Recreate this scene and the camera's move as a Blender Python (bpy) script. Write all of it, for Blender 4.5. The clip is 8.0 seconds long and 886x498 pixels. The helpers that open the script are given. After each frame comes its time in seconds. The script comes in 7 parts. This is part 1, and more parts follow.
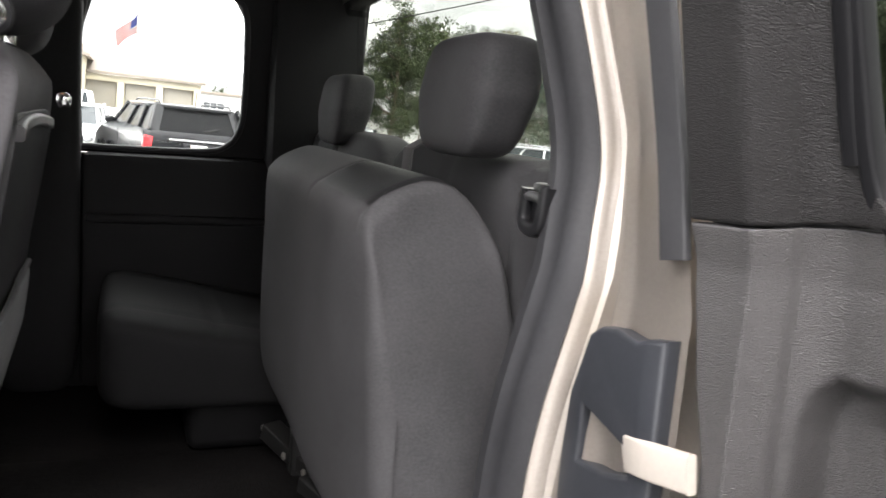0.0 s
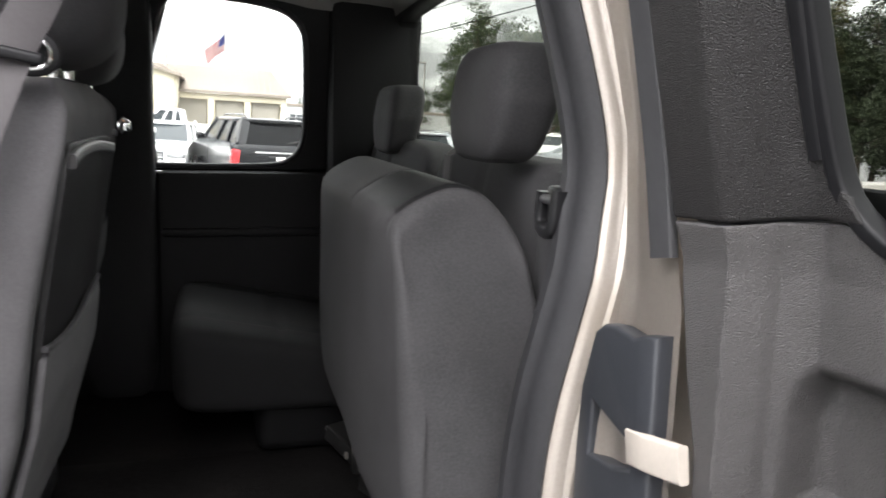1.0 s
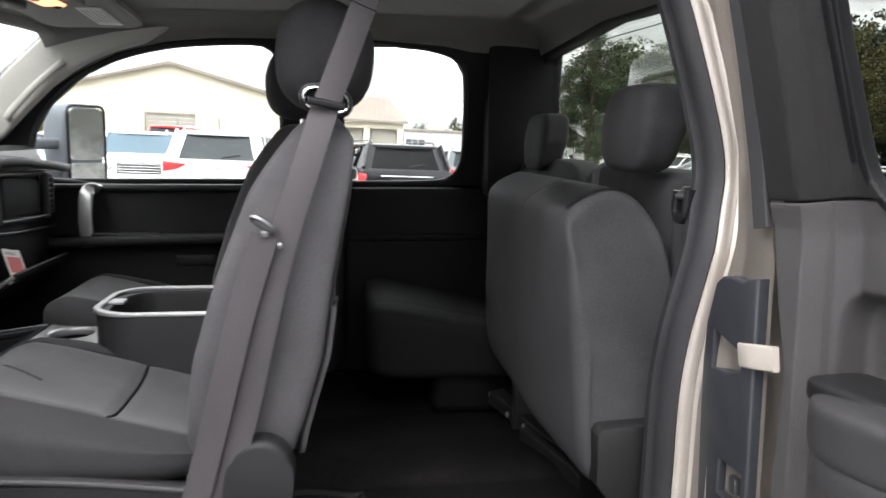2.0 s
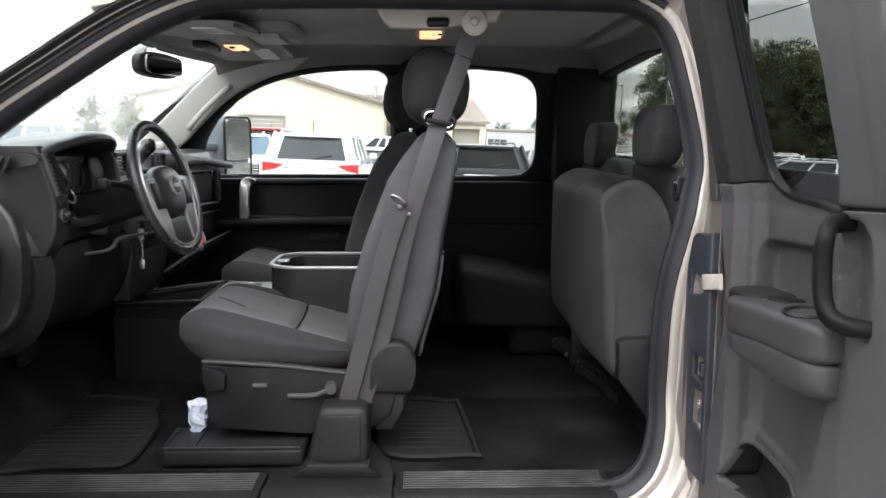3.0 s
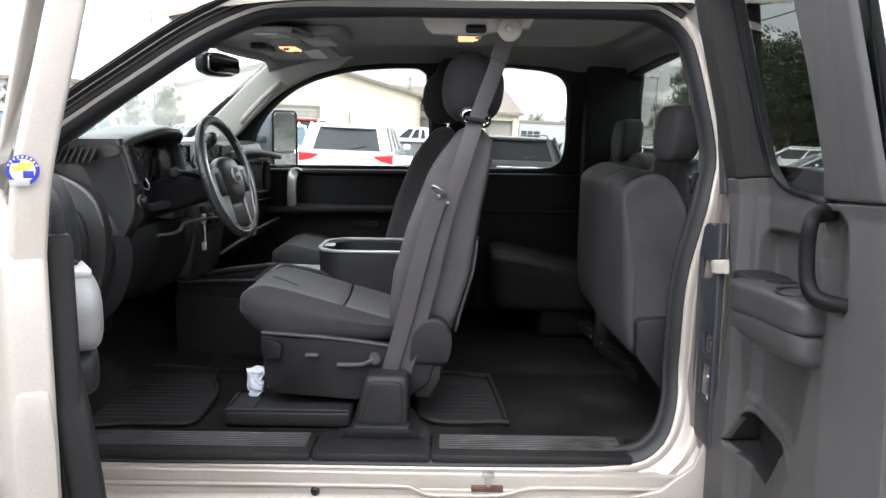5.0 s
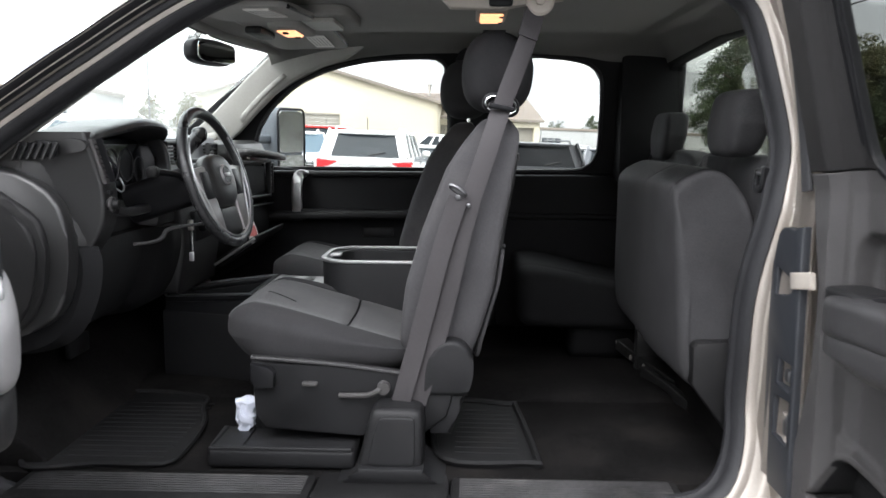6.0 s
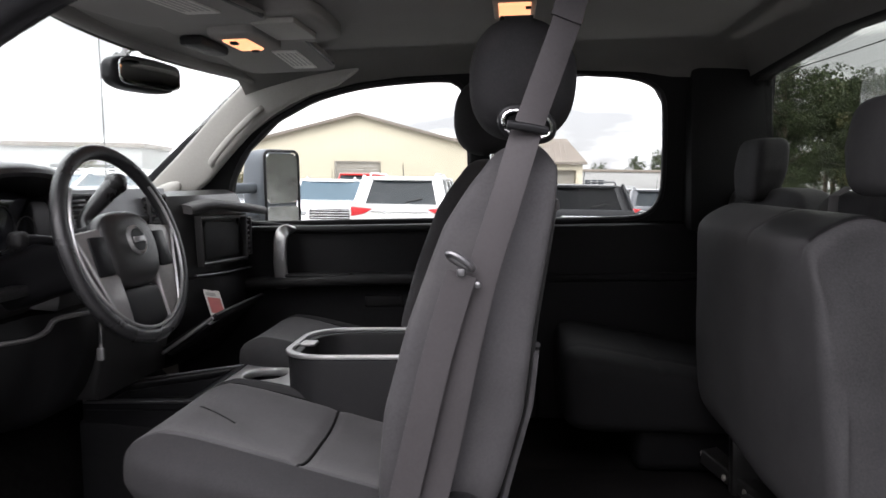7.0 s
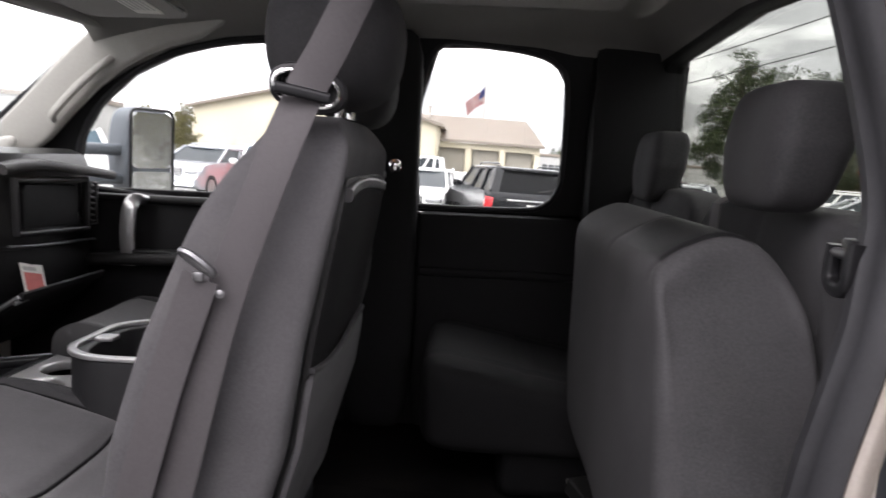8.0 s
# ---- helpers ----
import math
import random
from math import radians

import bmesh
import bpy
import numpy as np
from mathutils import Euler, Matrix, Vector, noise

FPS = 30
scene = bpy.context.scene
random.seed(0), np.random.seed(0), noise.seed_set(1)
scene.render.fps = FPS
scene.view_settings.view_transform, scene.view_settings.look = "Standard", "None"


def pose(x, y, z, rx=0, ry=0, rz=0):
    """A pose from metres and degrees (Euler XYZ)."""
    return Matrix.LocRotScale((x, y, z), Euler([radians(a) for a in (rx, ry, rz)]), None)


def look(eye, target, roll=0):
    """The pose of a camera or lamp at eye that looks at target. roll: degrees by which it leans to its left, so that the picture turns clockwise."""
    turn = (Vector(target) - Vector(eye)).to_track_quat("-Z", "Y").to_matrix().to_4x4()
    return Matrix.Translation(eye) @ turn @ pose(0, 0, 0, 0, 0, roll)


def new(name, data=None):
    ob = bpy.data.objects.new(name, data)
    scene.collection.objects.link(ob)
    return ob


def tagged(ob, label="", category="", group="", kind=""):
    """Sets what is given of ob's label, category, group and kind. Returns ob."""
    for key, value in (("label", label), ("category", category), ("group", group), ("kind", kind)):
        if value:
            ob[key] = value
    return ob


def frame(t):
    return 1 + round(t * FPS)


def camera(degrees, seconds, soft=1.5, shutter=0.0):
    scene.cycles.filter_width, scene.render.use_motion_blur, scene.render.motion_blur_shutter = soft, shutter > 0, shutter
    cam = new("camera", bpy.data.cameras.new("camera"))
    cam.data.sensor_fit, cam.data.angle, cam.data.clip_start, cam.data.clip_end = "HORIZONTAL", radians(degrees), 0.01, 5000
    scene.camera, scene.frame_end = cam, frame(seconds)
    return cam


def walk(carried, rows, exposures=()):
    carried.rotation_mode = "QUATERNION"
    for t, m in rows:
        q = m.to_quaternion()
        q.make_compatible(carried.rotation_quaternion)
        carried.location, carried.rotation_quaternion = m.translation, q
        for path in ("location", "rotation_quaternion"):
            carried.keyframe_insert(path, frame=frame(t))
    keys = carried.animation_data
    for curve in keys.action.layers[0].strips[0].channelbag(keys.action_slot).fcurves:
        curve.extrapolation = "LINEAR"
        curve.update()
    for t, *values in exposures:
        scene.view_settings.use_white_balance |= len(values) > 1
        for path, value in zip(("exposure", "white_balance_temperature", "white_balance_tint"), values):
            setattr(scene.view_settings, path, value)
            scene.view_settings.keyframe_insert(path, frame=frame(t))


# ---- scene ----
cam = camera(57.2, 8.0, 1.5, 0.3)
PATH = [
    (0, (0.128, -0.615, 1.550), (0.859, 1.217, 1.236), 4.5),
    (0.5, (0.224, -0.623, 1.540), (0.946, 1.216, 1.225), 5.1),
    (1, (0.190, -0.679, 1.564), (0.720, 1.222, 1.243), 1.6),
    (1.5, (0.12, -0.808, 1.561), (0.507, 1.136, 1.291), 0.9),
    (2, (-0.009, -1.087, 1.564), (0.251, 0.877, 1.293), 0.5),
    (2.2, (-0.032, -1.231, 1.562), (0.181, 0.739, 1.29), 0.4),
    (3.3, (-0.082, -1.941, 1.598), (-0.053, 0.04, 1.323), 0.3),
    (3.5, (-0.077, -2.0, 1.607), (-0.06, -0.021, 1.318), 0.5),
    (4, (-0.071, -2.049, 1.603), (-0.072, -0.071, 1.307), 1.0),
    (5.5, (-0.103, -1.955, 1.584), (-0.132, 0.023, 1.29), 0.3),
    (6, (-0.096, -1.677, 1.551), (-0.162, 0.303, 1.275), 0.3),
    (6.5, (-0.081, -1.293, 1.543), (-0.219, 0.692, 1.345), -0.1),
    (6.8, (-0.061, -1.055, 1.529), (-0.226, 0.932, 1.362), -1.3),
    (7, (-0.046, -0.941, 1.541), (-0.221, 1.045, 1.375), -1.2),
    (7.5, (0.119, -0.702, 1.535), (-0.128, 1.276, 1.375), 1.3),
    (8, (0.177, -0.647, 1.551), (0.113, 1.34, 1.329), 2.6),
]
EXPOSURES = [(0.0, 2.57, 6550, 14), (0.5, 2.37, 6550, 14), (1.0, 2.37, 6450, 13), (1.5, 2.42, 6450, 13), (2.0, 2.09, 6350, 13), (3.3, 1.84, 6200, 13), (5.5, 1.89, 6150, 11), (6.0, 1.84, 6200, 12), (6.5, 1.51, 6250, 15), (7.0, 1.51, 6350, 18), (7.5, 1.66, 6400, 19), (8.0, 1.81, 6450, 20)]
walk(cam, [(t, look(eye, target, roll)) for t, eye, target, roll in PATH], EXPOSURES)

# ---- light ----
world = bpy.data.worlds.new("sky")
scene.world = world
world.use_nodes = True
wn, wl = world.node_tree.nodes, world.node_tree.links
wn.clear()
w_out, w_bg = wn.new("ShaderNodeOutputWorld"), wn.new("ShaderNodeBackground")
w_sky = wn.new("ShaderNodeTexSky")
w_sky.sky_type, w_sky.sun_disc = "NISHITA", False
w_sky.sun_elevation, w_sky.sun_rotation = radians(50), radians(200)
w_co, w_map = wn.new("ShaderNodeTexCoord"), wn.new("ShaderNodeMapping")
w_map.inputs["Scale"].default_value = (1.6, 1.6, 6.0)
w_map.inputs["Location"].default_value = (0.7, 0.3, 0.4)
w_noise = wn.new("ShaderNodeTexNoise")
w_noise.inputs["Scale"].default_value, w_noise.inputs["Detail"].default_value = 2.2, 7.0
w_ramp = wn.new("ShaderNodeValToRGB")
w_ramp.color_ramp.elements[0].position, w_ramp.color_ramp.elements[0].color = 0.44, (5.2, 5.2, 5.25, 1)
w_ramp.color_ramp.elements[1].position, w_ramp.color_ramp.elements[1].color = 0.60, (17.0, 17.0, 16.8, 1)
w_mix = wn.new("ShaderNodeMixRGB")
w_mix.inputs[0].default_value = 0.94
wl.new(w_co.outputs["Generated"], w_map.inputs["Vector"])
wl.new(w_map.outputs[0], w_noise.inputs["Vector"])
wl.new(w_noise.outputs["Fac"], w_ramp.inputs[0])
wl.new(w_sky.outputs[0], w_mix.inputs[1])
wl.new(w_ramp.outputs[0], w_mix.inputs[2])
# an overcast sky is brighter overhead than at the horizon
w_sep, w_rise, w_grade = wn.new("ShaderNodeSeparateXYZ"), wn.new("ShaderNodeMapRange"), wn.new("ShaderNodeVectorMath")
w_grade.operation = "MULTIPLY"
w_rise.inputs["From Min"].default_value, w_rise.inputs["From Max"].default_value = 0.0, 0.8
w_rise.inputs["To Min"].default_value, w_rise.inputs["To Max"].default_value = 0.66, 1.5
wl.new(w_co.outputs["Generated"], w_sep.inputs[0])
wl.new(w_sep.outputs["Z"], w_rise.inputs["Value"])
wl.new(w_mix.outputs[0], w_grade.inputs[0])
wl.new(w_rise.outputs[0], w_grade.inputs[1])
wl.new(w_grade.outputs[0], w_bg.inputs[0])
w_bg.inputs[1].default_value = 0.091
wl.new(w_bg.outputs[0], w_out.inputs[0])

sun = new("sun", bpy.data.lights.new("sun", "SUN"))
sun.data.energy, sun.data.angle, sun.data.color = 0.9, radians(50), (1.0, 0.97, 0.93)
sun.matrix_world = look((-4, -11, 14), (0, 0, 0))


# ---- materials ----
def material(name, base, rough=0.6, metal=0.0, spread=0.15, large=6.0, fine=300.0, bump=0.1, depth=0.001, kind="noise", stretch=(1, 1, 1), coat=0.0, stain=None, sheen=0.0, gloss=0.5):
    """A surface with variation at two scales and a fine relief. kind: noise, grain (leather-like cells), weave, ribs."""
    m = bpy.data.materials.new(name)
    m.use_nodes = True
    n, l = m.node_tree.nodes, m.node_tree.links
    p = n["Principled BSDF"]
    co, mp = n.new("ShaderNodeTexCoord"), n.new("ShaderNodeMapping")
    mp.inputs["Scale"].default_value = stretch
    l.new(co.outputs["Object"], mp.inputs["Vector"])
    big, small = n.new("ShaderNodeTexNoise"), n.new("ShaderNodeTexNoise")
    big.inputs["Scale"].default_value, big.inputs["Detail"].default_value = large, 5.0
    small.inputs["Scale"].default_value, small.inputs["Detail"].default_value = fine * 0.35, 3.0
    l.new(mp.outputs[0], big.inputs["Vector"])
    l.new(mp.outputs[0], small.inputs["Vector"])
    add = n.new("ShaderNodeMath")
    add.operation = "MULTIPLY_ADD"
    add.inputs[1].default_value = 0.6
    l.new(big.outputs["Fac"], add.inputs[0])
    half = n.new("ShaderNodeMath")
    half.operation = "MULTIPLY"
    half.inputs[1].default_value = 0.4
    l.new(small.outputs["Fac"], half.inputs[0])
    l.new(half.outputs[0], add.inputs[2])
    ramp = n.new("ShaderNodeValToRGB")
    lo = [max(0.0, c * (1 - spread)) for c in base]
    hi = [min(1.0, c * (1 + spread)) for c in base]
    ramp.color_ramp.elements[0].position, ramp.color_ramp.elements[0].color = 0.36, (*lo, 1)
    ramp.color_ramp.elements[1].position, ramp.color_ramp.elements[1].color = 0.64, (*hi, 1)
    l.new(add.outputs[0], ramp.inputs[0])
    colour = ramp.outputs[0]
    if stain:
        tint, where, amount = stain
        s_noise = n.new("ShaderNodeTexNoise")
        s_noise.inputs["Scale"].default_value, s_noise.inputs["Detail"].default_value = where, 8.0
        l.new(mp.outputs[0], s_noise.inputs["Vector"])
        s_ramp = n.new("ShaderNodeValToRGB")
        s_ramp.color_ramp.elements[0].position, s_ramp.color_ramp.elements[0].color = 0.52, (0, 0, 0, 1)
        s_ramp.color_ramp.elements[1].position, s_ramp.color_ramp.elements[1].color = 0.74, (amount, amount, amount, 1)
        l.new(s_noise.outputs["Fac"], s_ramp.inputs[0])
        mix = n.new("ShaderNodeMixRGB")
        mix.inputs[2].default_value = (*tint, 1)
        l.new(s_ramp.outputs[0], mix.inputs[0])
        l.new(colour, mix.inputs[1])
        colour = mix.outputs[0]
    l.new(colour, p.inputs["Base Color"])
    rr = n.new("ShaderNodeMapRange")
    rr.inputs["To Min"].default_value, rr.inputs["To Max"].default_value = max(0.02, rough - 0.07), min(1.0, rough + 0.07)
    l.new(big.outputs["Fac"], rr.inputs["Value"])
    l.new(rr.outputs[0], p.inputs["Roughness"])
    p.inputs["Metallic"].default_value = metal
    p.inputs["Specular IOR Level"].default_value = gloss
    p.inputs["Coat Weight"].default_value = coat
    p.inputs["Coat Roughness"].default_value = 0.08
    if sheen:
        p.inputs["Sheen Weight"].default_value, p.inputs["Sheen Roughness"].default_value = sheen, 0.5
    if bump:
        b = n.new("ShaderNodeBump")
        b.inputs["Strength"].default_value, b.inputs["Distance"].default_value = bump, depth
        if kind == "grain":
            v = n.new("ShaderNodeTexVoronoi")
            v.feature = "DISTANCE_TO_EDGE"
            v.inputs["Scale"].default_value = fine
            wob = n.new("ShaderNodeTexNoise")
            wob.inputs["Scale"].default_value = fine * 0.5
            va = n.new("ShaderNodeVectorMath")
            va.operation = "MULTIPLY_ADD"
            va.inputs[1].default_value = (0.012, 0.012, 0.012)
            l.new(wob.outputs["Color"], va.inputs[0])
            l.new(mp.outputs[0], wob.inputs["Vector"])
            l.new(mp.outputs[0], va.inputs[2])
            l.new(va.outputs[0], v.inputs["Vector"])
            l.new(v.outputs["Distance"], b.inputs["Height"])
        elif kind == "leather":
            f = n.new("ShaderNodeTexNoise")
            f.inputs["Scale"].default_value, f.inputs["Detail"].default_value, f.inputs["Distortion"].default_value = fine, 0.3, 0.2
            l.new(mp.outputs[0], f.inputs["Vector"])
            l.new(f.outputs["Fac"], b.inputs["Height"])
        elif kind == "weave":
            f = n.new("ShaderNodeTexNoise")
            f.inputs["Scale"].default_value, f.inputs["Detail"].default_value, f.inputs["Roughness"].default_value = fine * 0.7, 2.0, 0.7
            l.new(mp.outputs[0], f.inputs["Vector"])
            l.new(f.outputs["Fac"], b.inputs["Height"])
        else:
            f = n.new("ShaderNodeTexNoise")
            f.inputs["Scale"].default_value, f.inputs["Detail"].default_value = fine, 4.0
            l.new(mp.outputs[0], f.inputs["Vector"])
            l.new(f.outputs["Fac"], b.inputs["Height"])
        l.new(b.outputs[0], p.inputs["Normal"])
    return m


def glass(name, tint, clear=0.9, rough=0.02, haze=0.0):
    """A thin pane: mostly clear, tinted, with a mirror-like gloss at grazing angles."""
    m = bpy.data.materials.new(name)
    m.use_nodes = True
    n, l = m.node_tree.nodes, m.node_tree.links
    n.clear()
    out, mix = n.new("ShaderNodeOutputMaterial"), n.new("ShaderNodeMixShader")
    tr, gl, fr = n.new("ShaderNodeBsdfTransparent"), n.new("ShaderNodeBsdfGlossy"), n.new("ShaderNodeLayerWeight")
    tr.inputs[0].default_value = (*[math.sqrt(c * clear) for c in tint], 1)
    gl.inputs["Roughness"].default_value = rough
    fr.inputs["Blend"].default_value = 0.5
    power, gain = n.new("ShaderNodeMath"), n.new("ShaderNodeMath")
    power.operation, gain.operation = "POWER", "MULTIPLY_ADD"
    power.inputs[1].default_value, gain.inputs[1].default_value, gain.inputs[2].default_value = 5.0, 0.85, 0.025
    l.new(fr.outputs["Facing"], power.inputs[0])
    l.new(power.outputs[0], gain.inputs[0])
    l.new(gain.outputs[0], mix.inputs[0])
    l.new(tr.outputs[0], mix.inputs[1])
    l.new(gl.outputs[0], mix.inputs[2])
    # Pale translucent film: dirt plus the dashboard's glare, built into the pane.
    if haze:
        film, veil = n.new("ShaderNodeMixShader"), n.new("ShaderNodeBsdfTranslucent")
        veil.inputs[0].default_value = (0.85, 0.88, 0.85, 1)
        spots, amount = n.new("ShaderNodeTexNoise"), n.new("ShaderNodeMath")
        spots.inputs["Scale"].default_value, spots.inputs["Detail"].default_value = 5.0, 6.0
        amount.operation = "MULTIPLY"
        amount.inputs[1].default_value = haze * 2
        l.new(spots.outputs["Fac"], amount.inputs[0])
        l.new(amount.outputs[0], film.inputs[0])
        l.new(mix.outputs[0], film.inputs[1])
        l.new(veil.outputs[0], film.inputs[2])
        mix = film
    l.new(mix.outputs[0], out.inputs[0])
    return m


def lit(name, colour, strength):
    m = bpy.data.materials.new(name)
    m.use_nodes = True
    p = m.node_tree.nodes["Principled BSDF"]
    p.inputs["Base Color"].default_value = (*colour, 1)
    p.inputs["Emission Color"].default_value = (*colour, 1)
    p.inputs["Emission Strength"].default_value = strength
    return m


PAINT = material("pewter_paint", (0.50, 0.46, 0.41), 0.34, 0.55, 0.05, 3, 900, 0.03, 0.0005, coat=0.5, stain=((0.34, 0.30, 0.25), 9, 0.35))
# Darker, less metallic than PAINT; on the jamb, rocker and front door.
PAINT_IN = material("darker_pewter_paint", (0.37, 0.335, 0.298), 0.42, 0.35, 0.08, 4, 700, 0.05, 0.0006, coat=0.3, stain=((0.33, 0.28, 0.22), 7, 0.5))
RUBBER = material("black_rubber_seal", (0.021, 0.021, 0.023), 0.52, 0, 0.2, 12, 500, 0.1, 0.0006, gloss=0.28)
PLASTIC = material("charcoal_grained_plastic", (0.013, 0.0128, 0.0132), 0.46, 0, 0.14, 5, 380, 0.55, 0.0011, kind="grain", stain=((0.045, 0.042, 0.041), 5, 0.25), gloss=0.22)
PLASTIC_DOOR = material("grey_grained_door_plastic", (0.055, 0.052, 0.052), 0.44, 0, 0.18, 4, 820, 1.0, 0.0014, kind="leather", stretch=(1.5, 1.5, 0.95), stain=((0.076, 0.069, 0.067), 4, 0.35), gloss=0.55)
PLASTIC_SMOOTH = material("smooth_black_plastic", (0.010, 0.010, 0.011), 0.36, 0, 0.15, 6, 800, 0.08, 0.0004, gloss=0.2)
DASH_MAT = material("charcoal_dashboard_vinyl", (0.015, 0.0148, 0.015), 0.36, 0, 0.12, 4, 420, 0.4, 0.0008, kind="grain", gloss=0.8)
JAMB_COVER = material("blue_black_jamb_plastic", (0.024, 0.026, 0.031), 0.45, 0, 0.12, 6, 500, 0.1, 0.0005, stain=((0.10, 0.10, 0.11), 8, 0.3))
FABRIC = material("charcoal_seat_fabric", (0.032, 0.0315, 0.033), 0.85, 0, 0.16, 7, 850, 0.5, 0.0009, kind="weave", sheen=0.02, stain=((0.055, 0.05, 0.05), 6, 0.3), gloss=0.08)
FABRIC_IN = material("grey_seat_insert_fabric", (0.060, 0.0592, 0.0615), 0.92, 0, 0.18, 8, 700, 0.55, 0.001, kind="weave", sheen=0.10, stain=((0.12, 0.117, 0.117), 6, 0.35), gloss=0.15)
FABRIC_BACK = material("grey_seat_back_fabric", (0.056, 0.0545, 0.057), 0.92, 0, 0.16, 8, 700, 0.55, 0.001, kind="weave", sheen=0.04, stain=((0.12, 0.113, 0.11), 6, 0.3), gloss=0.15)
FABRIC_REAR = material("charcoal_rear_seat_fabric", (0.035, 0.0345, 0.036), 0.75, 0, 0.25, 7, 850, 0.5, 0.0009, kind="weave", sheen=0.01, stain=((0.04, 0.038, 0.038), 6, 0.35), gloss=0.10)
# Rear seat cloth with the far side's shade in its colour; also seams and tear.
FABRIC_DARK = material("darkened_seat_fabric", (0.0085, 0.0085, 0.009), 0.75, 0, 0.2, 9, 700, 0.5, 0.001, kind="weave", gloss=0.12)
WEB = material("grey_seat_belt_webbing", (0.046, 0.0425, 0.0445), 0.62, 0, 0.1, 8, 600, 0.5, 0.0006, kind="weave", gloss=0.25)
CARPET = material("black_brown_carpet", (0.0095, 0.009, 0.009), 0.97, 0, 0.4, 5, 260, 0.9, 0.004, stain=((0.022, 0.0195, 0.018), 5, 0.6), gloss=0.03)
MAT_RUBBER = material("black_rubber_mat", (0.009, 0.009, 0.0095), 0.66, 0, 0.3, 7, 350, 0.25, 0.001, stain=((0.03, 0.027, 0.025), 8, 0.4), gloss=0.18)
LINER = material("grey_headliner_cloth", (0.275, 0.266, 0.256), 0.95, 0, 0.06, 3, 700, 0.35, 0.0008, gloss=0.15)
TRIM_LIGHT = material("light_grey_pillar_trim", (0.33, 0.32, 0.295), 0.6, 0, 0.06, 4, 420, 0.3, 0.0006, kind="grain")
BEIGE = material("beige_plastic", (0.42, 0.38, 0.335), 0.55, 0, 0.06, 5, 500, 0.1, 0.0005)
TRIM_DARK = material("dark_pillar_trim", (0.013, 0.013, 0.0138), 0.65, 0, 0.15, 4, 420, 0.3, 0.0006, kind="grain", gloss=0.12)
SILVER = material("satin_silver_plastic", (0.42, 0.42, 0.42), 0.36, 0.7, 0.05, 6, 600, 0.03, 0.0003)
CHROME = material("chrome", (0.72, 0.72, 0.72), 0.12, 1.0, 0.05, 6, 600, 0.0)
SILVER_GREY = material("light_grey_armrest_vinyl", (0.20, 0.195, 0.195), 0.42, 0.1, 0.06, 5, 420, 0.3, 0.0006, kind="grain")
STEEL_DARK = material("dark_steel", (0.16, 0.16, 0.165), 0.35, 0.8, 0.15, 20, 500, 0.1, 0.0004)
STEEL = material("zinc_steel", (0.45, 0.43, 0.40), 0.42, 0.8, 0.15, 20, 500, 0.15, 0.0005, stain=((0.22, 0.13, 0.08), 25, 0.5))
BLACK_STEEL = material("black_painted_steel", (0.018, 0.018, 0.018), 0.35, 0.2, 0.3, 14, 400, 0.15, 0.0006)
LEATHER = material("black_wheel_leather", (0.020, 0.020, 0.021), 0.28, 0, 0.15, 8, 500, 0.5, 0.0005, kind="grain")
SCREEN = material("dark_instrument_lens", (0.012, 0.013, 0.016), 0.12, 0, 0.1, 5, 500, 0.0)
PAPER = material("crumpled_white_tissue", (0.58, 0.61, 0.70), 0.9, 0, 0.06, 20, 90, 0.5, 0.004)
LABEL_W = material("white_label", (0.62, 0.60, 0.57), 0.6, 0, 0.06, 20, 300, 0.1, 0.0004)
LABEL_BLUE = material("blue_print", (0.02, 0.03, 0.30), 0.5, 0, 0.1, 20, 300, 0.0)
LABEL_YELLOW = material("yellow_print", (0.62, 0.50, 0.06), 0.5, 0, 0.1, 20, 300, 0.0)
LABEL_INK = material("grey_print", (0.36, 0.35, 0.34), 0.6, 0, 0.1, 20, 300, 0.0)
RED_PRINT = material("red_print", (0.45, 0.10, 0.09), 0.6, 0, 0.1, 20, 300, 0.0)
MIRROR_DIM = material("dimming_mirror", (0.45, 0.46, 0.45), 0.03, 1.0, 0.02, 5, 300, 0.0)
GLASS = glass("clear_window_glass", (0.96, 1.0, 0.97), 0.95)
GLASS_SCREEN = glass("hazy_windscreen_glass", (0.88, 1.0, 0.94), 0.92, haze=0.13)
GLASS_DOOR = glass("dark_tinted_door_glass", (0.80, 0.84, 0.78), 0.34)
GLASS_REAR = glass("tinted_window_glass", (0.83, 0.88, 0.79), 0.62)
VINYL_DARK = material("black_vinyl_insert", (0.007, 0.007, 0.0075), 0.55, 0, 0.2, 9, 500, 0.3, 0.0008, kind="grain", gloss=0.12)
FLAP_RUBBER = material("grey_rubber_flap", (0.030, 0.030, 0.032), 0.6, 0, 0.12, 8, 500, 0.1, 0.0005, gloss=0.35)
SCUFFED = material("scuffed_sill_plastic", (0.045, 0.044, 0.045), 0.5, 0, 0.5, 14, 200, 0.4, 0.001, stain=((0.11, 0.105, 0.10), 18, 0.7), gloss=0.35)
BLACK_SEAL = material("black_glass_run_rubber", (0.007, 0.007, 0.0075), 0.5, 0, 0.2, 12, 500, 0.1, 0.0006, gloss=0.12)
UNDERBODY = material("dirty_underbody_coating", (0.030, 0.028, 0.026), 0.9, 0, 0.5, 9, 70, 0.9, 0.006, stain=((0.16, 0.13, 0.10), 20, 0.7), gloss=0.2)
SPOKE = material("satin_spoke_plastic", (0.27, 0.26, 0.255), 0.34, 0.5, 0.1, 6, 500, 0.05, 0.0004)
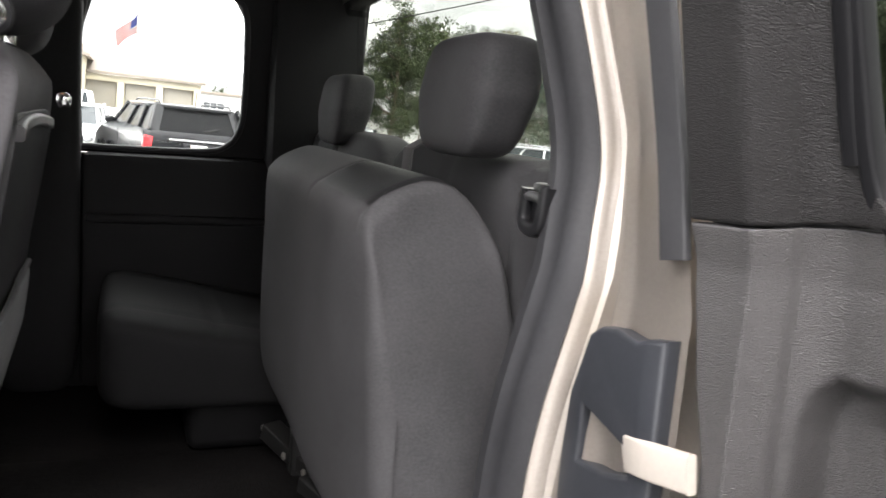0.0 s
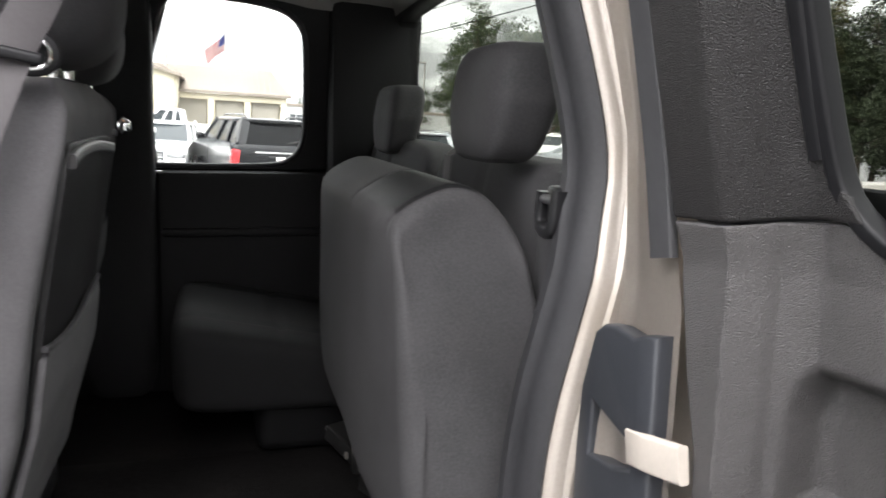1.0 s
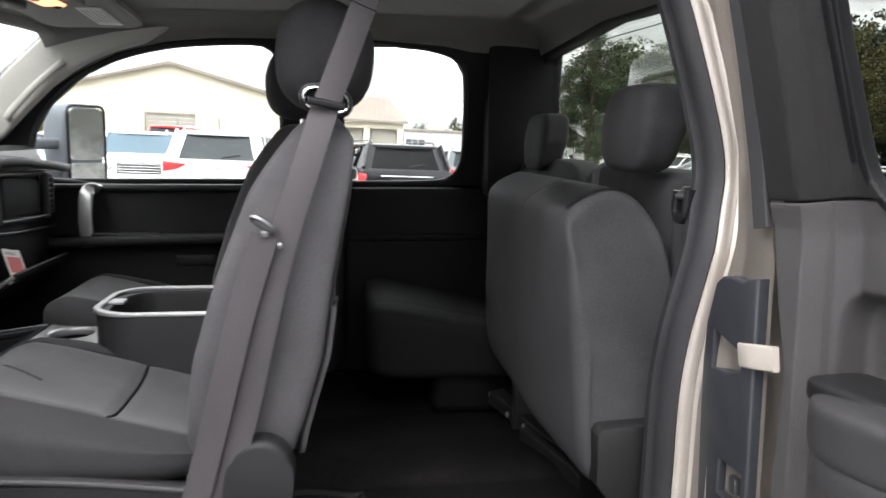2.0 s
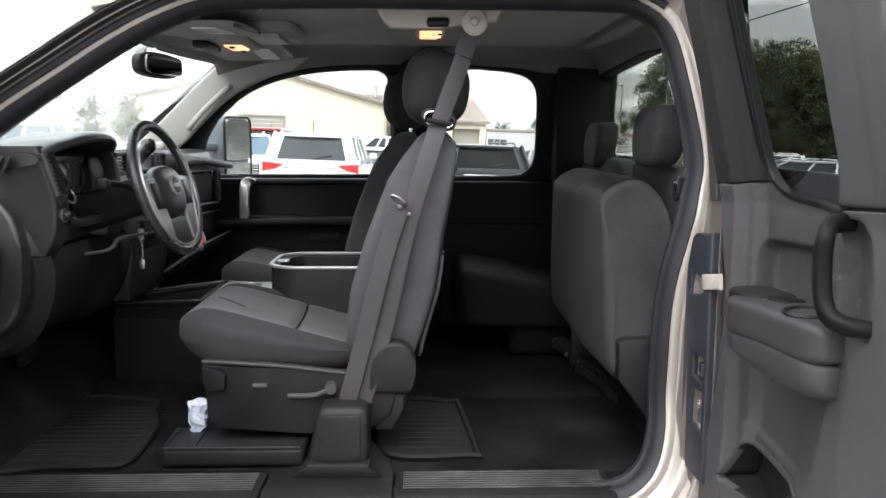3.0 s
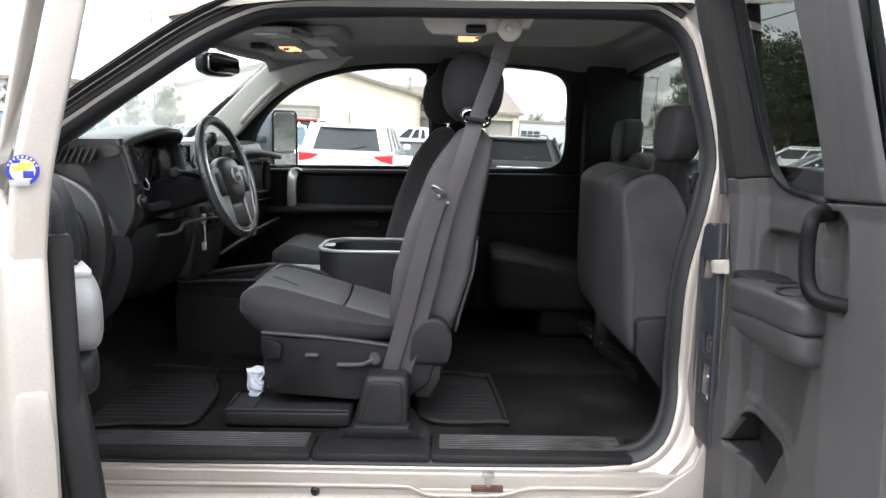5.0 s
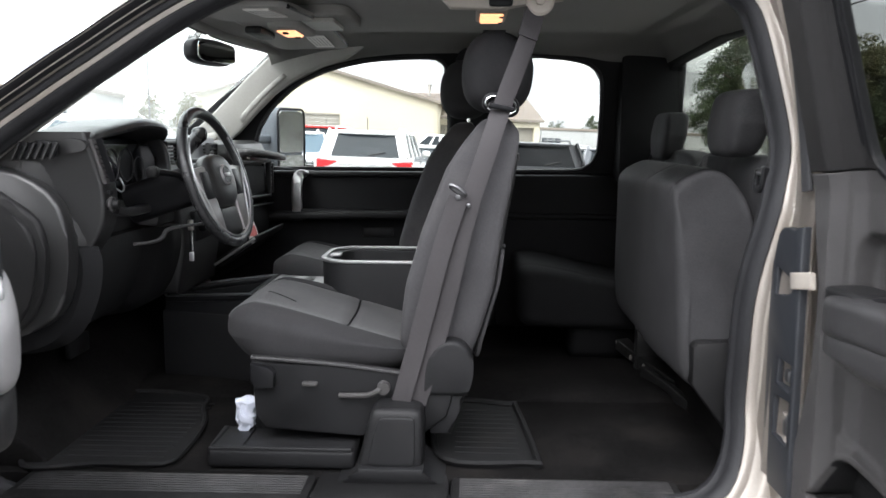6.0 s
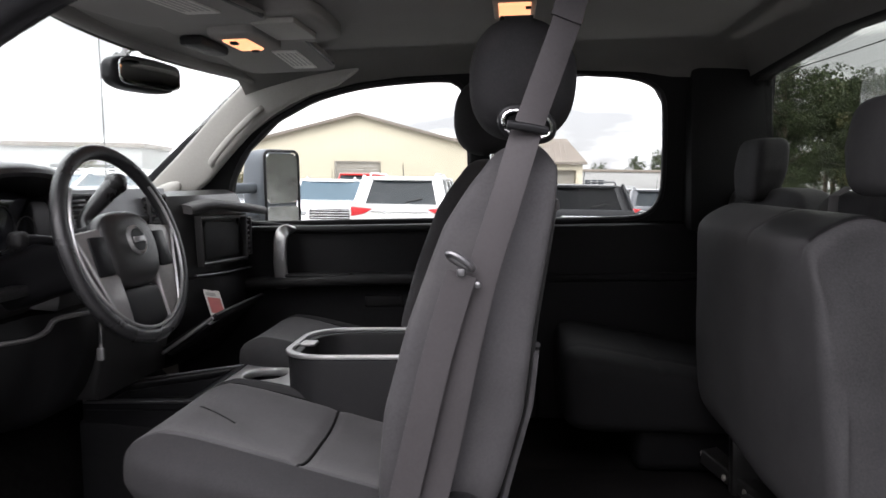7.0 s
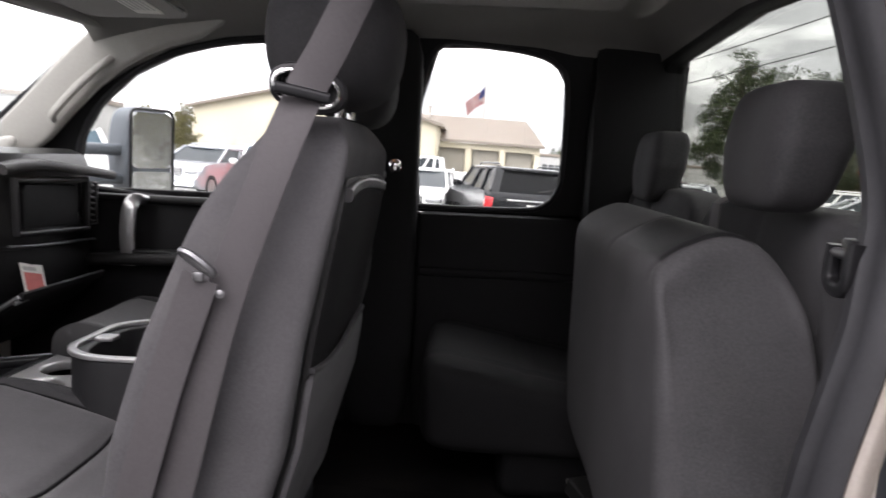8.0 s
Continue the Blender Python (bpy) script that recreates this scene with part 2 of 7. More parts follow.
TOW_GREY = material("blue_grey_mirror_plastic", (0.095, 0.108, 0.125), 0.5, 0, 0.1, 6, 400, 0.2, 0.0006)
# Door plastic darkened in colour: the shade on the inward-leaning upper trim.
UPPER_SHADED = material("shaded_upper_door_plastic", (0.016, 0.0150, 0.0152), 0.46, 0, 0.18, 4, 820, 1.0, 0.0014, kind="leather", stretch=(1.5, 1.5, 0.95), stain=((0.026, 0.0245, 0.0245), 4, 0.3), gloss=0.3)
STACK_GREY = material("satin_grey_stack", (0.26, 0.265, 0.275), 0.38, 0.45, 0.06, 6, 600, 0.04, 0.0003)
SEAT_PLASTIC = material("charcoal_seat_plastic", (0.013, 0.013, 0.014), 0.5, 0, 0.14, 5, 420, 0.4, 0.0009, kind="grain", stain=((0.03, 0.029, 0.029), 7, 0.3), gloss=0.25)
ARM_PLASTIC = material("mid_grey_armrest_plastic", (0.034, 0.033, 0.034), 0.42, 0, 0.14, 5, 520, 0.5, 0.0008, kind="grain", stain=((0.06, 0.057, 0.056), 6, 0.3), gloss=0.4)
MIRROR_DUSTY = material("dusty_mirror_silver", (0.70, 0.72, 0.70), 0.12, 0.9, 0.2, 9, 160, 0.25, 0.0006, stain=((0.20, 0.19, 0.16), 22, 0.7))
LAMP = lit("warm_lamp_lens", (1.0, 0.44, 0.20), 0.55)
BROWN_METAL = material("rusty_brown_steel", (0.11, 0.06, 0.045), 0.6, 0.5, 0.3, 20, 300, 0.3, 0.001)


# ---- tools for building ----
def link_mesh(name, me, mat, parent=None, label=""):
    for one in (mat if isinstance(mat, (list, tuple)) else [mat]):
        me.materials.append(one)
    ob = new(name, me)
    if parent:
        ob.parent = parent
    if label:
        ob["label"] = label
    return ob


def part(name, bm, mat, parent=None, label="", smooth=38):
    """Links a bmesh as one mesh object under a thing or a part."""
    bmesh.ops.recalc_face_normals(bm, faces=bm.faces)
    me = bpy.data.meshes.new(name)
    bm.to_mesh(me)
    bm.free()
    if smooth:
        me.shade_smooth()
        me.set_sharp_from_angle(angle=radians(smooth))
    return link_mesh(name, me, mat, parent, label)


def thing(name, label, category, group="", m=None, kind=""):
    ob = new(name)
    ob.empty_display_size = 0.05
    if m:
        ob.matrix_basis = m
    return tagged(ob, label, category, group, kind)


def rbox(lo, hi, r=0.01, seg=2, bm=None, m=None):
    """A box with rounded edges."""
    made = bmesh.new()
    c = [(a + b) / 2 for a, b in zip(lo, hi)]
    d = [abs(b - a) for a, b in zip(lo, hi)]
    bmesh.ops.create_cube(made, size=1, matrix=Matrix.Translation(c) @ Matrix.Diagonal((*d, 1)))
    r = min(r, min(d) * 0.49)
    if r > 0:
        bmesh.ops.bevel(made, geom=made.edges[:], offset=r, segments=seg, affect="EDGES", profile=0.5)
    if m:
        bmesh.ops.transform(made, matrix=m, verts=made.verts)
    return join(bm, made)


def join(bm, made):
    """Adds one bmesh to another."""
    if bm is None:
        return made
    me = bpy.data.meshes.new("tmp")
    made.to_mesh(me)
    made.free()
    bm.from_mesh(me)
    bpy.data.meshes.remove(me)
    return bm


def smooth_line(pts, n, closed=False):
    """n points along a Catmull-Rom curve through pts, evenly spread."""
    p = [Vector(q) for q in pts]
    k = len(p)
    dense = []
    for i in range(k if closed else k - 1):
        if closed:
            a, b, c, d = p[(i - 1) % k], p[i], p[(i + 1) % k], p[(i + 2) % k]
        else:
            a, b, c, d = p[max(i - 1, 0)], p[i], p[i + 1], p[min(i + 2, k - 1)]
        for j in range(12):
            t = j / 12
            dense.append(0.5 * ((2 * b) + (c - a) * t + (2 * a - 5 * b + 4 * c - d) * t * t + (3 * b - a - 3 * c + d) * t ** 3))
    dense.append(p[0].copy() if closed else p[-1].copy())
    lens = [0.0]
    for i in range(1, len(dense)):
        lens.append(lens[-1] + (dense[i] - dense[i - 1]).length)
    out, j = [], 0
    for i in range(n):
        s = lens[-1] * i / (n if closed else n - 1)
        while j < len(lens) - 2 and lens[j + 1] < s:
            j += 1
        t = (s - lens[j]) / max(lens[j + 1] - lens[j], 1e-9)
        out.append(dense[j].lerp(dense[j + 1], t))
    return out


def prism(pts, axis, a0, a1, r=0.0, seg=2, bm=None):
    """A flat outline, drawn out along an axis, with rounded edges. pts: x, z for y; y, z for x; x, y for z."""
    made = bmesh.new()
    put = {"y": lambda p, a: (p[0], a, p[1]), "x": lambda p, a: (a, p[0], p[1]), "z": lambda p, a: (p[0], p[1], a)}[axis]
    lo = [made.verts.new(put(p, a0)) for p in pts]
    hi = [made.verts.new(put(p, a1)) for p in pts]
    k = len(pts)
    ends = [made.faces.new(lo), made.faces.new(hi[::-1])]
    for i in range(k):
        made.faces.new((lo[i], hi[i], hi[(i + 1) % k], lo[(i + 1) % k]))
    if r:
        rim = {e for f in ends for e in f.edges}
        bmesh.ops.bevel(made, geom=list(rim), offset=r, segments=seg, affect="EDGES", profile=0.5)
    bmesh.ops.triangulate(made, faces=[f for f in made.faces if len(f.verts) > 4])
    return join(bm, made)


def pillow(lo, hi, k=4.0, n=14, warp=None, bm=None, m=None):
    """A stuffed, rounded block; k: how boxy. warp moves each point, given its place in -1..1 and in the world."""
    made = bmesh.new()
    bmesh.ops.create_cube(made, size=2)
    bmesh.ops.subdivide_edges(made, edges=made.edges[:], cuts=n, use_grid_fill=True)
    c = Vector([(a + b) / 2 for a, b in zip(lo, hi)])
    h = Vector([(b - a) / 2 for a, b in zip(lo, hi)])
    for v in made.verts:
        q = v.co / (sum(abs(a) ** k for a in v.co) ** (1 / k))
        w = Vector((c.x + h.x * q.x, c.y + h.y * q.y, c.z + h.z * q.z))
        v.co = warp(q, w) if warp else w
    if m:
        bmesh.ops.transform(made, matrix=m, verts=made.verts)
    return join(bm, made)


def sweep(path, section, closed=False, up=(0, 1, 0), caps=True, bm=None, scale=None):
    """Draws a section (u, v) along a path; v lies along up as far as it can, u square to it."""
    made = bmesh.new()
    p = [Vector(q) for q in path]
    k, rings = len(p), []
    for i in range(k):
        a, b = (p[(i - 1) % k], p[(i + 1) % k]) if closed else (p[max(i - 1, 0)], p[min(i + 1, k - 1)])
        t = (b - a).normalized()
        w = Vector(up(i / (k - 1)) if callable(up) else up)
        side = t.cross(w).normalized()
        vv = side.cross(t).normalized()
        s = scale(i / (k - 1)) if scale else 1.0
        rings.append([made.verts.new(p[i] + side * (u * s) + vv * (v * s)) for u, v in section])
    m = len(section)
    for i in range(k if closed else k - 1):
        a, b = rings[i], rings[(i + 1) % k]
        for j in range(m):
            made.faces.new((a[j], a[(j + 1) % m], b[(j + 1) % m], b[j]))
    if caps and not closed:
        made.faces.new(rings[0][::-1])
        made.faces.new(rings[-1])
    return join(bm, made)


def circle(r, n=12, squash=1.0):
    return [(r * math.cos(2 * math.pi * i / n), r * squash * math.sin(2 * math.pi * i / n)) for i in range(n)]


def oblong(w, h, r, n=4):
    """A rectangle with rounded corners, as a section."""
    out = []
    for cx, cy, a in ((w / 2 - r, h / 2 - r, 0), (-w / 2 + r, h / 2 - r, 90), (-w / 2 + r, -h / 2 + r, 180), (w / 2 - r, -h / 2 + r, 270)):
        for i in range(n + 1):
            t = radians(a + 90 * i / n)
            out.append((cx + r * math.cos(t), cy + r * math.sin(t)))
    return out


def lathe(profile, place, axis="z", n=20, bm=None, m=None):
    """Turns a profile (radius, height) round an axis."""
    made = bmesh.new()
    rings = []
    for r, h in profile:
        ring = []
        for i in range(n):
            a = 2 * math.pi * i / n
            c, s = r * math.cos(a), r * math.sin(a)
            ring.append(made.verts.new({"z": (c, s, h), "y": (c, h, s), "x": (h, c, s)}[axis]))
        rings.append(ring)
    for a, b in zip(rings, rings[1:]):
        for i in range(n):
            made.faces.new((a[i], a[(i + 1) % n], b[(i + 1) % n], b[i]))
    made.faces.new(rings[0])
    made.faces.new(rings[-1][::-1])
    bmesh.ops.translate(made, verts=made.verts, vec=place)
    if m:
        bmesh.ops.transform(made, matrix=m, verts=made.verts)
    return join(bm, made)


def plate(name, outer, holes, thick, bevel, place, mat, parent=None, label="", warp=None, smooth=35):
    """A flat sheet with holes through it, drawn in (a, b); place(a, b, c) turns it into the world, c through the sheet."""
    cu = bpy.data.curves.new(name, "CURVE")
    cu.dimensions, cu.fill_mode = "2D", "BOTH"
    cu.extrude, cu.bevel_depth, cu.bevel_resolution = max(thick / 2 - bevel, 0.0005), bevel, 2
    cu.offset = -bevel
    for pts in (outer, *holes):
        sp = cu.splines.new("POLY")
        sp.points.add(len(pts) - 1)
        for q, w in zip(sp.points, pts):
            q.co = (w[0], w[1], 0, 1)
        sp.use_cyclic_u = True
    tmp = bpy.data.objects.new(name, cu)
    me = bpy.data.meshes.new_from_object(tmp)
    bpy.data.objects.remove(tmp)
    bpy.data.curves.remove(cu)
    me.name = name
    me.materials.clear()
    bm = bmesh.new()
    bm.from_mesh(me)
    bmesh.ops.remove_doubles(bm, verts=bm.verts, dist=0.0002)
    bpy.data.meshes.remove(me)
    for v in bm.verts:
        v.co = place(*v.co)
    return part(name, bm, mat, parent, label, smooth)


def ground_z(x, y):
    """The lot falls away gently past the truck."""
    return -0.035 * x - 0.008 * y


# ---- the truck's cab ----
def lean(z):
    """How far in the door seal lies, by height."""
    return 0.12 + max(0.0, z - 1.40) * 0.26 - 0.085 * max(0.0, min(1.0, (0.95 - z) / 0.22))


OPENING = smooth_line([(x, 0, z) for x, z in (
    (-1.20, 1.505), (-1.045, 1.622), (-0.94, 1.695), (-0.79, 1.797), (-0.67, 1.860), (-0.565, 1.890), (-0.35, 1.900), (0.0, 1.902),
    (0.40, 1.898), (0.478, 1.880), (0.522, 1.842), (0.548, 1.77), (0.586, 1.55), (0.573, 1.45), (0.550, 1.35), (0.526, 1.25), (0.513, 1.15), (0.508, 0.99), (0.498, 0.86),
    (0.455, 0.77), (0.35, 0.736), (0.0, 0.728), (-0.5, 0.728), (-1.0, 0.728), (-1.2, 0.75), (-1.27, 0.86), (-1.29, 1.1), (-1.29, 1.40))], 200, True)


def rim(name, profile, mat, parent, label="", a=0, b=None):
    """A moulding that follows the door opening: profile of (outwards, across) points; a, b: a stretch of it."""
    k = len(OPENING)
    idx = list(range(k)) if b is None else list(range(a, b))
    bm = bmesh.new()
    rings = []
    for i in idx:
        t = (OPENING[(i + 1) % k] - OPENING[(i - 1) % k]).normalized()
        nrm = Vector((-t.z, 0, t.x))
        y = lean(OPENING[i].z)
        slim = 1 - 0.6 * max(0.0, min(1.0, (OPENING[i].z - 1.42) / 0.08)) * max(0.0, min(1.0, (0.2 - OPENING[i].x) / 0.5))
        rings.append([bm.verts.new(OPENING[i] + nrm * (o if o < 0.05 else 0.05 + (o - 0.05) * slim) + Vector((0, y + d, 0))) for o, d in profile])
    m = len(profile)
    for i in range(len(idx) if b is None else len(idx) - 1):
        p, q = rings[i], rings[(i + 1) % len(rings)]
        for j in range(m):
            bm.faces.new((p[j], p[(j + 1) % m], q[(j + 1) % m], q[j]))
    if b is not None:
        bm.faces.new(rings[0])
        bm.faces.new(rings[-1][::-1])
    return part(name, bm, mat, parent, label)


cab = thing("pickup_truck", "pewter silver pickup truck with an extended cab", "pickup truck")
rim("door_seal", [(-0.003, 0.066), (-0.003, 0.050), (0.004, 0.042), (0.006, 0.030), (0.001, 0.022), (0.004, 0.010), (0.012, 0.002), (0.020, -0.004), (0.028, 0.004), (0.028, 0.066)], RUBBER, cab, "black rubber door opening seal")
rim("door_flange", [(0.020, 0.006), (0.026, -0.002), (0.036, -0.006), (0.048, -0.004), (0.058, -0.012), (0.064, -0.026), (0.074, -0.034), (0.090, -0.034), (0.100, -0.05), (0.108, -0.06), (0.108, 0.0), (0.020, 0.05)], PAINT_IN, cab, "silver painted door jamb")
rim("gutter_seal", [(0.034, -0.004), (0.036, -0.014), (0.044, -0.018), (0.052, -0.014), (0.056, -0.004)], RUBBER, cab, "black outer roof rail seal", a=0, b=68)
rim("gutter_seal", [(0.060, -0.020), (0.062, -0.034), (0.070, -0.040), (0.076, -0.034), (0.078, -0.028)], RUBBER, cab, a=0, b=68)
rim("gutter_seal", [(0.082, -0.030), (0.088, -0.044), (0.100, -0.054), (0.116, -0.062), (0.118, -0.052), (0.100, -0.034)], RUBBER, cab, a=0, b=70)
rim("inner_trim", [(0.0, 0.066), (0.06, 0.15), (0.08, 0.15), (0.03, 0.06)], TRIM_DARK, cab)

# rear corner of the cab, beside the opening
plate("cab_corner", [(0.60, 0.45), (0.79, 0.45), (0.79, 1.36), (0.64, 1.42), (0.63, 1.95), (0.60, 1.95)], [],
      0.03, 0.008, lambda a, b, c: (a, -0.055 + max(0.0, b - 1.38) * 0.27 + c, b), PAINT, cab)


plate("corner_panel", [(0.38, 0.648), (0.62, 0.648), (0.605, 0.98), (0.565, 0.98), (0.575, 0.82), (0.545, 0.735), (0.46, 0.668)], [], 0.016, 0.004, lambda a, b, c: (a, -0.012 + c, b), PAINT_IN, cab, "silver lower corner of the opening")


def jamb_place(y, z):
    """The rear jamb faces forward and sweeps back to meet the seal flange."""
    ox = float(np.interp(z, (0.6, 0.86, 0.99, 1.15, 1.25, 1.35, 1.45, 1.55, 1.77, 1.842, 1.95), (0.49, 0.498, 0.508, 0.513, 0.526, 0.55, 0.573, 0.586, 0.548, 0.522, 0.49)))
    s = max(0.0, (y + 0.06) / 0.165)
    return Vector((0.580 + (ox + 0.050 - 0.580) * s ** 1.6 - 0.010 * math.exp(-((y - 0.055) / 0.012) ** 2), y + max(0.0, z - 1.40) * 0.26, z))


bm = bmesh.new()
rows = [[bm.verts.new(jamb_place(-0.066 + 0.171 * j / 24, 0.62 + 1.30 * i / 60)) for j in range(25)] for i in range(61)]
for p, q in zip(rows, rows[1:]):
    for j in range(24):
        bm.faces.new((p[j], p[j + 1], q[j + 1], q[j]))
bmesh.ops.solidify(bm, geom=bm.faces[:], thickness=0.006)
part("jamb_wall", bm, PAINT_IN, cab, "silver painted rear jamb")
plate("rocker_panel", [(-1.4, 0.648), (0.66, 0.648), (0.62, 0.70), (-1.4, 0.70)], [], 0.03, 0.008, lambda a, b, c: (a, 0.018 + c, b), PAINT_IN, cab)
LIP = smooth_line([(-1.35, -0.002, 0.664), (-0.8, -0.002, 0.664), (-0.24, -0.002, 0.664), (-0.19, -0.002, 0.660), (-0.15, -0.002, 0.644), (-0.11, -0.002, 0.640), (0.03, -0.002, 0.642), (0.07, -0.002, 0.648), (0.12, -0.002, 0.662), (0.18, -0.002, 0.665), (0.56, -0.002, 0.665)], 90)
part("rocker_lip", sweep(LIP, oblong(0.010, 0.014, 0.004), up=(0, 1, 0)), PAINT_IN, cab)
part("rocker_underside", rbox((-1.40, 0.018, 0.40), (0.66, 0.07, 0.655), 0.02, 3), UNDERBODY, cab, "black underside caked with road dirt")
bm = rbox((0.0, -0.006, 0.690), (0.03, 0.012, 0.704), 0.004)
rbox((0.010, -0.004, 0.664), (0.020, 0.012, 0.700), 0.003, bm=bm)
part("striker", bm, STEEL, cab, "zinc door striker")
part("striker_plate", rbox((-0.03, -0.004, 0.650), (0.055, 0.010, 0.668), 0.004), BROWN_METAL, cab, "rusty brown striker plate")
for x in (-0.44, 0.49, -1.15):
    bm = lathe([(0.012, 0.0), (0.012, -0.006), (0.008, -0.010), (0.008, -0.004), (0.004, -0.004), (0.003, -0.011), (0.001, -0.011)], (x, 0.002, 0.646), "y", 16)
    part("body_plug", bm, BLACK_STEEL, cab, "black rubber body plug")

# sill plates with their ribs
for x0, x1 in ((-1.16, -0.458), (-0.136, 0.40)):
    sill = part("sill_plate", rbox((x0, 0.030, 0.715), (x1, 0.200, 0.738), 0.008), PLASTIC, cab, "scuffed ribbed charcoal sill plate")
    for i in range(8):
        part("sill_rib", rbox((x0 + 0.02, 0.075 + i * 0.013, 0.737), (x1 - 0.02, 0.080 + i * 0.013, 0.7405), 0.0015, 1), SCUFFED, sill)
part("sill_plate", rbox((-0.455, 0.030, 0.715), (-0.139, 0.205, 0.7385), 0.008), PLASTIC, cab, "smooth charcoal sill plate")

# jamb details at the rear pillar
COVER = [(0.058, 1.352), (0.040, 1.364), (0.015, 1.368), (-0.020, 1.366), (-0.034, 1.372), (-0.056, 1.376), (-0.056, 0.80), (0.070, 0.80), (0.084, 1.0), (0.089, 1.15), (0.089, 1.22), (0.083, 1.285)]


def on_cover(a, b, c):
    return (0.570 + c + 0.25 * max(0.0, -0.036 - a), a, b)


plate("jamb_cover", COVER, [[(0.058, 1.279), (-0.028, 1.262), (-0.028, 1.240), (0.012, 1.226), (0.058, 1.220)], [(0.022, 1.088), (-0.042, 1.088), (-0.042, 1.03), (0.022, 1.036)], [(0.03, 1.005), (-0.042, 1.01), (-0.042, 0.915), (0.03, 0.92)]],
      0.022, 0.005, on_cover, JAMB_COVER, cab, "blue-black plastic jamb cover")
bm = sweep([(0.590, 0.010, 1.250), (0.572, -0.010, 1.256), (0.562, -0.026, 1.262), (0.562, -0.06, 1.268), (0.568, -0.105, 1.276)], oblong(0.034, 0.011, 0.003), up=(1, 0, 0))
part("check_strap", bm, BEIGE, cab, "cream painted door check strap")
part("latch_claw", rbox((0.566, -0.020, 1.044), (0.580, 0.004, 1.072), 0.006), STEEL_DARK, cab)
part("latch_claw", rbox((0.566, -0.026, 0.930), (0.580, -0.004, 0.978), 0.006), STEEL_DARK, cab)
FLAP = smooth_line([(0.570, -0.047, 1.446), (0.568, -0.033, 1.52), (0.566, -0.016, 1.585), (0.562, 0.008, 1.673), (0.556, 0.036, 1.77), (0.548, 0.074, 1.90)], 26)
part("pillar_flap", sweep(FLAP, oblong(0.032, 0.010, 0.003), up=(1, 0.1, 0)), FLAP_RUBBER, cab, "dark rubber flap on the rear pillar")
bm = sweep(smooth_line([(0.574, 0.196, 1.482), (0.570, 0.196, 1.440), (0.570, 0.214, 1.432), (0.572, 0.240, 1.440), (0.574, 0.240, 1.478)], 24), oblong(0.016, 0.020, 0.005), up=(1, 0, 0))
rbox((0.574, 0.200, 1.440), (0.590, 0.236, 1.486), 0.004, bm=bm)
part("belt_stop", bm, PLASTIC_SMOOTH, cab, "black belt latch on the rear trim")
part("belt_stop_pin", lathe([(0.006, -0.02), (0.006, 0.02)], (0.570, 0.218, 1.470), "y", 10), STEEL_DARK, cab, "bare steel pin of the belt latch")

# roof and headliner


def curved_sheet(x0, x1, y0, y1, top, n=(26, 30), thick=0.02, front=None):
    """A thick sheet over x, y whose height is top(x, y); front(y) gives its fore edge."""
    bm = bmesh.new()
    grid = []
    for lay in (0, thick):
        rows = []
        for j in range(n[1] + 1):
            y = y0 + (y1 - y0) * j / n[1]
            xa = front(y) if front else x0
            rows.append([bm.verts.new((xa + (x1 - xa) * i / n[0], y, top(xa + (x1 - xa) * i / n[0], y) + lay)) for i in range(n[0] + 1)])
        grid.append(rows)
    lo, hi = grid
    for j in range(n[1]):
        for i in range(n[0]):
            bm.faces.new((lo[j][i], lo[j + 1][i], lo[j + 1][i + 1], lo[j][i + 1]))
            bm.faces.new((hi[j][i], hi[j][i + 1], hi[j + 1][i + 1], hi[j + 1][i]))
    edge = [(j, 0) for j in range(n[1])] + [(n[1], i) for i in range(n[0])] + [(j, n[0]) for j in range(n[1], 0, -1)] + [(0, i) for i in range(n[0], 0, -1)]
    for (a, b), (c, d) in zip(edge, edge[1:] + edge[:1]):
        bm.faces.new((lo[a][b], lo[c][d], hi[c][d], hi[a][b]))
    return bm


def header_x(y):
    return -0.955 + 0.09 * ((y - 1.0) / 0.68) ** 2


def liner_z(x, y):
    e = abs((y - 1.0) / 0.80)
    f = max(0.0, (-0.45 - x) / 0.5)
    r = max(0.0, (x - 0.45) / 0.3)
    return 1.935 - 0.022 * e ** 4 - 0.048 * f ** 1.6 - 0.06 * r ** 2


headliner = part("ceiling", curved_sheet(-0.95, 0.74, 0.245, 1.755, liner_z, front=header_x), LINER)
tagged(headliner, "grey cloth headliner of the truck cab", "ceiling", kind="structure")
part("roof", curved_sheet(-1.0, 0.80, 0.20, 1.83, lambda x, y: 1.975 - 0.05 * abs((y - 1) / 0.83) ** 3 - 0.06 * max(0.0, (-0.4 - x) / 0.5) ** 2, thick=0.015, front=lambda y: header_x(y) - 0.02), PAINT, cab, "pewter silver roof skin")

# rear wall with its window
RW = [(0.37, 1.455), (1.63, 1.455), (1.665, 1.475), (1.672, 1.52), (1.668, 1.80), (1.65, 1.828), (1.60, 1.836), (1.0, 1.862), (0.40, 1.836), (0.35, 1.828), (0.332, 1.80), (0.328, 1.52), (0.335, 1.475)]
rear_wall = plate("wall_rear", [(0.19, 0.60), (1.81, 0.60), (1.81, 1.40), (1.74, 1.94), (0.26, 1.94), (0.19, 1.40)], [RW], 0.06, 0.012, lambda a, b, c: (0.745 - max(0, b - 1.4) * 0.06 + c, a, b), TRIM_DARK)
tagged(rear_wall, "dark trimmed rear wall of the cab", "wall", kind="structure")
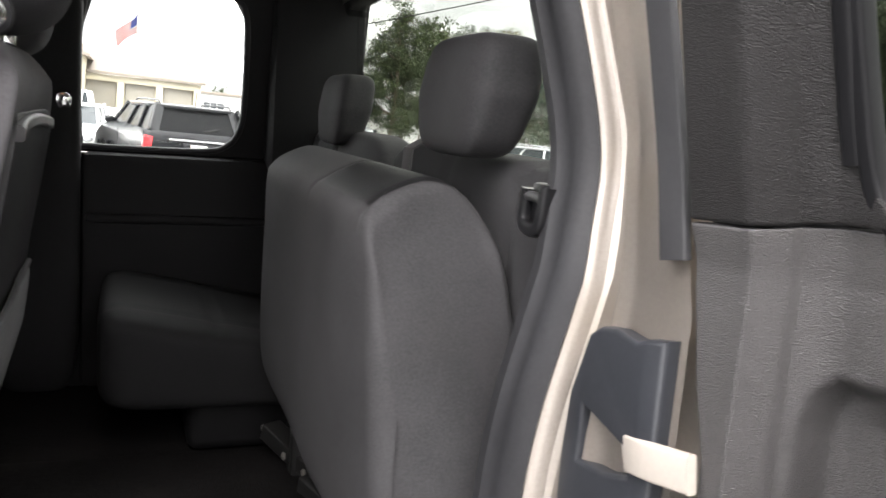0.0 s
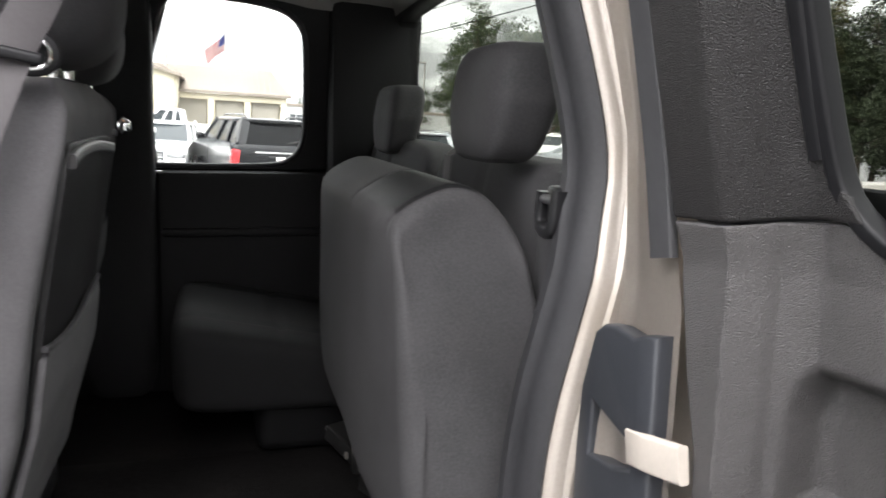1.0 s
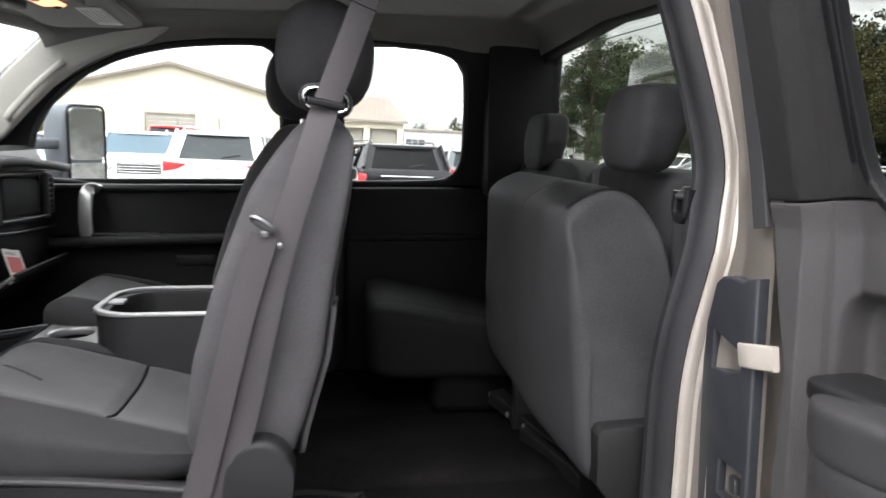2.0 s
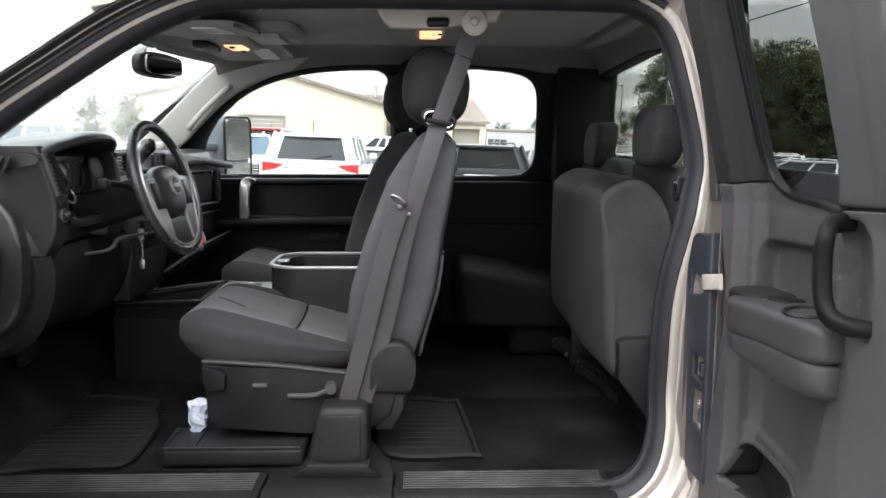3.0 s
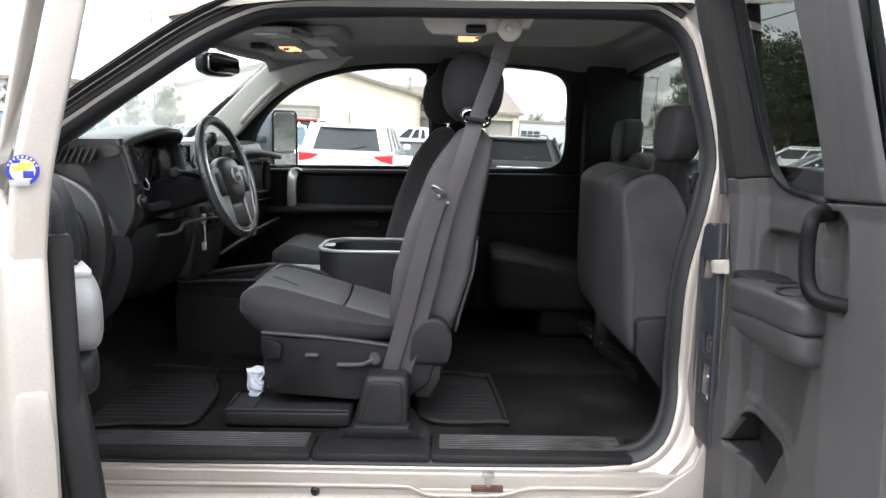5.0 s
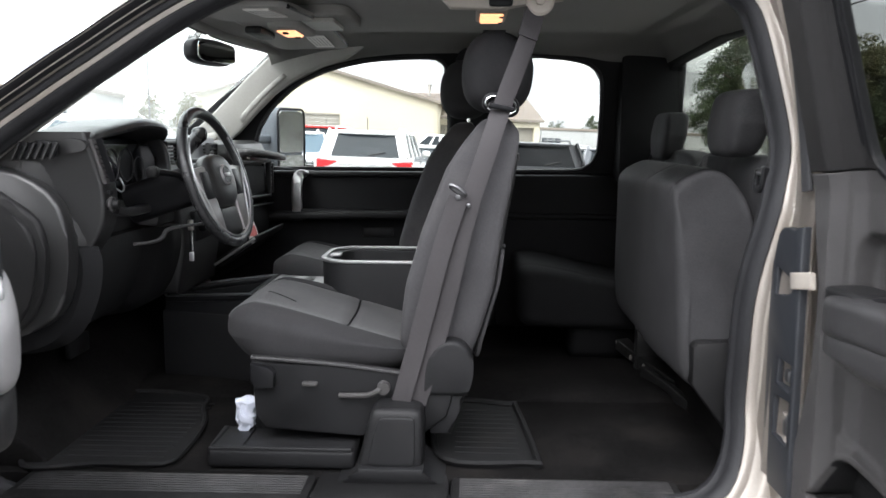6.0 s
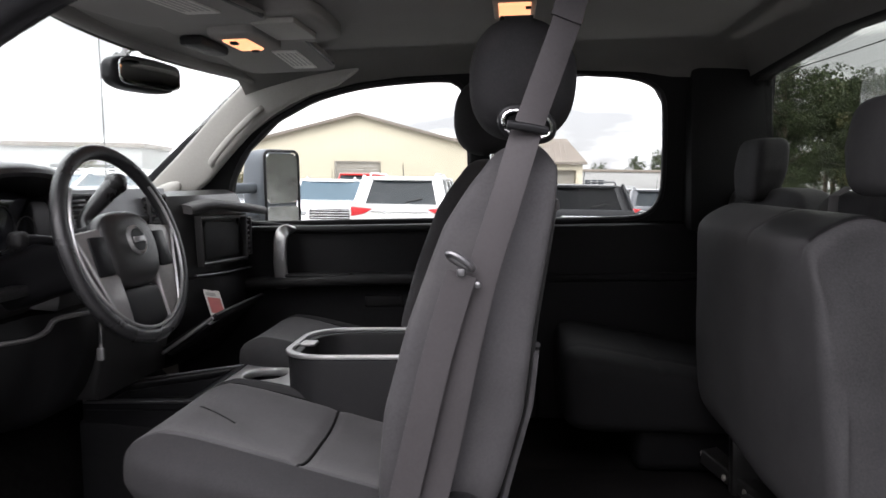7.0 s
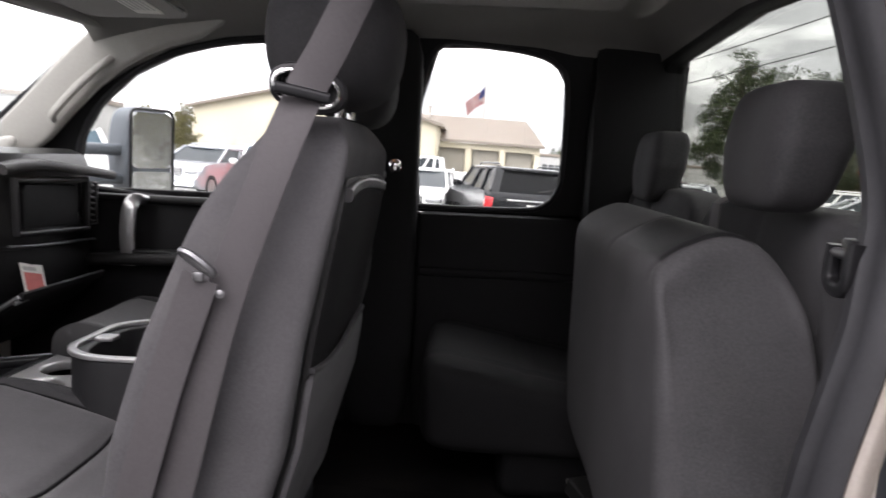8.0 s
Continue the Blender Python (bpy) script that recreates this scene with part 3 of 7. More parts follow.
rear_window = plate("window_rear", [(p[0], p[1]) for p in RW], [], 0.006, 0.0005, lambda a, b, c: (0.752 - max(0, b - 1.4) * 0.06 + c, 1 + (a - 1) * 1.01, 1.65 + (b - 1.65) * 1.02), GLASS_REAR)
tagged(rear_window, "tinted rear window with clouds and trees outside", "window", kind="structure")
rear_window.visible_shadow = False

# passenger side: lower wall, window frame, glass
WIN_F = [(-1.0, 1.418), (-1.005, 1.50), (-0.985, 1.57), (-0.93, 1.655), (-0.82, 1.75), (-0.69, 1.812), (-0.54, 1.848), (-0.39, 1.862), (-0.26, 1.864), (-0.215, 1.848), (-0.198, 1.80), (-0.195, 1.418)]
WIN_Q = [(0.015, 1.42), (0.012, 1.68), (0.068, 1.862), (0.23, 1.866), (0.34, 1.852), (0.40, 1.825), (0.432, 1.77), (0.438, 1.56), (0.43, 1.475), (0.40, 1.43), (0.33, 1.408), (0.03, 1.406)]


def far_y(z):
    return 1.775 - max(0.0, z - 1.40) * 0.2


frame_p = plate("wall_passenger", [(-1.42, 1.39), (0.77, 1.39), (0.77, 1.92), (-0.60, 1.93), (-0.90, 1.90), (-1.30, 1.57)], [WIN_F, WIN_Q], 0.05, 0.012, lambda a, b, c: (a, far_y(b) + 0.025 + c, b), TRIM_DARK)
tagged(frame_p, "black trimmed passenger side window frame", "wall", kind="structure")
quarter = part("quarter_trim", rbox((0.02, 1.735, 0.74), (0.76, 1.81, 1.392), 0.02), TRIM_DARK, frame_p)
part("pillar_base", rbox((-0.215, 1.765, 0.62), (0.03, 1.83, 1.386), 0.004), TRIM_DARK, frame_p)
part("quarter_armrest", rbox((0.03, 1.722, 1.205), (0.62, 1.75, 1.230), 0.010), TRIM_DARK, frame_p)
part("pillar_trim", pillow((-0.19, 1.69, 0.74), (0.02, 1.80, 1.90), 6, 8, lambda q, w: Vector((w.x + 0.03 * max(0, w.z - 1.6) * 2, w.y - 0.2 * max(0, w.z - 1.4), w.z))), TRIM_DARK, frame_p)
part("corner_trim", rbox((0.50, 1.66, 1.36), (0.76, 1.80, 1.90), 0.03), TRIM_DARK, frame_p)
for nm, win in (("window_passenger", WIN_F), ("window_quarter", WIN_Q)):
    g = plate(nm, win, [], 0.005, 0.0005, lambda a, b, c: (a, far_y(b) + 0.035 + c, b), GLASS)
    tagged(g, "clear side window of the truck cab", "window", kind="structure")
    g.visible_shadow = False
part("window_rubber", sweep(smooth_line([(x, far_y(z) + 0.004, z) for x, z in WIN_Q], 70, True), circle(0.009, 8), True), RUBBER, frame_p)
part("window_rubber", sweep(smooth_line([(x, far_y(z) + 0.004, z) for x, z in WIN_F], 80, True), circle(0.009, 8), True), RUBBER, frame_p)

# the headliner turns down to the far side windows and to the rear window
COVE = ([-0.90, -0.82, -0.69, -0.54, -0.39, -0.20, 0.10, 0.35, 0.45, 0.56, 0.74], [1.716, 1.766, 1.828, 1.863, 1.877, 1.880, 1.882, 1.868, 1.850, 1.845, 1.845])
bm = bmesh.new()
rows = []
for i in range(57):
    x = -0.90 + 1.64 * i / 56
    z1 = float(np.interp(x, *COVE))
    y0, y1 = 1.44, far_y(z1) - 0.010
    z0 = liner_z(x, y0) - 0.003
    rows.append([bm.verts.new((x, y0 + (y1 - y0) * math.sin(a), z0 - (z0 - z1) * (1 - math.cos(a)))) for a in (math.pi / 2 * j / 12 for j in range(13))])
for a, b in zip(rows, rows[1:]):
    for j in range(12):
        bm.faces.new((a[j], a[j + 1], b[j + 1], b[j]))
bmesh.ops.solidify(bm, geom=bm.faces[:], thickness=0.004)
cove = part("trim_roof_cove", bm, LINER)
tagged(cove, "grey cloth edge of the headliner over the side windows", "headliner edge", kind="structure")
bm = bmesh.new()
rows = []
for i in range(41):
    y = 0.26 + 1.48 * i / 40
    z1 = float(np.interp(y, (0.26, 0.36, 1.0, 1.64, 1.74), (1.836, 1.843, 1.868, 1.843, 1.836)))
    x0, x1 = 0.52, 0.745 - (z1 - 1.4) * 0.06 - 0.036
    z0 = liner_z(x0, y) - 0.003
    rows.append([bm.verts.new((x0 + (x1 - x0) * math.sin(a), y, z0 - (z0 - z1) * (1 - math.cos(a)))) for a in (math.pi / 2 * j / 10 for j in range(11))])
for a, b in zip(rows, rows[1:]):
    for j in range(10):
        bm.faces.new((a[j], a[j + 1], b[j + 1], b[j]))
bmesh.ops.solidify(bm, geom=bm.faces[:], thickness=0.004)
cove = part("trim_roof_cove_rear", bm, LINER)
tagged(cove, "grey cloth edge of the headliner over the rear window", "headliner edge", kind="structure")

# windscreen pillar trim on both sides; the far one carries a handle and a tweeter grille
PILLAR = [(-0.50, 1.915), (-0.86, 1.905), (-0.905, 1.868), (-1.01, 1.778), (-1.15, 1.648), (-1.28, 1.535), (-1.29, 1.47), (-1.17, 1.478), (-1.06, 1.555), (-0.975, 1.640), (-0.90, 1.710), (-0.83, 1.762), (-0.76, 1.800), (-0.69, 1.828), (-0.60, 1.853)]
pillar_p = plate("trim_pillar_passenger", PILLAR, [], 0.035, 0.012, lambda a, b, c: (a, far_y(b) - 0.035 + c, b), TRIM_LIGHT)
tagged(pillar_p, "light grey windscreen pillar trim with a grab handle", "pillar trim", kind="structure")
bm = sweep(smooth_line([(-1.035, 1.675, 1.612), (-1.018, 1.645, 1.630), (-0.955, 1.634, 1.695), (-0.89, 1.634, 1.755), (-0.855, 1.645, 1.785), (-0.845, 1.675, 1.795)], 30), oblong(0.022, 0.018, 0.008), up=(0, 1, 0))
part("grab_handle", bm, TRIM_LIGHT, pillar_p)
bm = pillow((-1.250, 1.640, 1.498), (-1.135, 1.672, 1.552), 2.4, 10, lambda q, w: Vector((w.x, w.y, w.z + 0.35 * (w.x + 1.19))))
part("tweeter_grille", bm, TRIM_LIGHT, pillar_p)
pillar_d = plate("trim_pillar_driver", [(-0.60, 1.91), (-0.86, 1.90), (-1.20, 1.59), (-1.30, 1.48), (-1.20, 1.475), (-0.80, 1.77), (-0.66, 1.85)], [], 0.03, 0.01, lambda a, b, c: (a - 0.02, 0.235 + c + (b - 1.5) * 0.16, b + 0.015), TRIM_LIGHT)
tagged(pillar_d, "light grey windscreen pillar trim", "pillar trim", kind="structure")


def screen_x(y, t):
    return header_x(y) * (1 - t) + (-1.66 + 0.20 * ((y - 1) / 0.75) ** 2) * t


bm = bmesh.new()
rows = [[bm.verts.new((screen_x(0.24 + 1.52 * j / 20, i / 10), (0.30 - 0.10 * i / 10) + (1.40 + 0.2 * i / 10) * j / 20, 1.885 - 0.43 * i / 10 + 0.012 * math.sin(math.pi * i / 10))) for j in range(21)] for i in range(11)]
for a, b in zip(rows, rows[1:]):
    for j in range(20):
        bm.faces.new((a[j], a[j + 1], b[j + 1], b[j]))
bmesh.ops.solidify(bm, geom=bm.faces[:], thickness=0.005)
windscreen = part("window_windscreen", bm, GLASS_SCREEN)
tagged(windscreen, "clear sloping windscreen with a film of dirt and painted glare", "window", kind="structure")
windscreen.visible_shadow = False
part("header_trim", sweep(smooth_line([(header_x(y) + 0.016, y, 1.893 - 0.012 * abs((y - 1) / 0.66) ** 3) for y in (0.34, 0.6, 0.8, 1.0, 1.2, 1.4, 1.66)], 24), oblong(0.046, 0.030, 0.012), up=(1, 0, 0)), LINER, windscreen, "grey cloth edge over the windscreen")
part("screen_edge", sweep(smooth_line([(header_x(y) + 0.004, y, 1.876) for y in (0.34, 0.6, 0.8, 1.0, 1.2, 1.4, 1.66)], 24), circle(0.009, 8)), RUBBER, windscreen)

# floor and bulkhead
floor = part("floor", rbox((-1.62, 0.17, 0.60), (0.76, 1.80, 0.738), 0.008), CARPET)
tagged(floor, "worn black carpet floor of the cab", "floor", kind="structure")
part("tunnel", pillow((-1.6, 0.74, 0.60), (0.95, 1.26, 0.772), 4, 14), CARPET, floor)
part("toe_board", prism([(-1.12, 0.735), (-1.42, 1.02), (-1.62, 1.02), (-1.62, 0.70)], "y", 0.2, 1.8, 0.01), CARPET, floor)
part("seat_riser", rbox((0.56, 0.22, 0.70), (0.75, 1.78, 0.92), 0.02), CARPET, floor)
bulkhead = part("wall_front", rbox((-1.66, 0.18, 0.70), (-1.56, 1.82, 1.46), 0.01), TRIM_DARK)
tagged(bulkhead, "dark bulkhead behind the dashboard", "wall", kind="structure")
outer_p = part("far_body_side", prism([(-1.4, 0.42), (0.80, 0.42), (0.80, 1.385), (-1.4, 1.385)], "y", 1.86, 1.98, 0.02), PAINT, cab)
part("hood", curved_sheet(-3.0, -1.62, 0.16, 1.84, lambda x, y: 1.33 + 0.05 * (1 + x + 1.62) - 0.10 * abs((y - 1) / 0.85) ** 3 - 0.1 * max(0, -2.5 - x), (20, 20), 0.03), PAINT, cab, "pewter silver hood")
part("antenna_mast", sweep([(-1.49, 1.85, 1.22), (-1.49, 1.85, 2.12)], circle(0.003, 6)), BLACK_STEEL, cab, "thin black antenna mast")
part("cowl", rbox((-1.72, 0.2, 1.36), (-1.56, 1.8, 1.435), 0.02), PLASTIC_SMOOTH, cab)
for y0 in (0.02, 1.88):
    part("bed_side", rbox((0.86, y0, 0.60), (2.85, y0 + 0.10, 1.36), 0.03), PAINT, cab, "pewter silver bed side")
    part("fender", rbox((-3.0, y0 - 0.02, 0.62), (-1.42, y0 + 0.16, 1.22), 0.06, 3), PAINT, cab)
part("bed_floor", rbox((0.86, 0.1, 0.70), (2.85, 1.9, 0.80), 0.01), BLACK_STEEL, cab)
part("cab_back", rbox((0.785, 0.10, 0.5), (0.815, 1.90, 1.40), 0.01), PAINT, cab)


# ---- rear access door, swung open ----
rdoor = thing("rear_access_door", "open grey-trimmed rear access door of the truck", "truck door", m=pose(0.575, -0.053, 0, 0, 0, -82))
POCKET = [(0.066, 0.862), (0.075, 0.875), (0.145, 0.933), (0.165, 0.940), (0.19, 0.942), (0.305, 0.930), (0.316, 0.920), (0.275, 0.832), (0.262, 0.818), (0.25, 0.818)]
POCKET = [(0.19 + (u - 0.19) * 1.08, 0.88 + (z - 0.88) * 1.12 - 0.016) for u, z in POCKET]
RECESS = [(0.172, 1.255), (0.174, 1.335), (0.184, 1.358), (0.21, 1.374), (0.36, 1.384), (0.372, 1.373), (0.372, 1.255)]
GRIP = [(0.396, 1.275), (0.392, 1.43), (0.402, 1.456), (0.430, 1.455), (0.455, 1.43), (0.470, 1.30), (0.462, 1.275)]
INSERT = [(0.12, 1.20), (0.39, 1.205), (0.345, 0.952), (0.325, 0.952), (0.175, 0.972), (0.15, 0.985), (0.125, 1.05)]


def door_lean(z):
    """Above the waist the door leans in towards the cab."""
    return -max(0.0, z - 1.45) * 0.25


POST = ([0.60, 0.95, 1.10, 1.20, 1.48, 1.93], [0.275, 0.340, 0.365, 0.384, 0.388, 0.376])


def door_depth(u, z):
    """How deep the trim lies: a proud band at the hinge, stepping back towards the window, and a thick post at the free end."""
    d = float(np.interp(u, (-0.1, 0.052, 0.066, 0.128, 0.150, 0.196, 0.21, 0.28, 0.42, 1.0), (0.0, -0.003, -0.004, 0.020, 0.030, 0.044, 0.047, 0.038, 0.0, 0.0)))
    v = max(0.0, min(1.0, (u - float(np.interp(z, *POST)) + 0.012) / 0.016))
    return d - 0.055 * v * v * (3 - 2 * v)


def on_door(a, b, c):
    d = door_depth(a, b)
    return (a - 1.84 * d, c + d + door_lean(b), b)


def door_line(pts, n, y):
    return [on_door(p.x, p.z, y) for p in smooth_line([(a, 0, b) for a, b in pts], n)]


def plate_bm(pts, thick):
    """A shallow rounded plate on the painted edge of the door."""
    return rbox((pts[0][0], -0.010 - thick, pts[0][1]), (pts[2][0], -0.008, pts[2][1]), 0.006, 3)


def inside(poly, a, b):
    """The distance from (a, b) to the outline of poly, positive inside it."""
    best, within = 9.0, False
    for (x0, z0), (x1, z1) in zip(poly, poly[1:] + poly[:1]):
        dx, dz = x1 - x0, z1 - z0
        k = max(0.0, min(1.0, ((a - x0) * dx + (b - z0) * dz) / (dx * dx + dz * dz)))
        best = min(best, math.hypot(a - x0 - k * dx, b - z0 - k * dz))
        if (z0 > b) != (z1 > b) and a < x0 + (b - z0) * dx / dz:
            within = not within
    return best if within else -best


def ease(v):
    v = max(0.0, min(1.0, v))
    return v * v * (3 - 2 * v)


def steps(length, size, radius):
    """Places along a length, close together at both rounded ends."""
    ends = [0.0, 0.12 * radius, 0.35 * radius, 0.7 * radius, radius]
    n = max(2, int((length - 2 * radius) / size))
    return [e / length for e in ends] + [(radius + (length - 2 * radius) * i / n) / length for i in range(1, n)] + [1 - e / length for e in reversed(ends)]


def moulded_panel(name, z_lo, z_hi, left, right, low, top, relief, label, size=0.005, radius=0.007, back=0.035, mat=None):
    """A moulded trim panel with rounded, turned-back edges. left, right: by height; low, top: by place along the door."""
    ss, ws = steps(right((z_lo + z_hi) / 2) - left((z_lo + z_hi) / 2), size, radius), steps(z_hi - z_lo, size, radius)
    bm = bmesh.new()
    rows, kinds = [], {}
    for w in [ws[0]] + ws + [ws[-1]]:
        row = []
        first_last = len(rows) == 0 or len(rows) == len(ws) + 1
        zn = z_lo + (z_hi - z_lo) * w
        for k, q in enumerate([ss[0]] + ss + [ss[-1]]):
            u = left(zn) + (right(zn) - left(zn)) * q
            z = low(u) + (top(u) - low(u)) * w
            d = min(q, 1 - q) * (right(zn) - left(zn)), min(w, 1 - w) * (z_hi - z_lo)
            drop = sum(radius - math.sqrt(max(0.0, radius ** 2 - max(0.0, radius - e) ** 2)) for e in d)
            if first_last or k in (0, len(ss) + 1):
                drop = back
            row.append(bm.verts.new(on_door(u, z, drop + relief(u, z))))
            kinds[row[-1]] = z < 1.0 and inside(POCKET, u, z) > -0.002
        rows.append(row)
    for p, q in zip(rows, rows[1:]):
        for i in range(len(p) - 1):
            if not (kinds[p[i]] or kinds[q[i + 1]] or kinds[p[i + 1]] or kinds[q[i]]):
                bm.faces.new((p[i], p[i + 1], q[i + 1], q[i]))
    return part(name, bm, mat or PLASTIC_DOOR, rdoor, label, 60)


def low_relief(u, z):
    d = 0.032 * ease(inside(RECESS, u, z) / 0.020 + 0.3) + 0.034 * ease(inside(GRIP, u, z) / 0.009 + 0.3)
    d += 0.010 * ease(inside(INSERT, u, z) / 0.008 + 0.5)
    # the swelling under the window, dying out towards the hinge
    d -= 0.004 * ease((u - 0.13) / 0.12) * (1 - ease((u - 0.34) / 0.10)) * math.exp(-((z - 1.44) / 0.045) ** 2)
    return d


def curve_of(pts):
    xs, ys = [p[0] for p in pts], [p[1] for p in pts]
    return lambda v: float(np.interp(v, xs, ys))


moulded_panel("door_trim", 0.60, 1.478, curve_of([(0.60, -0.03), (0.80, -0.028), (0.93, 0.0), (1.085, 0.036), (1.20, 0.045), (1.28, 0.042), (1.345, 0.026), (1.42, 0.013), (1.478, 0.006)]), curve_of([(0.60, 0.610), (0.955, 0.600), (1.143, 0.593), (1.285, 0.576), (1.48, 0.562)]),
              lambda u: 0.60, curve_of([(-0.01, 1.481), (0.215, 1.494), (0.236, 1.495), (0.246, 1.486), (0.262, 1.479), (0.295, 1.472), (0.386, 1.468), (0.584, 1.481)]), low_relief, "grey grained lower door trim", 0.0045, 0.003, 0.018)
# The upper trim's darker colour stands for shade from its lean.
moulded_panel("upper_trim", 1.484, 1.93, curve_of([(1.48, 0.006), (1.70, 0.008), (1.93, 0.0)]), curve_of([(1.484, 0.246), (1.50, 0.236), (1.53, 0.219), (1.56, 0.213), (1.62, 0.206), (1.75, 0.193), (1.93, 0.181)]),
              curve_of([(-0.01, 1.4835), (0.215, 1.4965)]), lambda u: 1.93, lambda u, z: -0.006 * ease((u - 0.13) / 0.07) * (1 - ease((z - 1.50) / 0.07)), "grained upper door trim, its colour darkened for shade", 0.008, 0.003, 0.014, UPPER_SHADED)
moulded_panel("post_trim", 1.480, 1.93, curve_of([(1.48, 0.386), (1.54, 0.400), (1.70, 0.396), (1.93, 0.378)]), curve_of([(1.48, 0.562), (1.69, 0.552), (1.93, 0.540)]),
              curve_of([(0.39, 1.474), (0.604, 1.486)]), lambda u: 1.93, lambda u, z: -0.006 * ease((u - 0.47) / 0.03) * ease((1.93 - z) / 0.12), "grey grained door post trim", 0.010, 0.007, 0.016)
line = smooth_line([(u, 0, z) for u, z in POCKET], 48, True)
mid = sum(line, Vector()) / len(line)
bm = bmesh.new()
rings = []
for out, c in ((0.016, 0.006), (0.013, -0.001), (0.006, -0.0025), (0.0, -0.001), (-0.0025, 0.004), (-0.004, 0.014), (-0.007, 0.045)):
    ring = []
    for i, p in enumerate(line):
        along = (line[(i + 1) % 48] - line[i - 1]).normalized()
        side = Vector((along.z, 0, -along.x))
        side *= 1 if side.dot(p - mid) > 0 else -1
        w = p + side * out
        x, y, z = on_door(w.x, w.z, c + low_relief(p.x, p.z))
        ring.append(bm.verts.new((x, 0.085 if c > 0.04 else y, z)))
    rings.append(ring)
for k, (p, q) in enumerate(zip(rings, rings[1:])):
    for i in range(48):
        # Inner faces take darker plastic as the pocket's shade; the lit left wall stays grey.
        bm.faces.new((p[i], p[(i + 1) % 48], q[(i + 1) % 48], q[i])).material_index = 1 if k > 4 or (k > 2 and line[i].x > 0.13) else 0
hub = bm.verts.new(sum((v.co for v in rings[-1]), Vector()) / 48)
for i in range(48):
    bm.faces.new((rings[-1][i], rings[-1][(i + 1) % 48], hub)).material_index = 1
part("map_pocket", bm, [PLASTIC_DOOR, PLASTIC], rdoor, "map pocket in the trim, its shade put in as darker plastic", 50)
part("trim_backing", sweep([on_door(0.012 + 0.59 * i / 30, 1.485, 0.026) for i in range(31)], oblong(0.07, 0.010, 0.002, 1), up=(0, 1, 0)), RUBBER, rdoor, "black foam behind the trim joint")
part("top_trim", rbox((-0.004, -0.13, 1.925), (0.69, -0.09, 1.97), 0.008), PLASTIC_DOOR, rdoor)
arm = part("armrest", pillow((0.150, -0.105, 1.218), (0.515, 0.03, 1.290), 6.0, 22, lambda q, w: Vector((w.x, w.y + 0.055 * max(0.0, -q.x) ** 3, w.z - 0.014 * max(0, -q.x)))), ARM_PLASTIC, rdoor, "grey padded armrest")
part("armrest_base", pillow((0.156, -0.102, 1.150), (0.505, 0.03, 1.234), 5.0, 22, lambda q, w: Vector((w.x, w.y + 0.050 * max(0.0, -q.x) ** 3 + 0.03 * max(0, -q.z) ** 2, w.z - 0.012 * max(0, -q.x) + 0.060 * max(0.0, -q.x) * max(0, -q.z)))), ARM_PLASTIC, rdoor, "grey armrest underside")
part("armrest_arm", pillow((0.150, -0.060, 1.258), (0.275, 0.03, 1.290), 5.0, 12), PLASTIC, rdoor, "charcoal inner arm of the armrest")
# Solid black block standing for the shade inside the armrest's recess.
part("armrest_well_shade", rbox((0.285, -0.055, 1.270), (0.345, 0.0, 1.2935), 0.010, 3), PLASTIC_SMOOTH, rdoor)
part("cup_rim", lathe([(0.042, 0), (0.046, 0.004), (0.042, 0.008), (0.036, 0.006), (0.033, -0.004), (0.001, -0.006)], (0.42, -0.052, 1.286), "z", 26), PLASTIC_SMOOTH, rdoor)
bm = sweep(smooth_line([(0.490, -0.040, 1.450), (0.498, -0.078, 1.448), (0.510, -0.097, 1.430), (0.510, -0.099, 1.39), (0.517, -0.099, 1.335), (0.532, -0.094, 1.308), (0.552, -0.075, 1.297), (0.566, -0.035, 1.293)], 48), oblong(0.030, 0.026, 0.010), up=(0.3, 1, 0))
part("pull_handle", bm, BLACK_SEAL, rdoor, "black pull handle")
part("speaker_slots", rbox((0.60, -0.052, 1.30), (0.625, -0.044, 1.36), 0.003), PLASTIC, rdoor)
dglass = plate("door_glass", [(0.0, 1.95), (0.0, 1.45), (0.52, 1.42), (0.52, 1.95)], [], 0.005, 0.0005, lambda a, b, c: (a, 0.066 + c + door_lean(b), b), GLASS_DOOR, rdoor, "dark tinted door glass")
dglass.visible_shadow = False
part("glass_seal", sweep(door_line([(0.194, 1.95), (0.206, 1.75), (0.216, 1.60), (0.225, 1.525), (0.241, 1.497), (0.264, 1.480), (0.302, 1.4695), (0.400, 1.466)], 48, 0.005), oblong(0.014, 0.020, 0.004), up=(0, 1, 0.2)), PLASTIC_SMOOTH, rdoor, "black rubber glass run")
part("glass_flap", sweep(door_line([(0.184, 1.95), (0.195, 1.75), (0.206, 1.62), (0.213, 1.542)], 18, 0.002), oblong(0.016, 0.018, 0.005), up=(0, 1, 0.2)), PLASTIC_SMOOTH, rdoor, "black window edge moulding")
OUT_SKIN = [(-0.03, 0.58), (0.80, 0.58), (0.82, 1.0), (0.81, 1.30), (0.78, 1.38), (0.52, 1.43), (0.485, 1.48), (0.46, 2.01), (-0.045, 2.01), (-0.04, 1.48), (-0.02, 1.2), (-0.03, 0.9)]
plate("door_skin", OUT_SKIN, [[(-0.02, 1.98), (-0.015, 1.60), (0.02, 1.48), (0.07, 1.44), (0.39, 1.42), (0.41, 1.50), (0.405, 1.98)]], 0.012, 0.003, lambda a, b, c: (a, 0.108 + c + door_lean(b), b), PAINT, rdoor, "pewter silver door skin")
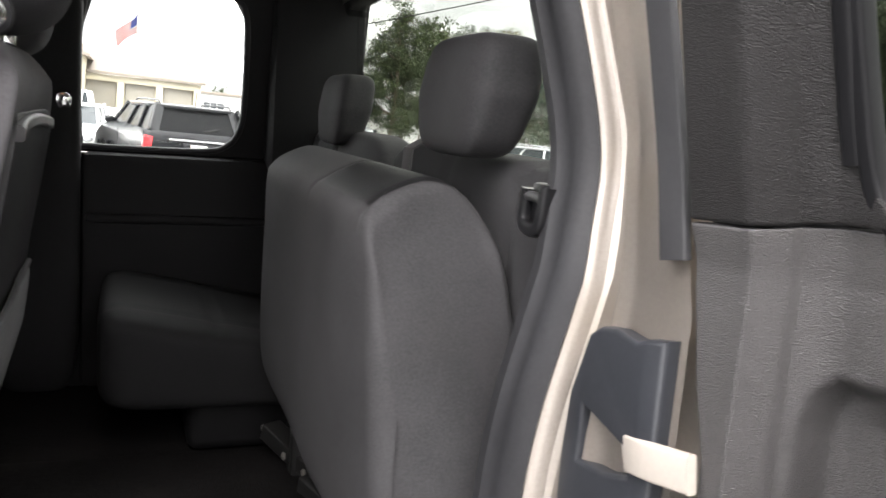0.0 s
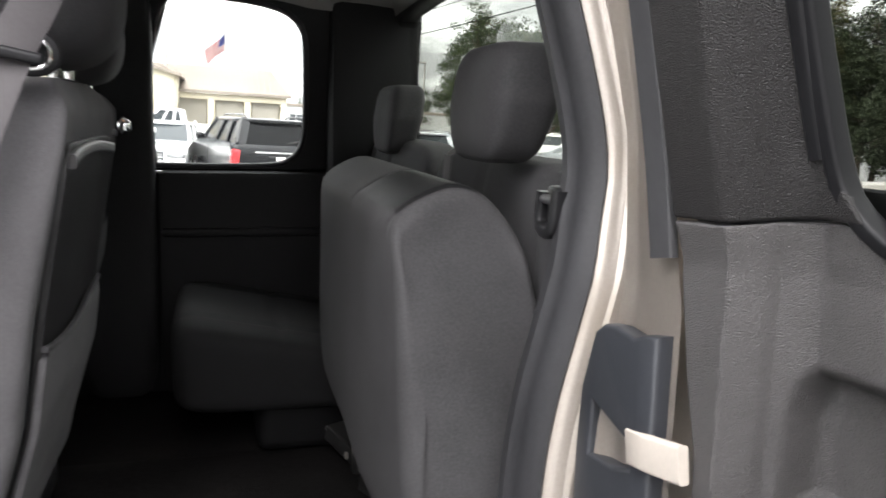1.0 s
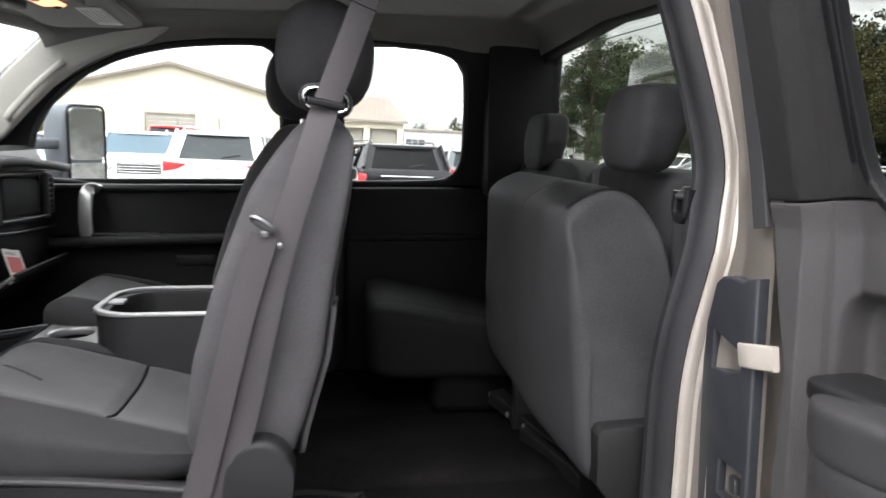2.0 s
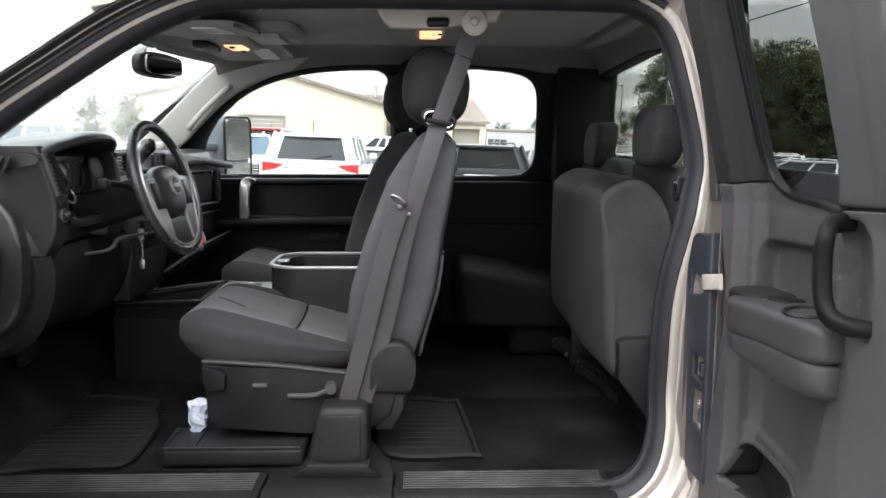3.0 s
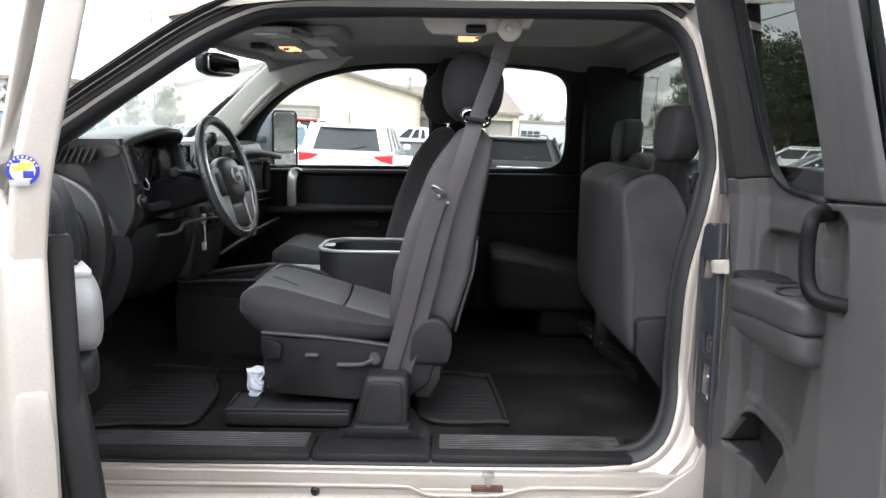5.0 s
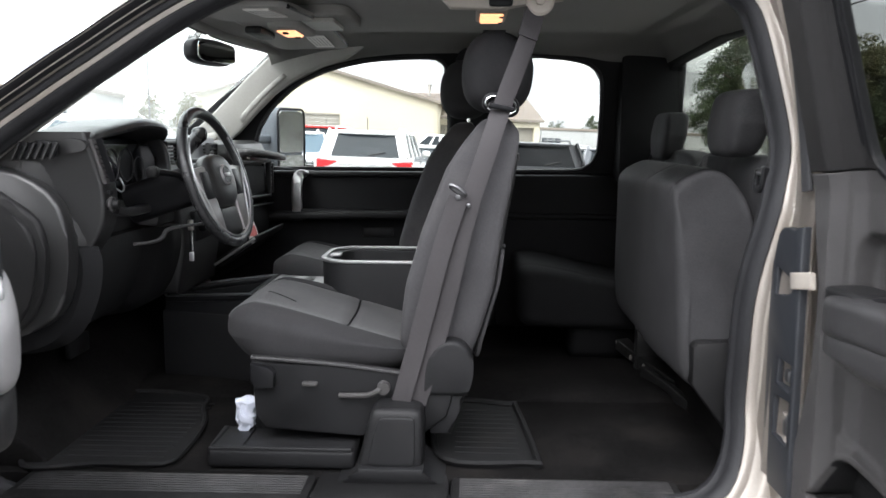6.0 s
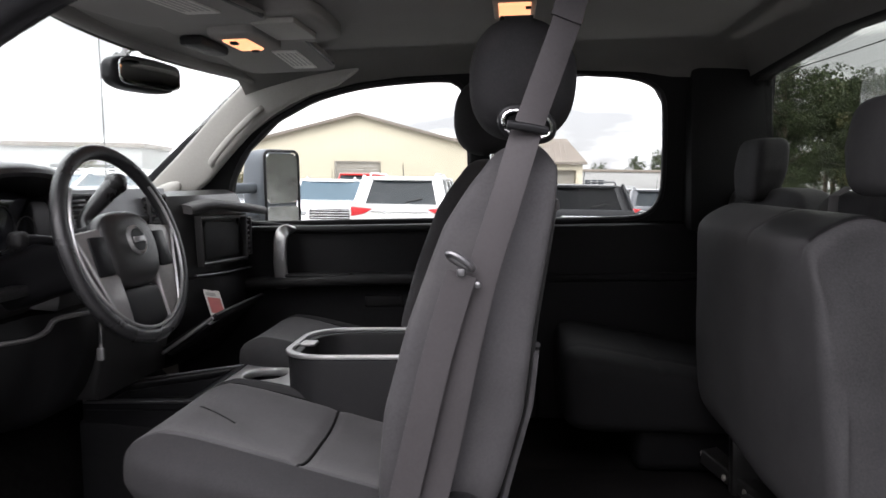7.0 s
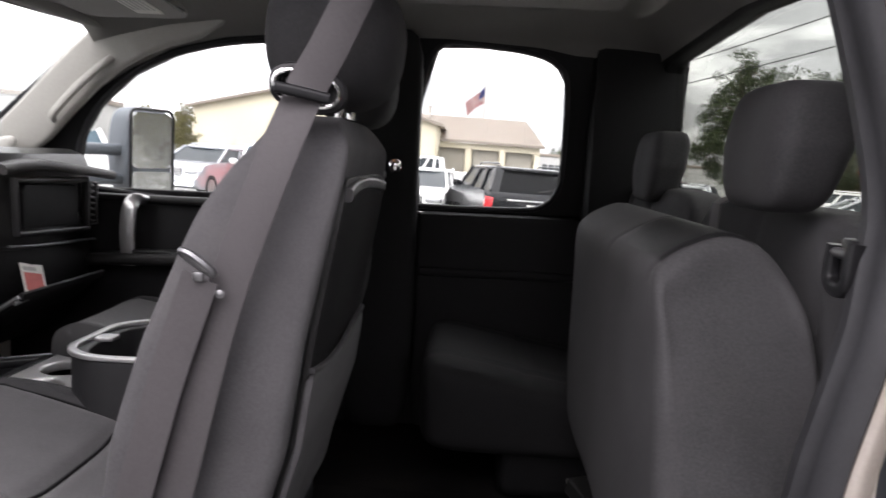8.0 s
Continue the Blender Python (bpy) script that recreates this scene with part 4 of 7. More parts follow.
plate("shut_face", [(0.55, 0.60), (0.80, 0.60), (0.80, 1.28), (0.76, 1.36), (0.66, 1.41), (0.55, 1.43)], [], 0.02, 0.005, lambda a, b, c: (a, 0.0 + c, b), PAINT_IN, rdoor, "silver painted door edge")
part("edge_seal", sweep([(u, 0.085 + door_lean(z), z) for u, z in ((0.452, 2.0), (0.460, 1.80), (0.470, 1.60), (0.49, 1.46), (0.53, 1.42))], oblong(0.095, 0.026, 0.008), up=(0, 1, 0.2)), BLACK_SEAL, rdoor, "black rubber along the door's window post")
latch = part("release_handle", plate_bm([(0.622, 1.158), (0.70, 1.158), (0.70, 1.315), (0.622, 1.315)], 0.014), PLASTIC_SMOOTH, rdoor, "black release handle in the door's edge")
part("handle_flap", rbox((0.634, -0.032, 1.182), (0.690, -0.022, 1.275), 0.004), PLASTIC_SMOOTH, latch)
part("latch_bolt", lathe([(0.008, 0), (0.010, -0.004), (0.006, -0.008), (0.001, -0.008)], (0.648, -0.024, 1.298), "y", 12), STEEL, latch)
bm = rbox((0.622, -0.020, 1.092), (0.672, -0.006, 1.134), 0.004)
rbox((0.610, -0.028, 1.106), (0.690, -0.014, 1.114), 0.003, bm=bm)
lathe([(0.007, 0), (0.008, -0.006), (0.001, -0.008)], (0.640, -0.018, 1.128), "y", 10, bm)
part("latch_plate", bm, STEEL, rdoor, "bare steel latch on the door's edge")

# ---- front door, swung open ----
fdoor = thing("front_door", "open pewter silver driver's door with charcoal trim", "truck door", m=pose(-1.30, 0.02, 0, 0, 0, -58))
plate("door_shell", [(0.0, 0.56), (1.05, 0.56), (1.07, 0.75), (1.07, 1.40), (1.05, 1.44), (0.0, 1.44)], [], 0.062, 0.012, lambda a, b, c: (a, 0.031 + c, b), PAINT_IN, fdoor, "pewter silver door shell")
bm = sweep(smooth_line([(1.045, 0.032, 1.36), (1.040, 0.050, 1.52), (1.025, 0.093, 1.70), (1.00, 0.13, 1.85), (0.93, 0.145, 1.92), (0.75, 0.145, 1.93), (0.52, 0.13, 1.86), (0.29, 0.10, 1.66), (0.10, 0.07, 1.47)], 70), oblong(0.05, 0.052, 0.010), up=(0, 1, 0))
part("window_frame", bm, PAINT_IN, fdoor, "pewter silver window frame")
fg = plate("door_glass", [(0.10, 1.42), (1.03, 1.42), (1.0, 1.66), (0.93, 1.85), (0.6, 1.86), (0.3, 1.66)], [], 0.005, 0.0005, lambda a, b, c: (a, 0.03 + (b - 1.42) * 0.27 + c, b), GLASS, fdoor, "clear door glass")
fg.visible_shadow = False
plate("door_trim", [(0.03, 0.64), (1.03, 0.64), (1.045, 1.20), (1.03, 1.43), (0.03, 1.45)], [], 0.04, 0.012, lambda a, b, c: (a, 0.082 + c, b), PLASTIC, fdoor, "charcoal door trim")
part("trim_edge", pillow((0.80, 0.05, 0.55), (1.05, 0.112, 1.23), 6, 10, lambda q, w: Vector((w.x, w.y + 0.10 * max(0, 1.2 - w.z), w.z))), PLASTIC, fdoor, "charcoal lower trim edge")
part("upper_pad", pillow((0.60, 0.065, 1.20), (1.03, 0.100, 1.495), 4, 12), TRIM_DARK, fdoor, "charcoal vinyl upper pad")
part("pull_pod", pillow((0.34, 0.07, 1.10), (0.80, 0.155, 1.500), 3.2, 14), TRIM_DARK, fdoor, "charcoal vinyl pull pod")
part("armrest", pillow((0.42, 0.07, 1.195), (0.94, 0.168, 1.340), 3.4, 14), SILVER_GREY, fdoor, "grey armrest")
part("armrest_base", pillow((0.45, 0.07, 1.12), (0.93, 0.158, 1.225), 3.4, 10), PLASTIC, fdoor)
part("switch_panel", rbox((0.62, 0.09, 1.327), (0.86, 0.15, 1.347), 0.006), SILVER, fdoor, "satin silver switch panel")
part("window_switch", rbox((0.66, 0.10, 1.345), (0.72, 0.135, 1.355), 0.004), PLASTIC_SMOOTH, fdoor)
part("window_switch", rbox((0.75, 0.10, 1.345), (0.81, 0.135, 1.355), 0.004), PLASTIC_SMOOTH, fdoor)
part("sticker", lathe([(0.022, 0.0), (0.022, 0.0012), (0.001, 0.0012)], (1.071, 0.036, 1.53), "x", 26), LABEL_BLUE, fdoor, "round blue sticker")
part("sticker_print", lathe([(0.0165, 0.0011), (0.0165, 0.0020), (0.001, 0.0020)], (1.071, 0.036, 1.53), "x", 24), LABEL_W, fdoor)
bm = rbox((1.0728, 0.022, 1.530), (1.0737, 0.046, 1.536), 0.002)
rbox((1.0728, 0.030, 1.536), (1.0737, 0.050, 1.541), 0.002, bm=bm)
part("sticker_print", bm, LABEL_YELLOW, fdoor)
bm = rbox((1.0728, 0.036, 1.519), (1.0736, 0.050, 1.529), 0.003)
rbox((1.0728, 0.024, 1.540), (1.0736, 0.034, 1.545), 0.002, bm=bm)
part("sticker_print", bm, LABEL_BLUE, fdoor)
part("sticker_print", rbox((1.0728, 0.018, 1.508), (1.0738, 0.044, 1.517), 0.003), LABEL_INK, fdoor)
for i in range(9):
    a = radians(20 + i * 17)
    part("sticker_print", rbox((1.0722, 0.036 + 0.0193 * math.cos(a) - 0.0014, 1.53 + 0.0193 * math.sin(a) - 0.0014), (1.0728, 0.036 + 0.0193 * math.cos(a) + 0.0014, 1.53 + 0.0193 * math.sin(a) + 0.0014), 0), LABEL_W, fdoor)
part("door_bolt", lathe([(0.013, 0.0), (0.013, 0.005), (0.009, 0.008), (0.006, 0.004), (0.001, 0.004)], (1.070, 0.031, 1.118), "x", 18), BLACK_STEEL, fdoor)
part("door_bolt", lathe([(0.013, 0.0), (0.013, 0.005), (0.009, 0.008), (0.006, 0.004), (0.001, 0.004)], (1.070, 0.031, 1.036), "x", 18), BLACK_STEEL, fdoor)
bm = prism([(0.001, 1.076), (0.004, 1.084), (0.050, 1.096), (0.050, 1.060), (0.006, 1.062), (0.001, 1.068)], "x", 1.062, 1.0735, 0.002)
part("door_latch", bm, BLACK_STEEL, fdoor, "black door latch")
part("latch_fork", sweep(smooth_line([(1.0745, 0.046, 1.089), (1.0745, 0.022, 1.083), (1.0745, 0.008, 1.074), (1.0745, 0.016, 1.066), (1.0745, 0.046, 1.065)], 18), circle(0.004, 8), up=(1, 0, 0)), STEEL, fdoor)
part("edge_step", pillow((1.03, 0.0, 0.72), (1.085, 0.058, 1.205), 7, 6), PAINT_IN, fdoor)


# ---- passenger door, closed ----
pdoor = thing("passenger_door", "closed passenger door with black trim and a silver pull handle", "truck door")
part("door_trim", rbox((-1.22, 1.745, 0.76), (-0.20, 1.83, 1.395), 0.02, 3), TRIM_DARK, pdoor, "black door trim")
part("waist_cap", sweep([(-1.20, 1.752, 1.392), (-0.7, 1.748, 1.390), (-0.20, 1.748, 1.390)], oblong(0.05, 0.024, 0.011), up=(0, 0, 1)), PLASTIC, pdoor)
bm = sweep(smooth_line([(-1.05, 1.70, 1.20), (-0.9, 1.695, 1.215), (-0.6, 1.695, 1.225), (-0.22, 1.70, 1.225)], 20), oblong(0.10, 0.035, 0.014), up=(0, 0, 1))
part("armrest", bm, PLASTIC, pdoor, "black padded armrest")
part("switch_panel", rbox((-0.80, 1.655, 1.236), (-0.58, 1.70, 1.248), 0.006), PLASTIC, pdoor)
bm = sweep(smooth_line([(-0.790, 1.745, 1.385), (-0.802, 1.70, 1.388), (-0.812, 1.675, 1.37), (-0.815, 1.665, 1.30), (-0.814, 1.668, 1.25), (-0.812, 1.672, 1.20)], 36), oblong(0.045, 0.018, 0.008), up=lambda t: (0.1, 1, 0.3 - 0.6 * t))
part("pull_handle", bm, SILVER, pdoor, "satin silver pull handle")
part("door_pocket", rbox((-0.55, 1.735, 1.125), (-0.42, 1.75, 1.165), 0.008), PLASTIC, pdoor)


# ---- seats ----
from mathutils.bvhtree import BVHTree


def back_rear(z, v):
    """How far back a front seat's rear face lies, by height and by place across it (-1..1)."""
    xc = float(np.interp(z, (1.04, 1.18, 1.32, 1.47, 1.56), (-0.158, -0.130, -0.100, -0.057, -0.020)))
    h = float(np.interp(z, (0.96, 1.04, 1.18, 1.32, 1.47, 1.56, 1.60), (0.095, 0.108, 0.120, 0.108, 0.092, 0.074, 0.060)))
    return xc + h - 0.032 * (1 - min(1.0, abs(v)) ** 6)


def seat(name, label, yc, dx, near):
    """A front bucket seat; near: the side of its valance and controls (-1 towards the open doors)."""
    s = thing(name, label, "car seat", "front seats")

    def cushion_warp(q, w):
        x, z = w.x, w.z
        v = (w.y - yc) / 0.28
        if q.z > -0.2:
            drop = max(0.0, x + 0.66) * 0.29
            z -= drop * (q.z + 0.2) / 1.2
            mid = max(0.0, 1 - (abs(v) / 0.66) ** 4)
            z -= 0.022 * mid * max(0, q.z)
            for at, wide in ((-0.425, 0.012),):
                z -= 0.012 * math.exp(-((x - at) / wide) ** 2) * mid * max(0.0, q.z)
            z -= 0.012 * math.exp(-((abs(v) - 0.636) / 0.028) ** 2) * max(0.0, q.z)
        x += 0.07 * max(0.0, -q.z) * max(0.0, -q.x)
        side = 1 if w.y > yc else -1
        y = yc + side * 0.178 if q.z > 0.2 and abs(abs(w.y - yc) - 0.178) < 0.0045 else w.y
        return Vector((x + dx, y, z))

    bm = pillow((-0.742, yc - 0.285, 0.945), (-0.16, yc + 0.285, 1.138), 3.8, 72, cushion_warp)
    for f in bm.faces:
        c = f.calc_center_median()
        if abs(c.y - yc) < 0.177 and c.z + 0.29 * max(0.0, c.x - dx + 0.66) > 1.075:
            f.material_index = 1
    skin = BVHTree.FromBMesh(bm)

    def seam(pts, r, name="seam"):
        """A cord laid over the cushion along a plan line."""
        line = []
        for p in smooth_line([(x + dx, y, 0) for x, y in pts], 26):
            hit = skin.ray_cast(Vector((p.x, p.y, 1.4)), Vector((0, 0, -1)))[0]
            line.append(hit + Vector((0, 0, r * 0.3)))
        return name, sweep(line, circle(r, 6), up=(0, 0, 1))

    cords = [seam([(-0.425, yc - 0.172), (-0.425, yc + 0.172)], 0.0032), seam([(-0.69, yc - 0.179), (-0.30, yc - 0.179)], 0.0022), seam([(-0.69, yc + 0.179), (-0.30, yc + 0.179)], 0.0022)]
    if near < 0:
        cords.append(seam([(-0.665, yc + 0.012), (-0.62, yc - 0.012), (-0.578, yc - 0.038)], 0.0016, "fabric_tear"))
    part("cushion", bm, [FABRIC, FABRIC_IN], s, "charcoal cloth cushion with a lighter insert")
    for nm, cord in cords:
        part(nm, cord, FABRIC_DARK, s, "dark worn tear in the cloth" if nm == "fabric_tear" else "")

    def back_warp(q, w):
        z = w.z
        xc = float(np.interp(z, (1.04, 1.18, 1.32, 1.47, 1.56), (-0.158, -0.130, -0.100, -0.057, -0.020)))
        h = float(np.interp(z, (0.96, 1.04, 1.18, 1.32, 1.47, 1.56, 1.60), (0.095, 0.108, 0.120, 0.108, 0.092, 0.074, 0.060)))
        hw = 0.275 - 0.05 * max(0.0, (z - 1.25) / 0.35) ** 1.5
        x = xc + q.x * h
        if q.x < 0:
            x -= 0.028 * abs(q.y) ** 3 - 0.020 * (1 - abs(q.y) ** 2)
        else:
            x -= q.x * 0.036 * (1 - abs(q.y) ** 6)
        groove = math.exp(-((abs(q.y) - 0.66) / 0.03) ** 2)
        x += 0.006 * groove * (1 if q.x < 0 else 0)
        return Vector((x + dx, yc + q.y * hw, z))

    bm = pillow((-1, -1, 0.96), (1, 1, 1.60), 7.0, 34, back_warp)
    for f in bm.faces:
        c = f.calc_center_median()
        if abs(c.y - yc) < 0.17 and c.x - dx < -0.155 + (c.z - 1.03) * 0.255 - 0.02:
            f.material_index = 1
    part("backrest", bm, [FABRIC_BACK, FABRIC_IN], s, "grey cloth backrest")
    # the back panel with its map pocket
    bm = pillow((-0.006, yc - 0.225, 0.99), (0.006, yc + 0.225, 1.520), 12, 18, lambda q, w: Vector((w.x + dx - 0.002 + back_rear(w.z, (w.y - yc) / 0.262), w.y, w.z)))
    part("back_panel", bm, PLASTIC, s, "charcoal seat back panel")
    # Paler strip: light on the panel's top edge, put into the colour.
    part("panel_lit_edge", sweep(smooth_line([(dx + 0.006 + back_rear(1.508, v / 0.262), yc + v, 1.508 - 0.010 * (v / 0.2) ** 2) for v in (-0.19, -0.1, 0.0, 0.1, 0.19)], 16), oblong(0.018, 0.012, 0.005), up=(1, 0, 0)), ARM_PLASTIC, s)

    def pocket_x(z, v):
        edge = back_rear(z, 1.0) - 0.015
        return edge + (back_rear(z, v) - edge) * 0.35 + 0.006 * max(0.0, (z - 1.12) / 0.16) * (1 - v * v)

    bm = pillow((-0.006, yc - 0.236, 0.985), (0.006, yc + 0.236, 1.285), 10, 18, lambda q, w: Vector((w.x + dx + pocket_x(w.z - 0.03 * max(0.0, q.z) * (1 - ((w.y - yc) / 0.236) ** 2), (w.y - yc) / 0.262), w.y, w.z - 0.03 * max(0.0, q.z) * (1 - ((w.y - yc) / 0.236) ** 2))))
    part("map_pocket", bm, FABRIC_BACK, s, "grey cloth map pocket")
    part("pocket_hem", sweep(smooth_line([(dx + 0.001 + pocket_x(1.282 - 0.03 * (1 - (v / 0.236) ** 2), v / 0.262), yc + v, 1.282 - 0.03 * (1 - (v / 0.236) ** 2)) for v in (-0.228, -0.15, -0.08, 0.0, 0.08, 0.15, 0.228)], 24), circle(0.0045, 8), up=(0, 0, 1)), FABRIC, s)
    part("release_knob", pillow((dx + 0.026, yc + 0.236, 1.520), (dx + 0.048, yc + 0.262, 1.546), 2.4, 8), CHROME, s, "small bright release knob")
    bm = pillow((-0.078, yc - 0.138, 1.612), (0.112, yc + 0.138, 1.828), 3.4, 18, lambda q, w: Vector((w.x + dx - 0.045 + (w.z - 1.7) * 0.05 + (0.02 * q.z * q.z if q.x < 0 else -0.05 * max(0.0, q.z) ** 2 - 0.012 * max(0.0, -q.z) ** 2), w.y - 0.012 * q.y * max(0, q.z) - 0.012 * q.y * max(0, -q.z), w.z)))
    part("headrest", bm, FABRIC, s, "charcoal cloth headrest")
    for sy in (-0.055, 0.055):
        part("headrest_post", lathe([(0.007, 1.55), (0.007, 1.63)], (dx - 0.015, yc + sy, 0), "z", 12), CHROME, s, "chrome headrest post")
    e = near
    y0 = yc + e * 0.285

    def side(a, b):
        return sorted((y0 + e * a, y0 + e * b))

    a, b = side(-0.02, 0.022)
    part("valance", prism([(x + dx, z) for x, z in ((-0.635, 1.0), (-0.628, 0.86), (-0.60, 0.822), (-0.37, 0.81), (-0.20, 0.82), (-0.15, 0.86), (-0.13, 0.93), (-0.18, 0.955), (-0.25, 0.968), (-0.40, 0.985))], "y", a, b, 0.008), SEAT_PLASTIC, s, "charcoal plastic seat valance")
    a, b = side(0.018, 0.030)
    # Lip in paler plastic than the valance, to paint its top highlight.
    part("valance_lip", sweep(smooth_line([(-0.635 + dx, y0 + e * 0.012, 1.004), (-0.55 + dx, y0 + e * 0.015, 1.0), (-0.40 + dx, y0 + e * 0.015, 0.988), (-0.18 + dx, y0 + e * 0.015, 0.960)], 20), oblong(0.010, 0.022, 0.004), up=(0, 1, 0)), ARM_PLASTIC, s)
    part("recliner_cover", prism([(p.x + dx, p.z) for p in smooth_line([(-0.205, 0, 0.918), (-0.201, 0, 0.985), (-0.186, 0, 1.030), (-0.156, 0, 1.054), (-0.122, 0, 1.054), (-0.096, 0, 1.034), (-0.084, 0, 0.995), (-0.089, 0, 0.950), (-0.101, 0, 0.918)], 26)], "y", *side(-0.03, 0.035), 0.012, 3), SEAT_PLASTIC, s, "charcoal recliner cover")
    part("lower_cover", prism([(x + dx, z) for x, z in ((-0.198, 0.914), (-0.104, 0.914), (-0.118, 0.87), (-0.140, 0.812), (-0.192, 0.812))], "y", *side(-0.04, 0.012), 0.01), SEAT_PLASTIC, s)
    part("lumbar_lever", prism([(x + dx, z) for x, z in ((-0.632, 0.995), (-0.585, 0.985), (-0.572, 0.972), (-0.575, 0.935), (-0.62, 0.93), (-0.632, 0.95))], "y", *side(0.015, 0.045), 0.007), PLASTIC_SMOOTH, s)
    part("power_switch", rbox((-0.508 + dx, side(0.015, 0.034)[0], 0.936), (-0.468 + dx, side(0.015, 0.034)[1], 0.948), 0.005), PLASTIC_DOOR, s, "grey power switch")
    bm = sweep(smooth_line([(-0.415 + dx, y0 + e * 0.033, 0.916), (-0.35 + dx, y0 + e * 0.036, 0.918), (-0.325 + dx, y0 + e * 0.036, 0.926), (-0.31 + dx, y0 + e * 0.034, 0.935)], 14), oblong(0.012, 0.014, 0.005), up=(0, 1, 0))
    lathe([(0.016, -0.01), (0.017, 0.01), (0.012, 0.014), (0.001, 0.014)], (-0.305 + dx, y0 + e * 0.03, 0.936), "y", 16, bm)
    part("recline_lever", bm, PLASTIC_DOOR, s, "grey recline lever")
    part("seat_track", rbox((-0.735 + dx, yc - 0.365, 0.742), (-0.37 + dx, yc - 0.20, 0.792), 0.012, 3), SEAT_PLASTIC, s, "black seat track cover")
    part("track_lip", sweep([(-0.727 + dx, yc - 0.22, 0.791), (-0.727 + dx, yc - 0.357, 0.791), (-0.38 + dx, yc - 0.357, 0.791)], oblong(0.014, 0.012, 0.004), up=(0, 0, 1)), SEAT_PLASTIC, s)
    part("track_rib", rbox((-0.655 + dx, yc - 0.350, 0.790), (-0.648 + dx, yc - 0.22, 0.796), 0.002), SEAT_PLASTIC, s)
    part("seat_track", rbox((-0.72 + dx, yc + 0.21, 0.742), (-0.18 + dx, yc + 0.27, 0.80), 0.018, 3), PLASTIC_SMOOTH, s, "black seat track cover")
    part("track_bridge", rbox((-0.705 + dx, yc - 0.22, 0.75), (-0.60 + dx, yc + 0.25, 0.825), 0.016, 3), PLASTIC_SMOOTH, s)
    part("seat_frame", rbox((-0.60 + dx, yc - 0.20, 0.80), (-0.18 + dx, yc + 0.20, 0.97), 0.01), BLACK_STEEL, s)
    return s


seat("driver_seat", "charcoal cloth driver's bucket seat with a power switch", 0.565, 0.0, -1)
seat("passenger_seat", "charcoal cloth passenger bucket seat with a headrest", 1.425, -0.09, 1)

# ---- rear bench: the near cushion is folded up, the far one is down ----
bench = thing("rear_bench_seat", "charcoal cloth rear bench with one cushion folded up", "car seat")


def raised_cushion():
    """The cushion folded up: rounded over its top, its outer side leaning in, a dark insert across its top."""
    side_line = smooth_line([(0.436, 0, 0.99), (0.426, 0, 1.12), (0.427, 0, 1.30), (0.428, 0, 1.405), (0.440, 0, 1.434), (0.470, 0, 1.458), (0.515, 0, 1.474), (0.560, 0, 1.452), (0.592, 0, 1.39), (0.605, 0, 1.30), (0.608, 0, 1.15), (0.59, 0, 1.0), (0.54, 0, 0.94), (0.47, 0, 0.945)], 84, True)
    mid = Vector((0.52, 0, 1.20))
    bm = bmesh.new()
    edge, lip, rear = 0.030, 0.392, 0.684
    near = [0.0, 0.02, 0.06, 0.12, 0.2, 0.3, 0.45, 0.6, 0.8, 0.94, 0.98]
    inner = [0.0, 0.02, 0.06, 0.15, 0.3, 0.5, 0.7, 0.85, 0.94, 0.98]
    outer = [0.0, 0.015, 0.04, 0.1, 0.2, 0.3, 0.4, 0.5, 0.6, 0.7, 0.8, 0.86, 0.91, 0.95, 0.975, 0.99, 1.0]
    rings, dark = [], []
    for zone, ks in ((0, near), (1, inner), (2, outer)):
        for k in ks:
            row = []
            for p in side_line:
                lo = float(np.interp(p.z, (0.9, 1.118, 1.283, 1.383, 1.435, 1.48), (0.245, 0.250, 0.290, 0.325, 0.362, 0.372)))
                y = (lo + (lip - lo) * k, lip + (rear - lip) * k, rear + (1.150 - rear) * k)[zone]
                d = max(0.0, min(y - lo, 1.150 - y))
                inset = edge - math.sqrt(max(0.0, edge ** 2 - max(0.0, edge - d) ** 2))
                v = p - mid
                f = 1 - inset / max(v.length, 0.05)
                x, z = mid.x + v.x * f, mid.z + v.z * f
                if p.z > 1.40:
                    z -= 0.004 * sum(math.exp(-((y - at) / 0.005) ** 2) for at in (lip, rear))
                if p.x < 0.45:
                    t = (y - lo) / (1.15 - lo)
                    x -= 0.010 * math.sin(math.pi * t) + 0.006 * math.sin(9 * t + 5 * p.z) * t * (1 - t) * 3
                row.append(bm.verts.new((x - 0.018 * min(1.0, max(-0.1, (0.60 - x) / 0.15)), y, z)))
            rings.append(row)
            dark.append(zone == 1)
    m = len(side_line)
    top = [p.z > 1.428 for p in side_line]
    for i, (a, b) in enumerate(zip(rings, rings[1:])):
        for j in range(m):
            f = bm.faces.new((a[j], a[(j + 1) % m], b[(j + 1) % m], b[j]))
            if dark[i] and top[j] and top[(j + 1) % m]:
                f.material_index = 1
    bm.faces.new(rings[0])
    bm.faces.new(rings[-1][::-1])
    return bm


part("folded_cushion", raised_cushion(), [FABRIC_REAR, VINYL_DARK], bench, "charcoal cushion folded up with a dark insert")
part("hinge_cover", prism([(0.436, 0.965), (0.436, 1.055), (0.446, 1.066), (0.56, 1.074), (0.58, 0.86), (0.53, 0.84)], "y", 0.215, 0.275, 0.008), PLASTIC, bench, "charcoal plastic hinge cover")


